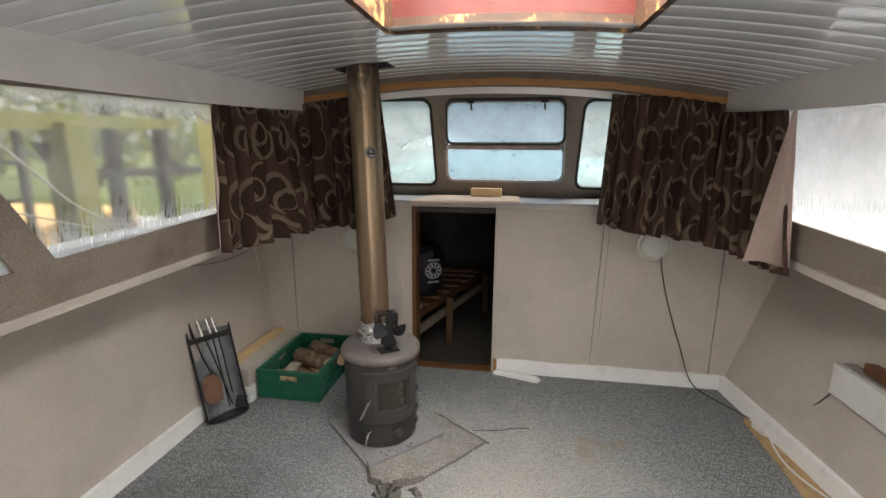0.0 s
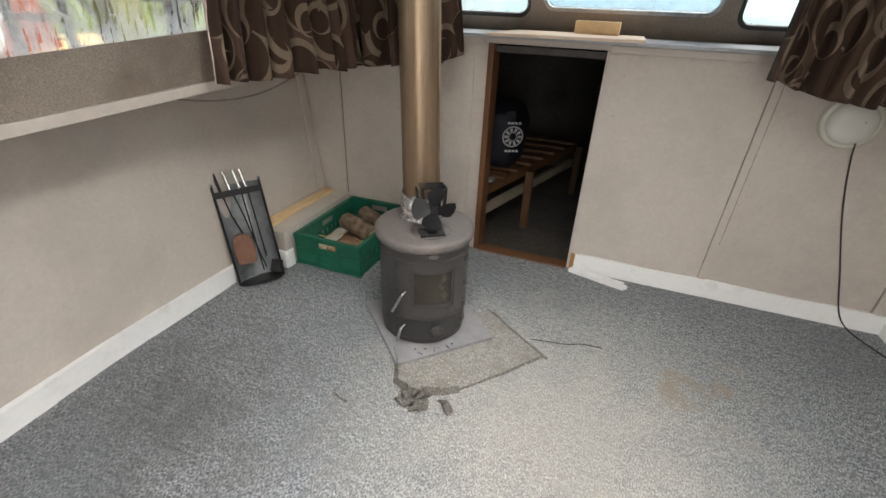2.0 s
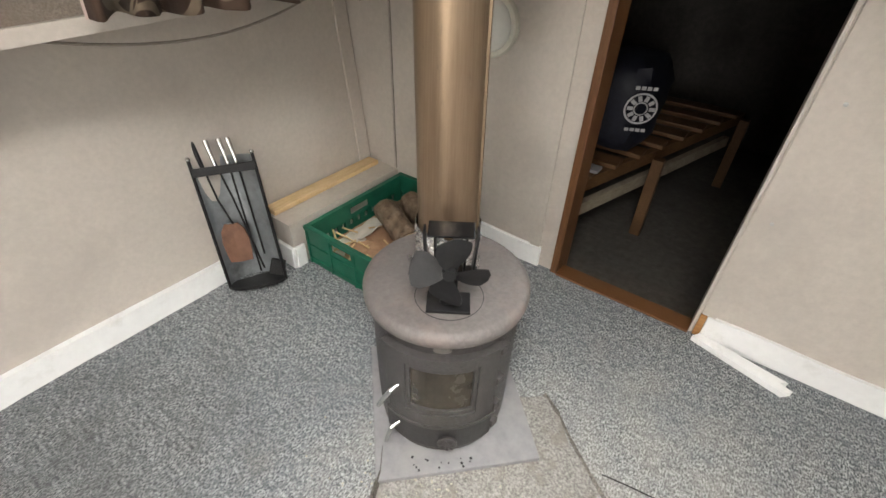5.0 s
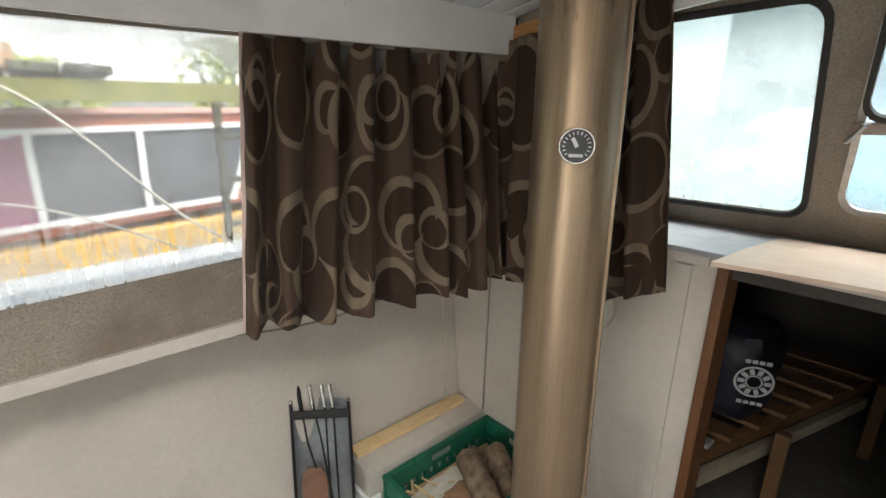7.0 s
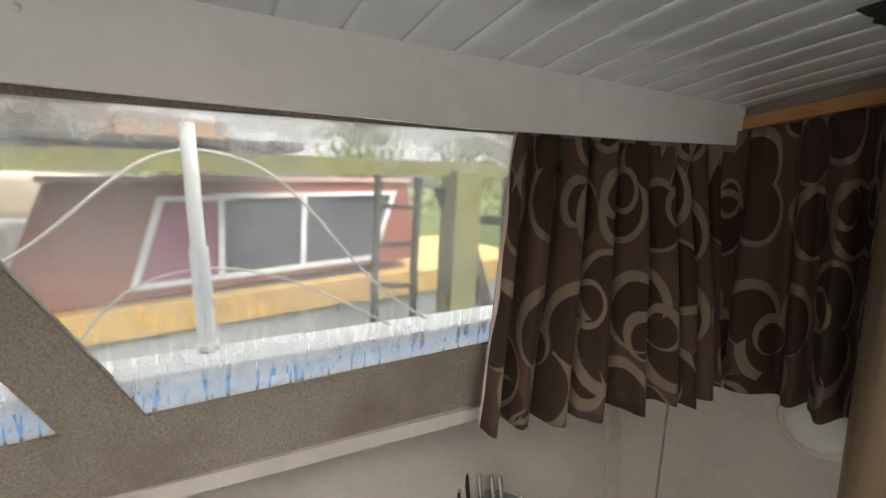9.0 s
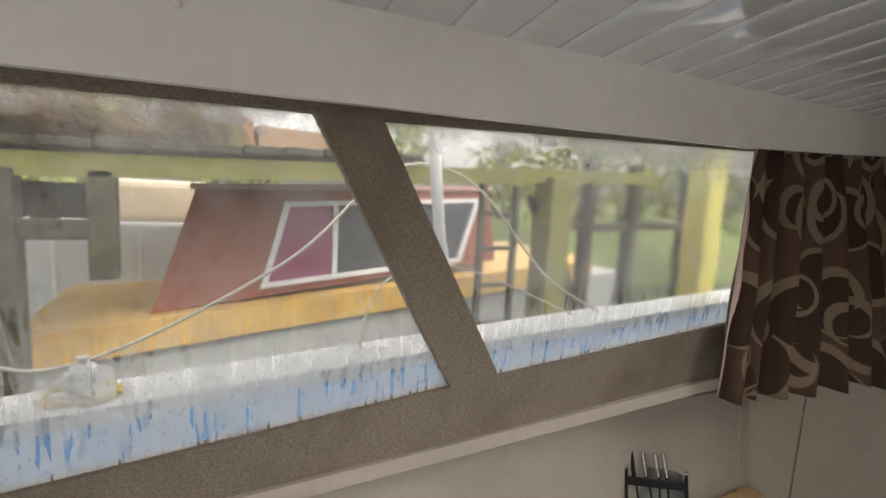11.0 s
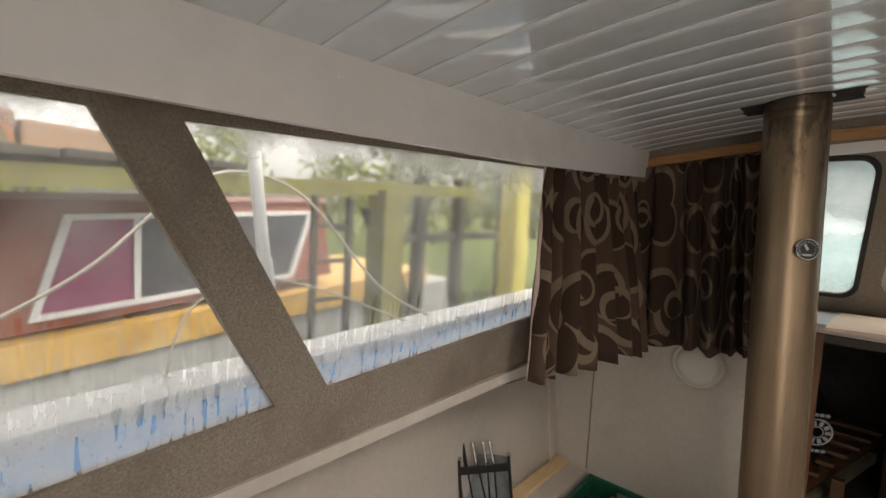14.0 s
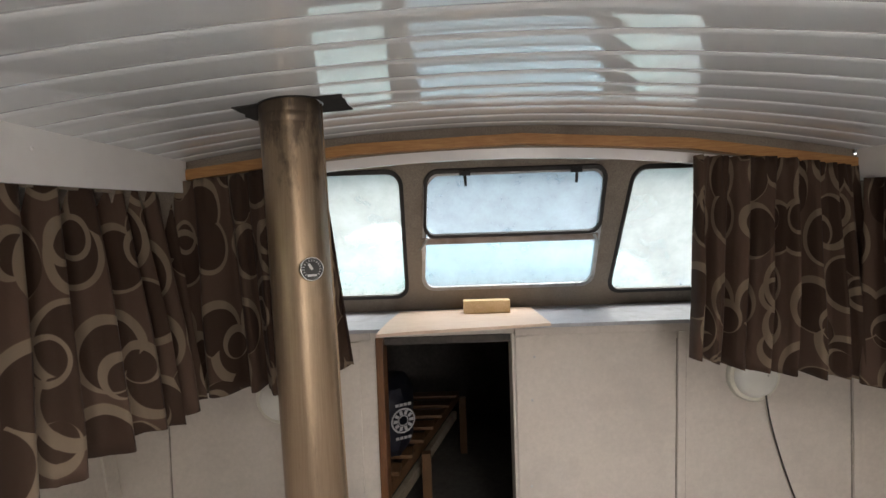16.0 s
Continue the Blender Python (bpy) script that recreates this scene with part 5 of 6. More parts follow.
# ---- cables ----
def cable(name, pts, r, material, label):
    cv = bpy.data.curves.new(name, "CURVE")
    cv.dimensions, cv.bevel_depth, cv.bevel_resolution, cv.resolution_u = "3D", r, 2, 8
    sp = cv.splines.new("NURBS")
    sp.points.add(len(pts) - 1)
    for p, co in zip(sp.points, pts):
        p.co = (*co, 1)
    sp.use_endpoint_u, sp.order_u = True, 4
    cv.materials.append(material)
    dg = new(name, cv)
    me = bpy.data.meshes.new_from_object(dg)
    bpy.data.objects.remove(dg)
    return tagged(new(name, me), label, "cable")


WHITEPL = surface("white_plastic", (0.7, 0.69, 0.66), (0.78, 0.77, 0.74), 20, 0.4)
cable("lamp_cable", [(1.0, 2.84, 0.95), (1.0, 2.872, 0.88), (1.05, 2.878, 0.66), (1.13, 2.878, 0.42), (1.20, 2.878, 0.24), (1.25, 2.865, 0.06), (1.30, 2.82, 0.008), (1.40, 2.68, 0.006), (1.47, 2.55, 0.006), (1.50, 2.46, 0.03), (1.53, 2.40, 0.09), (1.57, 2.30, 0.2), (1.60, 2.2, 0.33), (1.605, 2.16, 0.41)], 0.0032, RUBBER, "thin black cable hanging from the wall lamp")
cable("lamp_cable", [(-1.36, 1.70, 0.985), (-1.362, 1.80, 0.957), (-1.364, 1.95, 0.935), (-1.364, 2.1, 0.93), (-1.362, 2.25, 0.945), (-1.36, 2.42, 0.985), (-1.36, 2.52, 1.03)], 0.0036, surface("taupe_painted_flex", (0.22, 0.19, 0.16), (0.30, 0.26, 0.22), 60, 0.6), "taupe cable drooping below the side deck")
cable("white_flex", [(1.50, 2.40, 0.02), (1.46, 2.28, 0.006), (1.44, 2.1, 0.006), (1.50, 1.95, 0.006), (1.56, 1.8, 0.006), (1.5, 1.6, 0.006)], 0.005, WHITEPL, "white flex lying loose beside the skirting")
cable("white_flex", [(1.52, 2.38, 0.02), (1.55, 2.3, 0.10), (1.56, 2.15, 0.11), (1.55, 2.0, 0.03), (1.53, 1.8, 0.006)], 0.005, WHITEPL, "white flex looping over the skirting")
bm = bmesh.new()
add_box(bm, (-0.035, -0.05, 0.0), (0.03, 0.045, 0.03), pose(1.49, 2.43, 0.001, 0, 0, 12), 0.006)
tagged(make("socket_block", bm, WHITEPL), "small white flex connector on the carpet", "connector")
bm = bmesh.new()
add_prism(bm, [(1.43, 2.52, 0.001), (1.50, 2.60, 0.001), (1.53, 1.7, 0.001), (1.40, 1.75, 0.001), (1.42, 2.2, 0.001)], (0, 0, 0.003))
setting("bare_floorboard", bm, surface("bare_ply_floor", (0.40, 0.26, 0.12), (0.52, 0.36, 0.19), 12, 0.8, bump=0.2, stain=(0.2, 0.13, 0.07), stain_scale=9), "bare plywood showing where the carpet stops short", "floor")

# ---- panel heater on the starboard wall ----
heater = thing("panel_heater", (1.62, 1.75, 0.40), "white wall-mounted panel heater", "heater")
bm = bmesh.new()
add_box(bm, (1.585, 1.15, 0.395), (1.625, 2.165, 0.545), bevel=0.006)
part("body", bm, WHITEPL, heater)
bm = bmesh.new()
add_box(bm, (1.61, 1.12, 0.5455), (1.66, 2.14, 0.556), bevel=0.002)
part("top_grille", bm, ALU, heater, "metal top grille")
bm = bmesh.new()
add_box(bm, (1.625, 1.15, 0.556), (1.675, 2.05, 0.60), bevel=0.003)
part("mounting_rail", bm, MAHOG, heater, "brown wooden mounting rail")

# ---- broken skirting piece ----
bm = bmesh.new()
add_prism(bm, [(0.0, 2.84, 0.001), (0.29, 2.76, 0.001), (0.315, 2.785, 0.001), (0.275, 2.80, 0.001), (0.30, 2.815, 0.001), (0.02, 2.872, 0.001)], (0, 0, 0.022))
tagged(make("broken_skirting", bm, SKIRT), "broken piece of white skirting lying on the carpet", "skirting piece")
bm = bmesh.new()
add_box(bm, (-0.004, FORE - 0.014, 0.0), (0.018, FORE - 0.0005, 0.10), bevel=0.003)
setting("split_jamb_foot", bm, PINE, "split bare wood at the foot of the door jamb", "trim")

# ---- torn carpet and grit by the hearth ----
bm = bmesh.new()
edge_ = [(-0.557, 1.805), (-0.508, 1.705), (-0.399, 1.70), (-0.272, 1.765), (-0.14, 1.92), (-0.008, 2.083), (-0.18, 2.20), (-0.30, 2.30), (-0.45, 2.2)]
ragged = []
for p_, q_ in zip(edge_, edge_[1:] + edge_[:1]):
    for i in range(7):
        c_ = Vector(p_).lerp(Vector(q_), i / 7)
        ragged.append((c_.x + 0.02 * noise.noise(Vector((c_.x * 30, c_.y * 30, 1))), c_.y + 0.02 * noise.noise(Vector((c_.x * 30, c_.y * 30, 5))), 0.0004))
add_prism(bm, ragged, (0, 0, 0.0026))
setting("bare_hearth_patch", bm, surface("dirty_bare_underlay", (0.10, 0.095, 0.088), (0.40, 0.382, 0.355), 170, 0.95, bump=0.9, bscale=140, stain=(0.20, 0.18, 0.155), stain_scale=11, stain_at=(0.5, 0.7)), "dirty bare patch where the carpet is cut away", "floor")
cable("thread", [(-0.075, 2.17, 0.004), (-0.03, 2.18, 0.004), (0.03, 2.19, 0.004), (0.088, 2.198, 0.004), (0.12, 2.225, 0.004), (0.17, 2.235, 0.004), (0.228, 2.235, 0.004)], 0.002, RUBBER, "dark loose thread lying on the carpet")
def ribbon(bm, pts, w, h):
    for (x0, y0), (x1, y1) in zip(pts, pts[1:]):
        d = Vector((x1 - x0, y1 - y0, 0)).normalized()
        nrm = Vector((-d.y, d.x, 0))
        k0, k1 = h * (0.5 + rng.random()), w * (0.6 + 0.8 * rng.random())
        a, b = Vector((x0, y0, 0.0005)), Vector((x1, y1, 0.0005))
        add_prism(bm, [a - nrm * k1, a + nrm * k1, a + nrm * k1 * 0.4 + Vector((0, 0, k0))], b - a)


bm = bmesh.new()
ribbon(bm, [(-0.60, 1.86), (-0.557, 1.805), (-0.53, 1.75), (-0.508, 1.70), (-0.45, 1.685), (-0.399, 1.696), (-0.33, 1.72), (-0.272, 1.761)], 0.010, 0.02)
ribbon(bm, [(-0.272, 1.761), (-0.21, 1.83), (-0.15, 1.90), (-0.08, 1.99), (-0.005, 2.083)], 0.006, 0.006)
ribbon(bm, [(-0.316, 2.308), (-0.25, 2.27), (-0.18, 2.21), (-0.10, 2.15), (-0.005, 2.083), (0.015, 2.07)], 0.006, 0.009)
ribbon(bm, [(-0.70, 1.565), (-0.66, 1.55), (-0.63, 1.545)], 0.004, 0.006)
for k in range(13):
    cx_, cy_ = rng.uniform(-0.47, -0.28), rng.uniform(1.61, 1.68)
    aa = rng.uniform(0, math.pi)
    w_ = rng.uniform(0.02, 0.045)
    add_tube(bm, [(cx_ - w_ * math.cos(aa), cy_ - w_ * 0.6 * math.sin(aa), 0.002), (cx_, cy_, rng.uniform(0.012, 0.026)), (cx_ + w_ * math.cos(aa), cy_ + w_ * 0.6 * math.sin(aa), 0.002)], [0.006, rng.uniform(0.008, 0.014), 0.005], 8)
setting("carpet_tear", bm, surface("frayed_dirty_carpet", (0.07, 0.064, 0.057), (0.24, 0.222, 0.20), 130, 0.95, bump=0.9, bscale=150, spec=0.1), "torn and curled carpet edge beside the hearth", "floor")
bm = bmesh.new()
for k in range(260):
    a, r = rng.uniform(0, 2 * math.pi), abs(rng.gauss(0, 0.2))
    x, y = -0.40 + r * math.cos(a), 1.77 + r * 0.75 * math.sin(a)
    s_ = rng.choice((0.0015, 0.002, 0.003, 0.0045))
    if abs((x + 0.555) + (y - 2.105)) < 0.33 and abs((x + 0.555) - (y - 2.105)) < 0.33:
        continue
    add_box(bm, (-s_, -s_ * 0.6, 0), (s_, s_ * 0.6, s_ * 0.7), pose(x, y, 0.0031, 0, 0, rng.uniform(0, 180)))
tagged(make("grit", bm, surface("pale_grit", (0.30, 0.27, 0.22), (0.5, 0.46, 0.38), 60, 0.9)), "pale wood chips and grit trodden into the carpet", "debris", kind="stuff")
bm = bmesh.new()
for k in range(14):
    a = rng.uniform(-1, 1)
    p = around(rng.uniform(-20, 25), rng.uniform(0.2, 0.235), 0.0210)
    s_ = rng.uniform(0.0012, 0.0032)
    add_box(bm, (-s_, -s_, 0), (s_, s_, s_), Matrix.Translation(p) @ pose(0, 0, 0, 0, 0, rng.uniform(0, 90)))
tagged(make("ash_crumbs", bm, BLACK), "black ash crumbs on the hearth slab", "debris", kind="stuff")


# ---- curtains ----
def curtain_material():
    m, n, l, b = graph("brown_ring_print_fabric")
    uv = n.new("ShaderNodeTexCoord")

    def node(kind, op, *src):
        k = n.new(kind)
        k.operation = op
        for i, v in enumerate(src):
            if isinstance(v, (int, float, tuple)):
                k.inputs[i].default_value = v
            else:
                l.new(v, k.inputs[i])
        return k

    def soft_step(value, edge, rising):
        r = n.new("ShaderNodeMapRange")
        r.inputs["From Min"].default_value, r.inputs["From Max"].default_value = edge - 0.0012, edge + 0.0012
        r.inputs["To Min"].default_value, r.inputs["To Max"].default_value = (0.0, 1.0) if rising else (1.0, 0.0)
        l.new(value, r.inputs[0])
        return r.outputs[0]

    # uneven rings: an outer disc less a smaller disc set off its middle, each cell its own way
    total = disc = None
    for sc, off, big, small in ((4.7, (0.0, 0.0, 0), 0.100, 0.084), (3.5, (0.31, 0.14, 0), 0.060, 0.045)):
        mp = n.new("ShaderNodeMapping")
        mp.inputs["Location"].default_value = off
        l.new(uv.outputs["UV"], mp.inputs["Vector"])
        v = n.new("ShaderNodeTexVoronoi")
        v.voronoi_dimensions = "2D"
        v.inputs["Scale"].default_value, v.inputs["Randomness"].default_value = sc, 0.8
        l.new(mp.outputs[0], v.inputs["Vector"])
        d = node("ShaderNodeVectorMath", "SUBTRACT", mp.outputs[0], v.outputs["Position"])
        flat = node("ShaderNodeVectorMath", "MULTIPLY", d.outputs[0], (1, 1, 0))
        shift = node("ShaderNodeVectorMath", "SUBTRACT", v.outputs["Color"], (0.5, 0.5, 0.5))
        shift = node("ShaderNodeVectorMath", "MULTIPLY", shift.outputs[0], (0.034, 0.034, 0))
        inner = node("ShaderNodeVectorMath", "SUBTRACT", flat.outputs[0], shift.outputs[0])
        d1 = node("ShaderNodeVectorMath", "LENGTH", flat.outputs[0]).outputs["Value"]
        d2 = node("ShaderNodeVectorMath", "LENGTH", inner.outputs[0]).outputs["Value"]
        ring = node("ShaderNodeMath", "MULTIPLY", soft_step(d1, big, False), soft_step(d2, small, True)).outputs[0]
        hole = soft_step(d2, small, False)
        total = ring if total is None else node("ShaderNodeMath", "MAXIMUM", total, ring).outputs[0]
        disc = hole if disc is None else node("ShaderNodeMath", "MAXIMUM", disc, hole).outputs[0]
    weave = noise_tex(n, l, 500, 2, 0.5, coord="UV")
    ground = mix(n, l, weave.outputs[0], (0.060, 0.0355, 0.0245), (0.093, 0.057, 0.0405))
    dark = mix(n, l, node("ShaderNodeMath", "MULTIPLY", disc, 0.8).outputs[0], ground, (0.034, 0.0185, 0.012))
    pale = mix(n, l, weave.outputs[0], (0.145, 0.108, 0.076), (0.207, 0.157, 0.112))
    l.new(mix(n, l, total, dark, pale), b.inputs["Base Color"])
    b.inputs["Roughness"].default_value = 0.85
    b.inputs["Specular IOR Level"].default_value = 0.2
    b.inputs["Sheen Weight"].default_value = 0.03
    bp = n.new("ShaderNodeBump")
    bp.inputs["Strength"].default_value, bp.inputs["Distance"].default_value = 0.4, 0.001
    l.new(weave.outputs[0], bp.inputs["Height"])
    l.new(bp.outputs[0], b.inputs["Normal"])
    return m


FABRIC = curtain_material()
LINING = surface("pale_pink_lining", (0.52, 0.40, 0.35), (0.60, 0.47, 0.42), 80, 0.9, bump=0.3, bscale=14, spec=0.1, depth=0.006)


def along(pts, f):
    f *= len(pts) - 1
    i = min(int(f), len(pts) - 2)
    return Vector(pts[i]).lerp(Vector(pts[i + 1]), f - i)


def curtain(top, bottom, folds, seed, label, amp=0.02, lined=0.0, hem=True):
    """A gathered curtain between a top line and a bottom line of points; lined: how much of its start edge turns back to show the lining."""
    th = thing("curtain", (*along(bottom, 0.5),), label, "curtain", "ring-print curtains")
    NU, NV = folds * 12, 22
    rr = random.Random(seed)
    us = [i / NU for i in range(NU + 1)]
    jit = [rr.uniform(0.6, 1.5) for _ in range(folds + 2)]
    cum = [0]
    for j in jit:
        cum.append(cum[-1] + j)
    am = [rr.uniform(0.55, 1.35) for _ in range(folds + 3)]

    def fold(u):
        i = 0
        tt = u * cum[folds]
        while i < folds - 1 and cum[i + 1] < tt:
            i += 1
        f = (tt - cum[i]) / jit[i]
        return math.sin(2 * math.pi * f) * (am[i] * (1 - f) + am[i + 1] * f) + 0.25 * math.sin(4 * math.pi * f + i)

    bm = bmesh.new()
    uvl = bm.loops.layers.uv.new("UVMap")
    grid, tex = [], []
    U = 0.0
    for i, u in enumerate(us):
        col, tcol = [], []
        p0, p1 = along(top, u), along(bottom, u)
        d = (along(bottom, min(1, u + 0.02)) - along(bottom, max(0, u - 0.02)))
        nrm = Vector((d.y, -d.x, 0)).normalized()
        if i:
            U += (p1 - lastp).length * 1.0 + abs(fold(u) - fold(us[i - 1])) * amp * 0.75
        lastp = p1
        for j in range(NV + 1):
            v = j / NV
            k = (0.35 + 0.65 * min(1, v * 1.6)) if v > 0.04 else 0.3
            base = p0.lerp(p1, v)
            wig = 0.35 * noise.noise(Vector((u * 9 + seed, v * 2.2, seed))) * v
            tight = math.sin(u * folds * 2 * math.pi * 2.3 + seed) * 0.007 * max(0, 1 - v * 5)
            off = nrm * (amp * k * (fold(u) + wig) + tight)
            sag = Vector((0, 0, 0.018 * noise.noise(Vector((u * 7, seed, 0))) * v))
            col.append(bm.verts.new(base + off + sag))
            tcol.append((U, (p0.z - p1.z) * (1 - v)))
        grid.append(col), tex.append(tcol)
    for i in range(NU):
        for j in range(NV):
            f = bm.faces.new((grid[i][j], grid[i + 1][j], grid[i + 1][j + 1], grid[i][j + 1]))
            for lp, (a, b) in zip(f.loops, ((i, j), (i + 1, j), (i + 1, j + 1), (i, j + 1))):
                lp[uvl].uv = tex[a][b]
    me = bpy.data.meshes.new("cloth")
    bm.to_mesh(me)
    bm.free()
    me.materials.append(FABRIC)
    me.polygons.foreach_set("use_smooth", [True] * len(me.polygons))
    ob = new("cloth", me)
    ob.parent = th
    ob.matrix_parent_inverse = th.matrix_basis.inverted()
    sol = ob.modifiers.new("thickness", "SOLIDIFY")
    sol.thickness, sol.offset = 0.0025, 0
    if not hem:
        return th
    # hem along the lead edge, its turned-back face in lining cloth
    bm = bmesh.new()
    rows = []
    for j in range(NV + 1):
        v = j / NV
        p = along(top, 0).lerp(along(bottom, 0), v)
        d = (along(bottom, 0.05) - along(bottom, 0)).normalized()
        nrm = Vector((d.y, -d.x, 0)).normalized()
        wv = 0.012 * math.sin(v * 9 + seed) + 0.006 * math.sin(v * 23)
        rows.append([bm.verts.new(p + d * s_ + nrm * t) for s_, t in ((0.0, 0.0), (-0.006, 0.010 + wv * 0.3), (0.4 * lined + 0.008, 0.012 + wv), (0.4 * lined + 0.008, 0.010 + wv), (-0.004, 0.008 + wv * 0.3))])
    for r0, r1 in zip(rows, rows[1:]):
        for k in range(4):
            bm.faces.new((r0[k], r0[k + 1], r1[k + 1], r1[k]))
    part("turned_edge", bm, LINING, th, "pale lining along the turned-back edge", True)
    return th


curtain([(-1.226, 1.835, 1.75), (-1.226, 2.2, 1.77), (-1.226, 2.60, 1.79)], [(-1.205, 1.775, 1.035), (-1.16, 2.0, 1.03), (-1.10, 2.27, 1.035), (-1.10, 2.55, 1.03)], 8, 3, "brown ring-print curtain gathered beside the port window", 0.042, 0.03)
curtain([(-1.215, 2.625, 1.765), (-0.9, 2.625, 1.80), (-0.70, 2.628, 1.815)], [(-1.19, 2.60, 1.02), (-0.95, 2.61, 1.03), (-0.78, 2.63, 1.04), (-0.615, 2.63, 1.105)], 7, 8, "brown ring-print curtain gathered across the windscreen corner", 0.048, 0.0, False)
curtain([(0.60, 2.628, 1.80), (0.9, 2.625, 1.785), (1.16, 2.625, 1.745)], [(0.565, 2.62, 1.095), (0.75, 2.62, 1.05), (0.95, 2.61, 1.025), (1.22, 2.60, 1.0)], 8, 5, "brown ring-print curtain gathered across the windscreen corner", 0.048, 0.0, False)
curtain([(1.172, 2.07, 1.66), (1.172, 2.3, 1.675), (1.168, 2.6, 1.70)], [(1.215, 1.99, 0.985), (1.205, 2.15, 0.985), (1.20, 2.35, 0.99), (1.16, 2.60, 1.0)], 7, 11, "brown ring-print curtain with its pink lining folded out", 0.026, 0.0, False)
curtain([(-1.226, 0.035, 1.69), (-1.226, -0.2, 1.685), (-1.226, -0.6, 1.68)], [(-1.235, 0.205, 0.99), (-1.20, -0.05, 0.99), (-1.19, -0.3, 0.985), (-1.18, -0.7, 0.98)], 8, 14, "brown ring-print curtain drawn to the aft end", 0.03, 0.0, False)

# pale lining folded out over the edge of the starboard side curtain
star = [o for o in scene.objects if o.name.startswith("curtain") and "pink lining" in o.get("label", "")][0]
bm = bmesh.new()
rows = []
for j in range(23):
    v = j / 22
    z = 1.655 + (1.03 - 1.655) * v
    w0, w1 = 1.19 - 0.115 * v, 1.205 + 0.035 * v
    row = []
    for i in range(13):
        u = i / 12
        yy = 2.055 - 0.03 * v - 0.035 * u * v + 0.012 * v * math.sin(u * 7 + 1.5) + 0.006 * noise.noise(Vector((u * 4, v * 5, 2)))
        row.append(bm.verts.new((w0 + (w1 - w0) * u, yy, z + 0.012 * v * math.sin(u * 5))))
    rows.append(row)
for r0, r1 in zip(rows, rows[1:]):
    for i in range(12):
        bm.faces.new((r0[i], r0[i + 1], r1[i + 1], r1[i]))
bmesh.ops.solidify(bm, geom=bm.faces[:], thickness=0.003)
part("lining", bm, LINING, star, "pale pink folded-out lining", True)

# ---- small screws on the fascia ----
for y, z in ((0.56, 1.722), (1.05, 1.735), (1.45, 1.745), (2.05, 1.77)):
    bm = bmesh.new()
    bmesh.ops.create_uvsphere(bm, u_segments=12, v_segments=8, radius=0.0045, matrix=Matrix.Translation((-1.179, y, z)) @ Matrix.Diagonal((0.5, 1, 1, 1)))
    setting("fascia_screw", bm, GLOSS, "painted-over screw cap on the fascia", "screw", True)

# ---- outside: own deck, water, banks ----
bm = bmesh.new()
n = 60
bmesh.ops.create_grid(bm, x_segments=n, y_segments=n, size=1500)
for v in bm.verts:
    v.co.z = -0.75
wm, wn_, wl_, wb = graph("grey_canal_water")
wb.inputs["Base Color"].default_value = (0.05, 0.06, 0.05, 1)
wb.inputs["Roughness"].default_value = 0.08
wt = noise_tex(wn_, wl_, 3.0, 4, 0.5)
wbp = wn_.new("ShaderNodeBump")
wbp.inputs["Strength"].default_value, wbp.inputs["Distance"].default_value = 0.3, 0.05
wl_.new(wt.outputs[0], wbp.inputs["Height"])
wl_.new(wbp.outputs[0], wb.inputs["Normal"])
setting("water", bm, wm, "still grey canal water", "water")

BLUE = surface("blue_deck_paint", (0.10, 0.26, 0.52), (0.14, 0.32, 0.58), 15, 0.4, stain=(0.22, 0.40, 0.62), stain_scale=4)
TEAL = surface("teal_deck_paint", (0.26, 0.56, 0.58), (0.32, 0.64, 0.65), 12, 0.35, stain=(0.5, 0.66, 0.66), stain_scale=3)
WHITEGEL = surface("white_gelcoat", (0.70, 0.72, 0.73), (0.78, 0.79, 0.79), 10, 0.3, stain=(0.6, 0.63, 0.62), stain_scale=3)
for side, word in ((-1, "port"), (1, "starboard")):
    ds = ys + [3.4, 4.2]
    bm, bm2 = bmesh.new(), bmesh.new()
    for y0, y1 in zip(ds, ds[1:]):
        z0, z1 = outer_deck_z(y0) + 0.026, outer_deck_z(y1) + 0.026
        add_prism(bm, [(cabin_x(side, y0, 1.06) + side * 0.032, y0, z0), (cabin_x(side, y1, 1.06) + side * 0.032, y1, z1), (side * 1.64, y1, z1), (side * 1.64, y0, z0)], (0, 0, 0.012))
        add_prism(bm2, [(side * 1.64, y0, z0), (side * 1.82, y0, z0), (side * 1.815, y0, z0 + 0.035), (side * 1.65, y0, z0 + 0.04)], (0, y1 - y0, z1 - z0))
    for g_ in (bm, bm2):
        bmesh.ops.remove_doubles(g_, verts=g_.verts, dist=0.0005)
    setting("side_deck_" + word, bm, BLUE, "blue painted side deck", "deck")
    setting("gunwale_" + word, bm2, WHITEGEL, "white gunwale along the deck edge", "gunwale")
    bm = bmesh.new()
    add_prism(bm, [(side * 1.83, AFT - 0.05, outer_deck_z(AFT) + 0.02), (side * 1.83, 4.2, outer_deck_z(4.2) + 0.02), (side * 1.83, 4.2, -0.9), (side * 1.83, AFT - 0.05, -0.9)], (side * 0.03, 0, 0))
    setting("hull_" + word, bm, WHITEGEL, "white outer hull side", "hull")
bm = bmesh.new()
for i in range(12):
    x0, x1 = -1.36 + 2.72 * i / 12, -1.36 + 2.72 * (i + 1) / 12
    for k in range(6):
        y0, y1 = 3.36 + 0.7 * k, 3.36 + 0.7 * (k + 1)
        h = lambda x, y: 1.16 - 0.10 * (x / 1.3) ** 2 + 0.02 * (y - 3.3)
        add_prism(bm, [(x, y, h(x, y)) for x, y in ((x0, y0), (x1, y0), (x1, y1), (x0, y1))], (0, 0, 0.02))
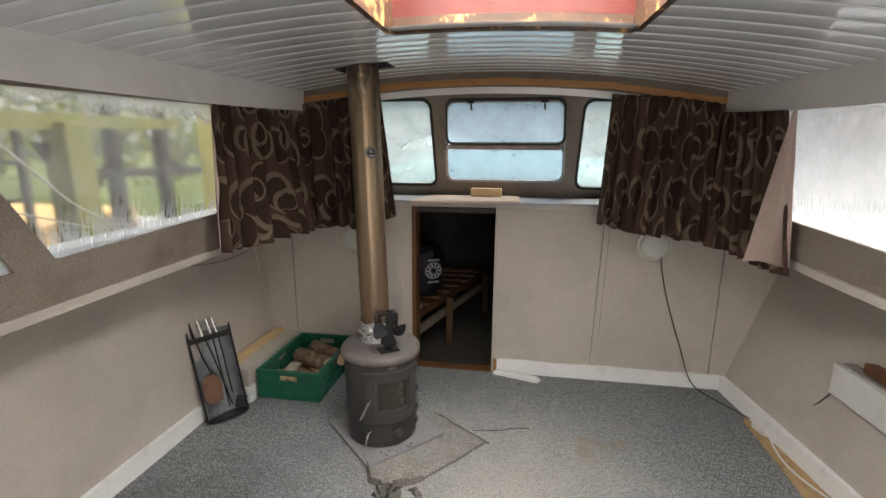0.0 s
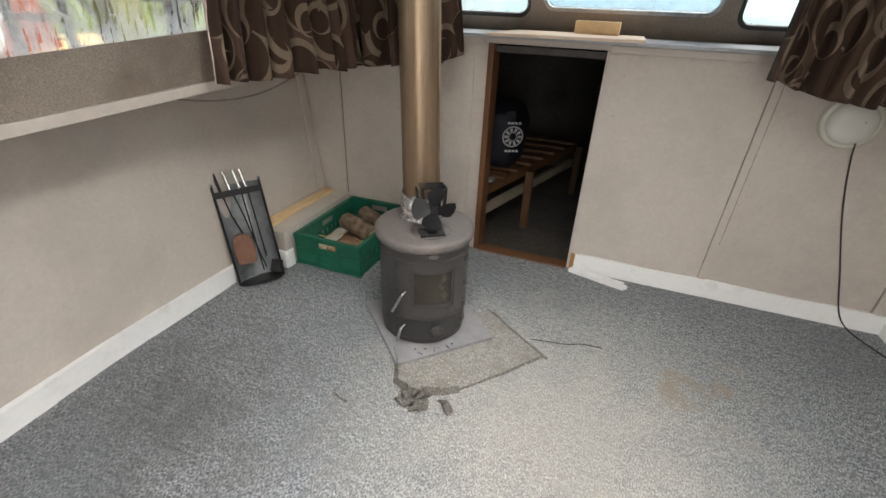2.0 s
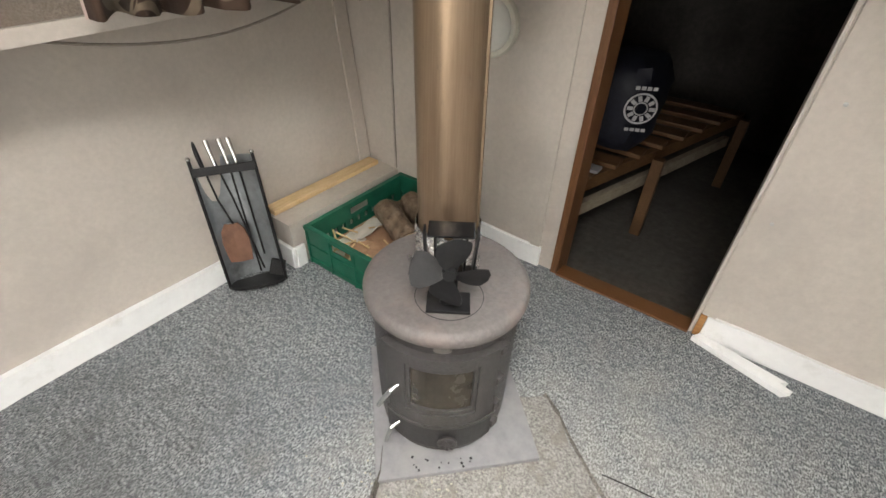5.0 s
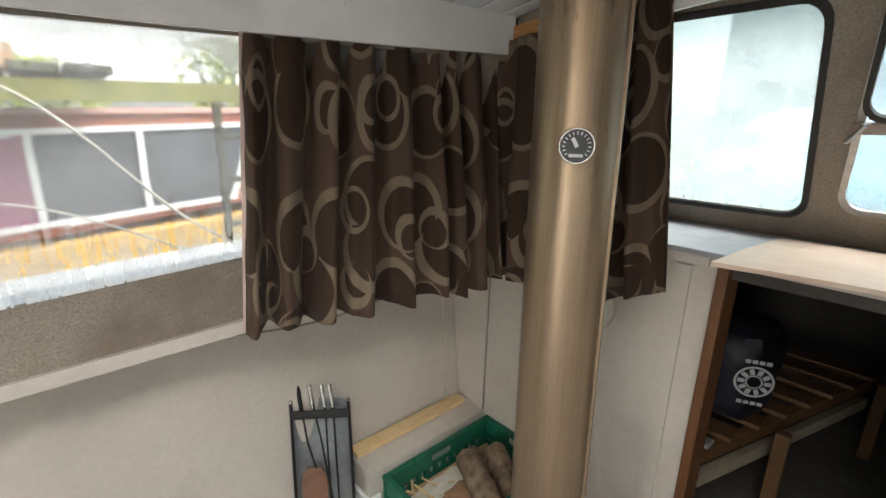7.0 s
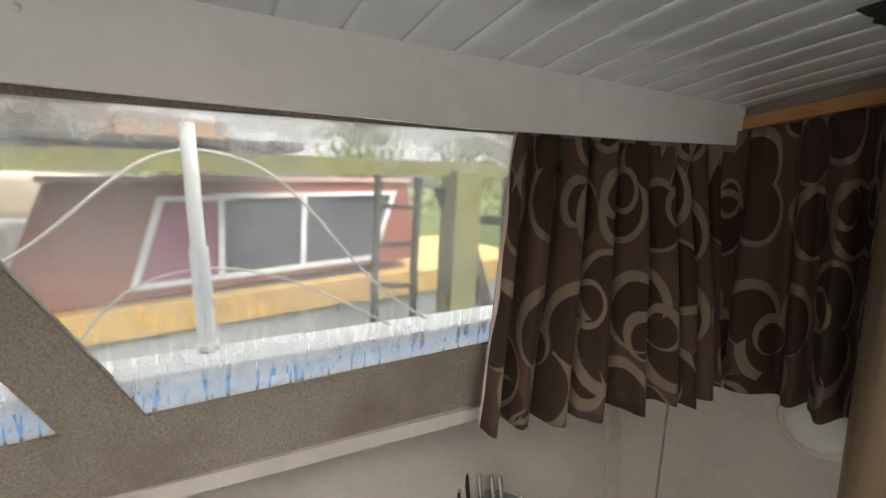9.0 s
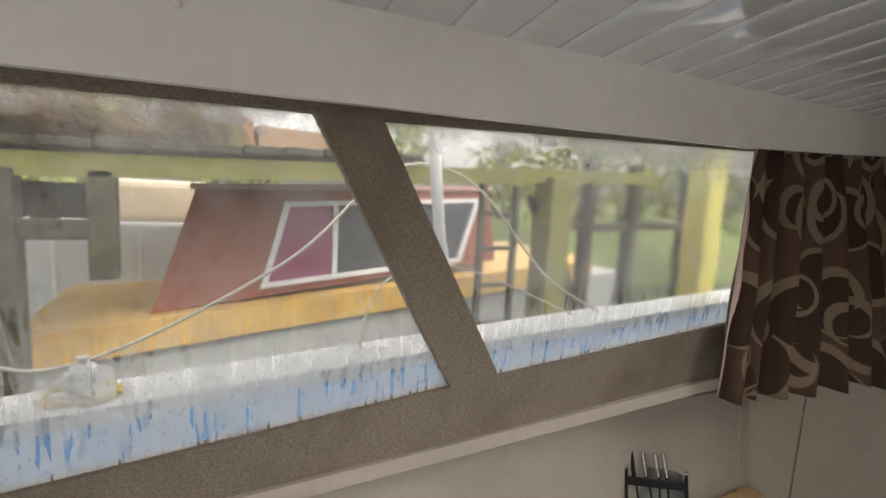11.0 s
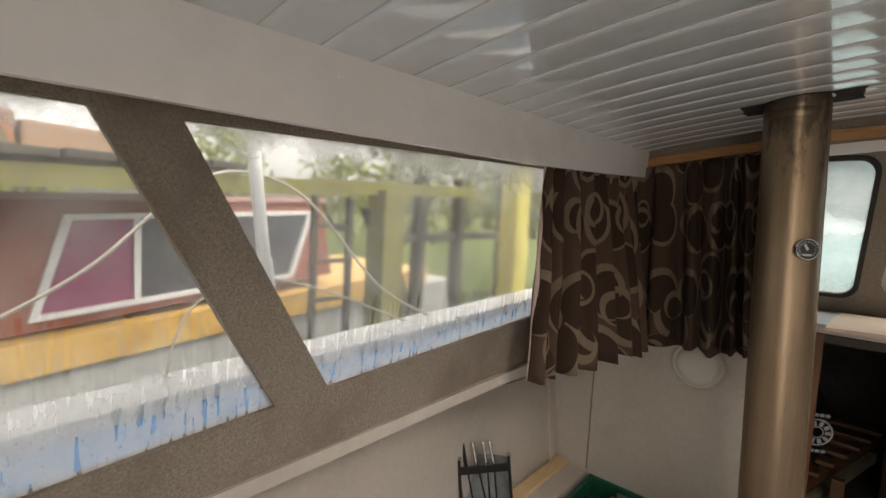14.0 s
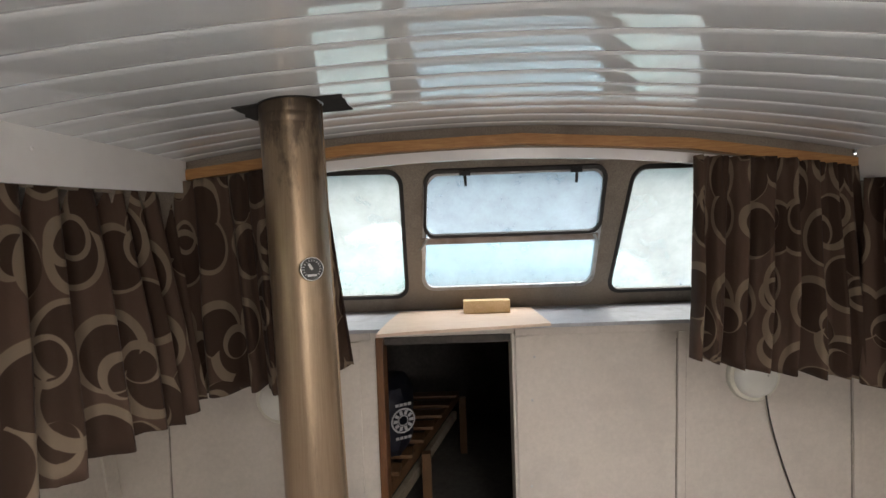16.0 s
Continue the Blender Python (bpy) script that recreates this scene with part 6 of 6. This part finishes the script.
setting("foredeck", bm, TEAL, "teal painted foredeck", "deck")
bm = bmesh.new()
bmesh.ops.create_uvsphere(bm, u_segments=40, v_segments=20, radius=1)
for v in bm.verts:
    p = v.co.copy()
    v.co = Vector((math.copysign(abs(p.x) ** 0.55, p.x) * 1.25, 4.75 + math.copysign(abs(p.y) ** 0.6, p.y) * 1.0, 1.16 + max(p.z, -0.02) * 0.36 + 0.03 * noise.noise(p * 3)))
setting("foredeck_cover", bm, TEAL, "teal tarpaulin cover over the foredeck", "cover", True)
bm = bmesh.new()
bmesh.ops.create_uvsphere(bm, u_segments=28, v_segments=14, radius=1)
for v in bm.verts:
    v.co = Vector((-0.75 + v.co.x * 0.5, 5.4 + v.co.y * 0.7, 1.50 + v.co.z * 0.20))
tagged(make("upturned_dinghy", bm, WHITEGEL, True), "pale upturned dinghy hull lying on the foredeck cover", "dinghy")

mast = thing("stanchion", (-1.79, 1.270, 1.083), "white painted stepped deck stanchion", "stanchion")
S0, S1 = Vector((-1.79, 1.270, 1.082)), Vector((-1.852, 1.226, 1.69))
for nm, f0, f1, r in (("lower_tube", 0.0, 0.46, 0.024), ("upper_tube", 0.46, 1.0, 0.019), ("foot", 0.0, 0.03, 0.03)):
    bm = bmesh.new()
    add_tube(bm, [S0.lerp(S1, f0), S0.lerp(S1, f1)], r, 16)
    part(nm, bm, WHITEGEL, mast, smooth=True)
ROPE = surface("pale_rope", (0.38, 0.36, 0.31), (0.48, 0.45, 0.39), 90, 0.9, bump=0.6)
cable("mooring_cord", [(-1.72, 1.98, 1.083), (-1.9, 1.85, 1.16), (-1.96, 1.77, 1.246), (-1.97, 1.545, 1.51), (-1.98, 1.41, 1.608), (-1.985, 1.226, 1.64), (-1.98, 1.09, 1.576), (-1.97, 0.97, 1.45), (-1.96, 0.86, 1.33), (-1.96, 0.68, 1.22), (-1.96, 0.43, 1.085), (-1.95, 0.23, 1.02), (-1.95, 0.12, 1.06), (-1.95, 0.0, 1.17), (-1.95, -0.15, 1.32), (-1.93, -0.35, 1.55), (-1.85, -0.5, 1.75), (-1.58, -0.6, 1.895)], 0.0048, ROPE, "pale thin cord looped over the stanchion")
cable("mooring_cord", [(-1.72, 0.96, 1.083), (-1.85, 1.02, 1.2), (-1.9, 1.12, 1.265), (-1.88, 1.25, 1.297), (-1.97, 1.41, 1.27), (-1.93, 1.61, 1.20), (-1.73, 1.84, 1.083)], 0.0036, ROPE, "pale thin cord looped over the stanchion")

ball = thing("fender_ball", (-1.73, 0.35, 1.046), "small white ball fender with a yellow cord on the gunwale", "fender")
bm = bmesh.new()
add_lathe(bm, [(0.010, 1.052), (0.024, 1.058), (0.034, 1.075), (0.037, 1.092), (0.033, 1.110), (0.020, 1.124), (0.009, 1.128), (0.009, 1.138), (0.012, 1.142)], pose(-1.73, 0.35, -0.006), 24)
part("ball", bm, WHITEGEL, ball, smooth=True)
bm = bmesh.new()
add_tube(bm, [(-1.73 + 0.05 * math.cos(a) * (1 + 0.3 * math.sin(3 * a)), 0.35 + 0.07 * math.sin(a), 1.052 + 0.006 * math.sin(2 * a)) for a in (2 * math.pi * j / 24 for j in range(24))], 0.006, 8)
part("cord", bm, surface("yellow_cord", (0.55, 0.42, 0.08), (0.65, 0.52, 0.14), 60, 0.8, bump=0.5), ball, "faded yellow cord", True)

# ---- neighbouring brown boat ----
OXIDE = surface("red_oxide_paint", (0.25, 0.078, 0.046), (0.30, 0.098, 0.058), 8, 0.5, stain=(0.32, 0.13, 0.085), stain_scale=3)
OCHRE = surface("ochre_gunwale_paint", (0.52, 0.33, 0.10), (0.62, 0.41, 0.14), 10, 0.5, stain=(0.42, 0.24, 0.07), stain_scale=4)
GREYH = surface("grey_hull", (0.34, 0.35, 0.34), (0.42, 0.43, 0.42), 6, 0.5, stain=(0.24, 0.25, 0.22), stain_scale=2)
boat = thing("moored_boat", (-4.4, 1.7, -0.75), "moored boat with brown cabin, ochre gunwale and pink curtain", "boat")


def bp_(y, z, off=0.0):
    """A point on the neighbour's cabin side."""
    return Vector((-3.9 - 0.15 * (y - 1.0) + off, y, z + 0.047 * (y - 1.0)))


bm = bmesh.new()
back = (-1.5, 0.15, 0)
add_prism(bm, [bp_(0.28, 0.72), bp_(3.15, 0.80), bp_(3.0, 1.49), bp_(0.53, 1.49)], back)
part("cabin", bm, OXIDE, boat)
bm = bmesh.new()
add_prism(bm, [bp_(0.50, 1.491, 0.03), bp_(3.03, 1.491, 0.03), bp_(3.03, 1.53, 0.03), bp_(0.50, 1.53, 0.03)], back)
part("cabin_roof", bm, surface("faded_pink_roof", (0.45, 0.26, 0.23), (0.52, 0.32, 0.28), 8, 0.6), boat, "faded pinkish roof edge")
bm = bmesh.new()
add_prism(bm, [bp_(-0.35, 0.53, 0.14), bp_(4.6, 0.50, 0.14), bp_(4.6, 0.70, 0.14), bp_(-0.35, 0.72, 0.14)], (-1.8, 0, 0))
part("gunwale", bm, OCHRE, boat, "ochre painted gunwale")
bm = bmesh.new()
add_prism(bm, [bp_(-0.5, -0.70, 0.08), bp_(4.9, -0.88, 0.08), bp_(5.2, 0.49, 0.10), bp_(-0.6, 0.525, 0.10)], (-1.8, 0, 0))
part("hull", bm, GREYH, boat)
W4 = ((0.95, 0.83), (2.66, 0.86), (2.85, 1.385), (1.10, 1.375))
bm = bmesh.new()
add_ring(bm, [(0.92, 0.80), (2.69, 0.83), (2.89, 1.415), (1.08, 1.405)], [(0.97, 0.835), (2.65, 0.865), (2.83, 1.38), (1.12, 1.37)], lambda y, z: bp_(y, z, 0.03), (-0.04, 0, 0))
wf = part("window_frame", bm, WHITEGEL, boat, "white window frame")
for y in (1.46, 2.05):
    bm = bmesh.new()
    add_prism(bm, [bp_(y - 0.02, 0.84, 0.025), bp_(y + 0.02, 0.84, 0.025), bp_(y + 0.02, 1.378, 0.025), bp_(y - 0.02, 1.378, 0.025)], (-0.03, 0, 0))
    part("mullion", bm, WHITEGEL, wf)
DARKGLASS = surface("dark_boat_glass", (0.065, 0.068, 0.078), (0.095, 0.10, 0.112), 5, 0.1)
for poly, mt, lb in ((((0.96, 0.83), (1.45, 0.84), (1.45, 1.38), (1.115, 1.38)), surface("magenta_curtain_behind_glass", (0.24, 0.055, 0.12), (0.32, 0.08, 0.165), 25, 0.4, stretch=(1, 8, 0.5)), "pink curtain behind the glass"), (((1.45, 0.84), (2.05, 0.85), (2.05, 1.38), (1.45, 1.38)), DARKGLASS, ""), (((2.05, 0.85), (2.655, 0.86), (2.84, 1.385), (2.05, 1.38)), DARKGLASS, "")):
    bm = bmesh.new()
    add_prism(bm, [bp_(y, z, 0.006) for y, z in poly], (-0.004, 0, 0))
    part("pane", bm, mt, wf, lb)
other = thing("white_cruiser", (-5.5, -0.3, -0.75), "white cruiser stern with a cream canopy behind", "boat")
bm = bmesh.new()
add_box(bm, (-6.6, -1.6, -0.7), (-4.9, 0.62, 1.16), bevel=0.03)
part("hull", bm, surface("pale_grey_gelcoat", (0.52, 0.55, 0.56), (0.6, 0.63, 0.64), 8, 0.4, stain=(0.42, 0.45, 0.46), stain_scale=2), other)
bm = bmesh.new()
add_box(bm, (-6.6, -0.2, 1.161), (-4.95, 0.9, 1.5), bevel=0.05)
part("canopy", bm, surface("cream_canvas", (0.62, 0.53, 0.38), (0.7, 0.6, 0.45), 12, 0.8), other, "cream canvas canopy")
for y in (-0.45, -0.2, 0.1, 0.4):
    bm = bmesh.new()
    add_box(bm, (-4.898, y, 0.2), (-4.88, y + 0.02, 1.1), bevel=0.003)
    part("rib", bm, WHITEGEL, other)

# ---- mossy timber staging ----
MOSS = surface("mossy_timber", (0.11, 0.115, 0.03), (0.21, 0.20, 0.06), 6, 0.9, bump=0.6, stain=(0.13, 0.12, 0.06), stain_scale=3, depth=0.01)
OLDWOOD = surface("old_wet_timber", (0.022, 0.020, 0.013), (0.05, 0.044, 0.03), 10, 0.95, bump=0.5, stain=(0.075, 0.08, 0.035), stain_scale=3, depth=0.01)
staging = thing("timber_staging", (-3.3, 1.3, -0.75), "old mossy timber staging standing over the water", "jetty")


def beam(name, lo, hi, mt, label=""):
    bm = bmesh.new()
    add_box(bm, lo, hi, bevel=0.012)
    return part(name, bm, mt, staging, label)


bm = bmesh.new()
add_prism(bm, [(-3.30, -1.2, 1.455), (-3.30, 4.2, 1.70), (-3.30, 4.2, 1.80), (-3.30, -1.2, 1.575)], (-0.10, 0, 0))
part("edge_beam", bm, MOSS, staging, "yellow-green mossy edge beam")
for i in range(14):
    bm = bmesh.new()
    y = -1.2 + i * 0.22
    zz = 1.60 + 0.045 * (y + 1.2)
    add_box(bm, (-4.6, y, zz), (-3.27, y + 0.2, zz + 0.045), bevel=0.008)
    part("plank", bm, OLDWOOD, staging)
for y, w, z0, mt in ((-0.60, 0.16, -0.75, MOSS), (0.07, 0.12, 1.0, OLDWOOD), (-0.34, 0.15, -0.75, OLDWOOD), (2.92, 0.22, -0.75, MOSS)):
    beam("post", (-3.42, y, z0), (-3.42 + w, y + w, 1.50 + 0.045 * (y + 1.2)), mt, "dark wet post")
beam("brace", (-3.40, -0.28, 1.20), (-3.33, 0.09, 1.30), OLDWOOD)
# dark boards added for the shadowed gap under the edge beam
for k in range(4):
    beam("shadow_board", (-3.46, -0.43 + 0.125 * k, 1.27 + 0.03 * (k % 2)), (-3.425, -0.308 + 0.125 * k, 1.48), OLDWOOD, "dark board put where the staging shades the gap")
beam("scrap_board", (-3.40, -0.50, 1.06), (-3.37, -0.37, 1.27), surface("orange_scrap_board", (0.30, 0.19, 0.11), (0.40, 0.27, 0.17), 12, 0.8), "orange-brown scrap board")
for y in (2.34, 2.64):
    beam("ladder_stile", (-3.33, y, 0.2), (-3.28, y + 0.045, 1.62), OLDWOOD)
for z in (0.55, 0.85, 1.13, 1.39):
    beam("ladder_rung", (-3.32, 2.38, z), (-3.29, 2.64, z + 0.035), OLDWOOD)
bm = bmesh.new()
add_prism(bm, [(-3.36, 2.86, 1.55), (-3.36, 3.05, 1.55), (-3.36, 3.55, 0.4), (-3.36, 3.38, 0.4)], (-0.08, 0, 0))
part("leaning_brace", bm, OLDWOOD, staging)
for y in (3.75, 4.35, 5.2):
    beam("post", (-3.75, y, -0.75), (-3.63, y + 0.10, 1.9), OLDWOOD)
bm = bmesh.new()
add_box(bm, (-3.72, 3.4, 1.25), (-3.66, 5.6, 1.33), bevel=0.01)
part("rail", bm, OLDWOOD, staging)
for (x, y, sx, sy, sz, c) in ((-3.9, 0.72, 0.5, 0.22, 0.2, (0.24, 0.10, 0.045)), (-4.0, 1.15, 0.5, 0.6, 0.15, (0.24, 0.15, 0.09))):
    bm = bmesh.new()
    add_box(bm, (-sx / 2, -sy / 2, 0), (sx / 2, sy / 2, sz), pose(x, y, 1.645 + 0.045 * (y + 1.2), 0, 0, 8), 0.02)
    tagged(make("timber_pile", bm, surface("stacked_timber", c, tuple(k * 1.3 for k in c), 14, 0.8, bump=0.4, stretch=(1, 6, 20))), "weathered orange-brown stacked timber on the staging", "timber", "stacked timber")
bm = bmesh.new()
bmesh.ops.create_uvsphere(bm, u_segments=64, v_segments=24, radius=1)
for v in bm.verts:
    p = v.co.copy()
    q_ = Vector((p.x * 1.5, p.y * 6, p.z * 2))
    lump = 0.25 * noise.noise(q_ * 1.3) + 0.12 * noise.noise(q_ * 3.5)
    v.co = Vector((-3.95 + math.copysign(abs(p.x) ** 0.7, p.x) * 0.55 * (1 + lump), -0.35 + math.copysign(abs(p.y) ** 0.6, p.y) * 1.25, 1.69 + max(p.z, 0) * 0.58 * (1 + 1.0 * lump)))
tagged(make("brushwood_heap", bm, surface("dark_rotting_brushwood", (0.034, 0.025, 0.016), (0.095, 0.063, 0.038), 9, 0.9, bump=0.9, bscale=16, stain=(0.12, 0.10, 0.04), stain_scale=3.5, stain_at=(0.52, 0.66), depth=0.03), True), "dark heap of rotting brushwood on the staging", "wood heap")
bm = bmesh.new()
add_box(bm, (-2.16, 2.95, -0.74), (-2.02, 3.11, 2.1), bevel=0.04)
tagged(make("yellow_pile", bm, surface("yellow_paint", (0.50, 0.45, 0.10), (0.60, 0.53, 0.16), 10, 0.6)), "yellow painted mooring pile standing in the water", "mooring pile")

# ---- banks and foliage ----
bm = bmesh.new()
for side in (-1, 1):
    for i in range(24):
        y0, y1 = -60 + 5 * i, -55 + 5 * i
        add_prism(bm, [(side * 9, y0, -0.9), (side * 9, y1, -0.9), (side * 11.5, y1, 0.8), (side * 60, y1, 1.1), (side * 60, y0, 1.1), (side * 11.5, y0, 0.8)], (0, 0, 0.02))
setting("ground", bm, surface("grassy_bank", (0.07, 0.10, 0.025), (0.14, 0.18, 0.05), 5, 0.95, bump=0.6, stain=(0.16, 0.14, 0.06), stain_scale=1), "grassy canal bank", "ground")
LEAF = surface("pale_spring_leaves", (0.13, 0.17, 0.03), (0.27, 0.30, 0.07), 9, 0.8, stain=(0.33, 0.31, 0.09), stain_scale=1.2)


def shrub(x, y, w, h, seed):
    tree = thing("shrub", (x, y, 0.7), "yellow-green bankside shrub with loose foliage", "shrub", "bankside shrubs")
    r_ = random.Random(seed)
    bm = bmesh.new()
    for k in range(5):
        tip = Vector((x + r_.uniform(-w, w) * 0.6, y + r_.uniform(-w, w) * 0.6, 0.7 + h * r_.uniform(0.5, 0.9)))
        mid = Vector((x, y, 0.7)).lerp(tip, 0.5) + Vector((r_.uniform(-0.2, 0.2), r_.uniform(-0.2, 0.2), 0))
        add_tube(bm, [(x, y, 0.6), mid, tip], [0.09, 0.05, 0.015], 7)
    part("trunk", bm, OLDWOOD, tree)
    bm = bmesh.new()
    for k in range(900):
        a = r_.uniform(0, 2 * math.pi)
        zz = r_.random() ** 0.8
        rad = w * math.sqrt(r_.random()) * (1.0 - 0.55 * zz) * (0.75 + 0.5 * noise.noise(Vector((math.cos(a) * 2 + seed, math.sin(a) * 2, zz * 3))))
        c = Vector((x + rad * math.cos(a), y + rad * math.sin(a), 0.75 + h * zz))
        s_ = r_.uniform(0.06, 0.16)
        m = Matrix.Translation(c) @ Euler((r_.uniform(0, 3), r_.uniform(0, 3), r_.uniform(0, 3))).to_matrix().to_4x4()
        bm.faces.new([bm.verts.new(m @ Vector(p)) for p in ((-s_, 0, 0), (0, -s_ * 0.45, 0.02), (s_, 0, 0), (0, s_ * 0.45, 0.02))])
    part("crown", bm, LEAF, tree)


for k, (x, y, w, h) in enumerate(((-13, -3, 2.4, 2.2), (-14, 1.5, 2.6, 2.0), (-12.5, 5.5, 2.2, 2.6), (-9.5, 9.0, 2.2, 2.6), (-8.5, 13.5, 2.4, 3.0), (-13, 9.5, 2.6, 2.4), (-12, 14, 2.8, 3.0), (-14, 19, 3.0, 3.2), (-11.5, 24, 3, 3.0), (13, 6, 2.6, 2.4), (13, 14, 3, 3))):
    shrub(x, y, w, h, 20 + k)
# low boathouse across the water to starboard
house = thing("boathouse", (8.5, 4, 0), "low pale boathouse with a red roof across the water", "building")
bm = bmesh.new()
add_box(bm, (7.5, -1, -0.75), (10.5, 12, 1.9))
part("wall", bm, WHITEGEL, house)
bm = bmesh.new()
add_prism(bm, [(7.2, -1.2, 1.9), (10.8, -1.2, 1.9), (9.0, -1.2, 3.0)], (0, 13.4, 0))
part("roof", bm, OXIDE, house)

# pale covered berth ahead of the bow
shed = thing("covered_berth", (0, 12, -0.75), "large pale sheeted boat shed ahead of the bow", "building")
bm = bmesh.new()
add_box(bm, (-3.6, 12, -0.75), (9, 18, 6.5))
part("wall", bm, surface("pale_grey_sheeting", (0.46, 0.52, 0.57), (0.54, 0.60, 0.64), 2, 0.6, stain=(0.6, 0.64, 0.66), stain_scale=0.6), shed)
for x in (-3.3, -2.4, 0.4, 3.0, 5.8):
    bm = bmesh.new()
    add_box(bm, (x - 0.05, 11.9, -0.75), (x + 0.05, 11.998, 6.5))
    part("post", bm, WHITEGEL, shed, "white upright post")
bm = bmesh.new()
add_box(bm, (-3.6, 11.88, 2.5), (9, 11.995, 2.62))
part("rail", bm, WHITEGEL, shed, "white cross rail")
bm = bmesh.new()
add_prism(bm, [(-3.9, 11.7, 6.5), (9.3, 11.7, 6.5), (9.3, 18.3, 7.4), (-3.9, 18.3, 7.4)], (0, 0, 0.1))
part("roof", bm, GREYH, shed)
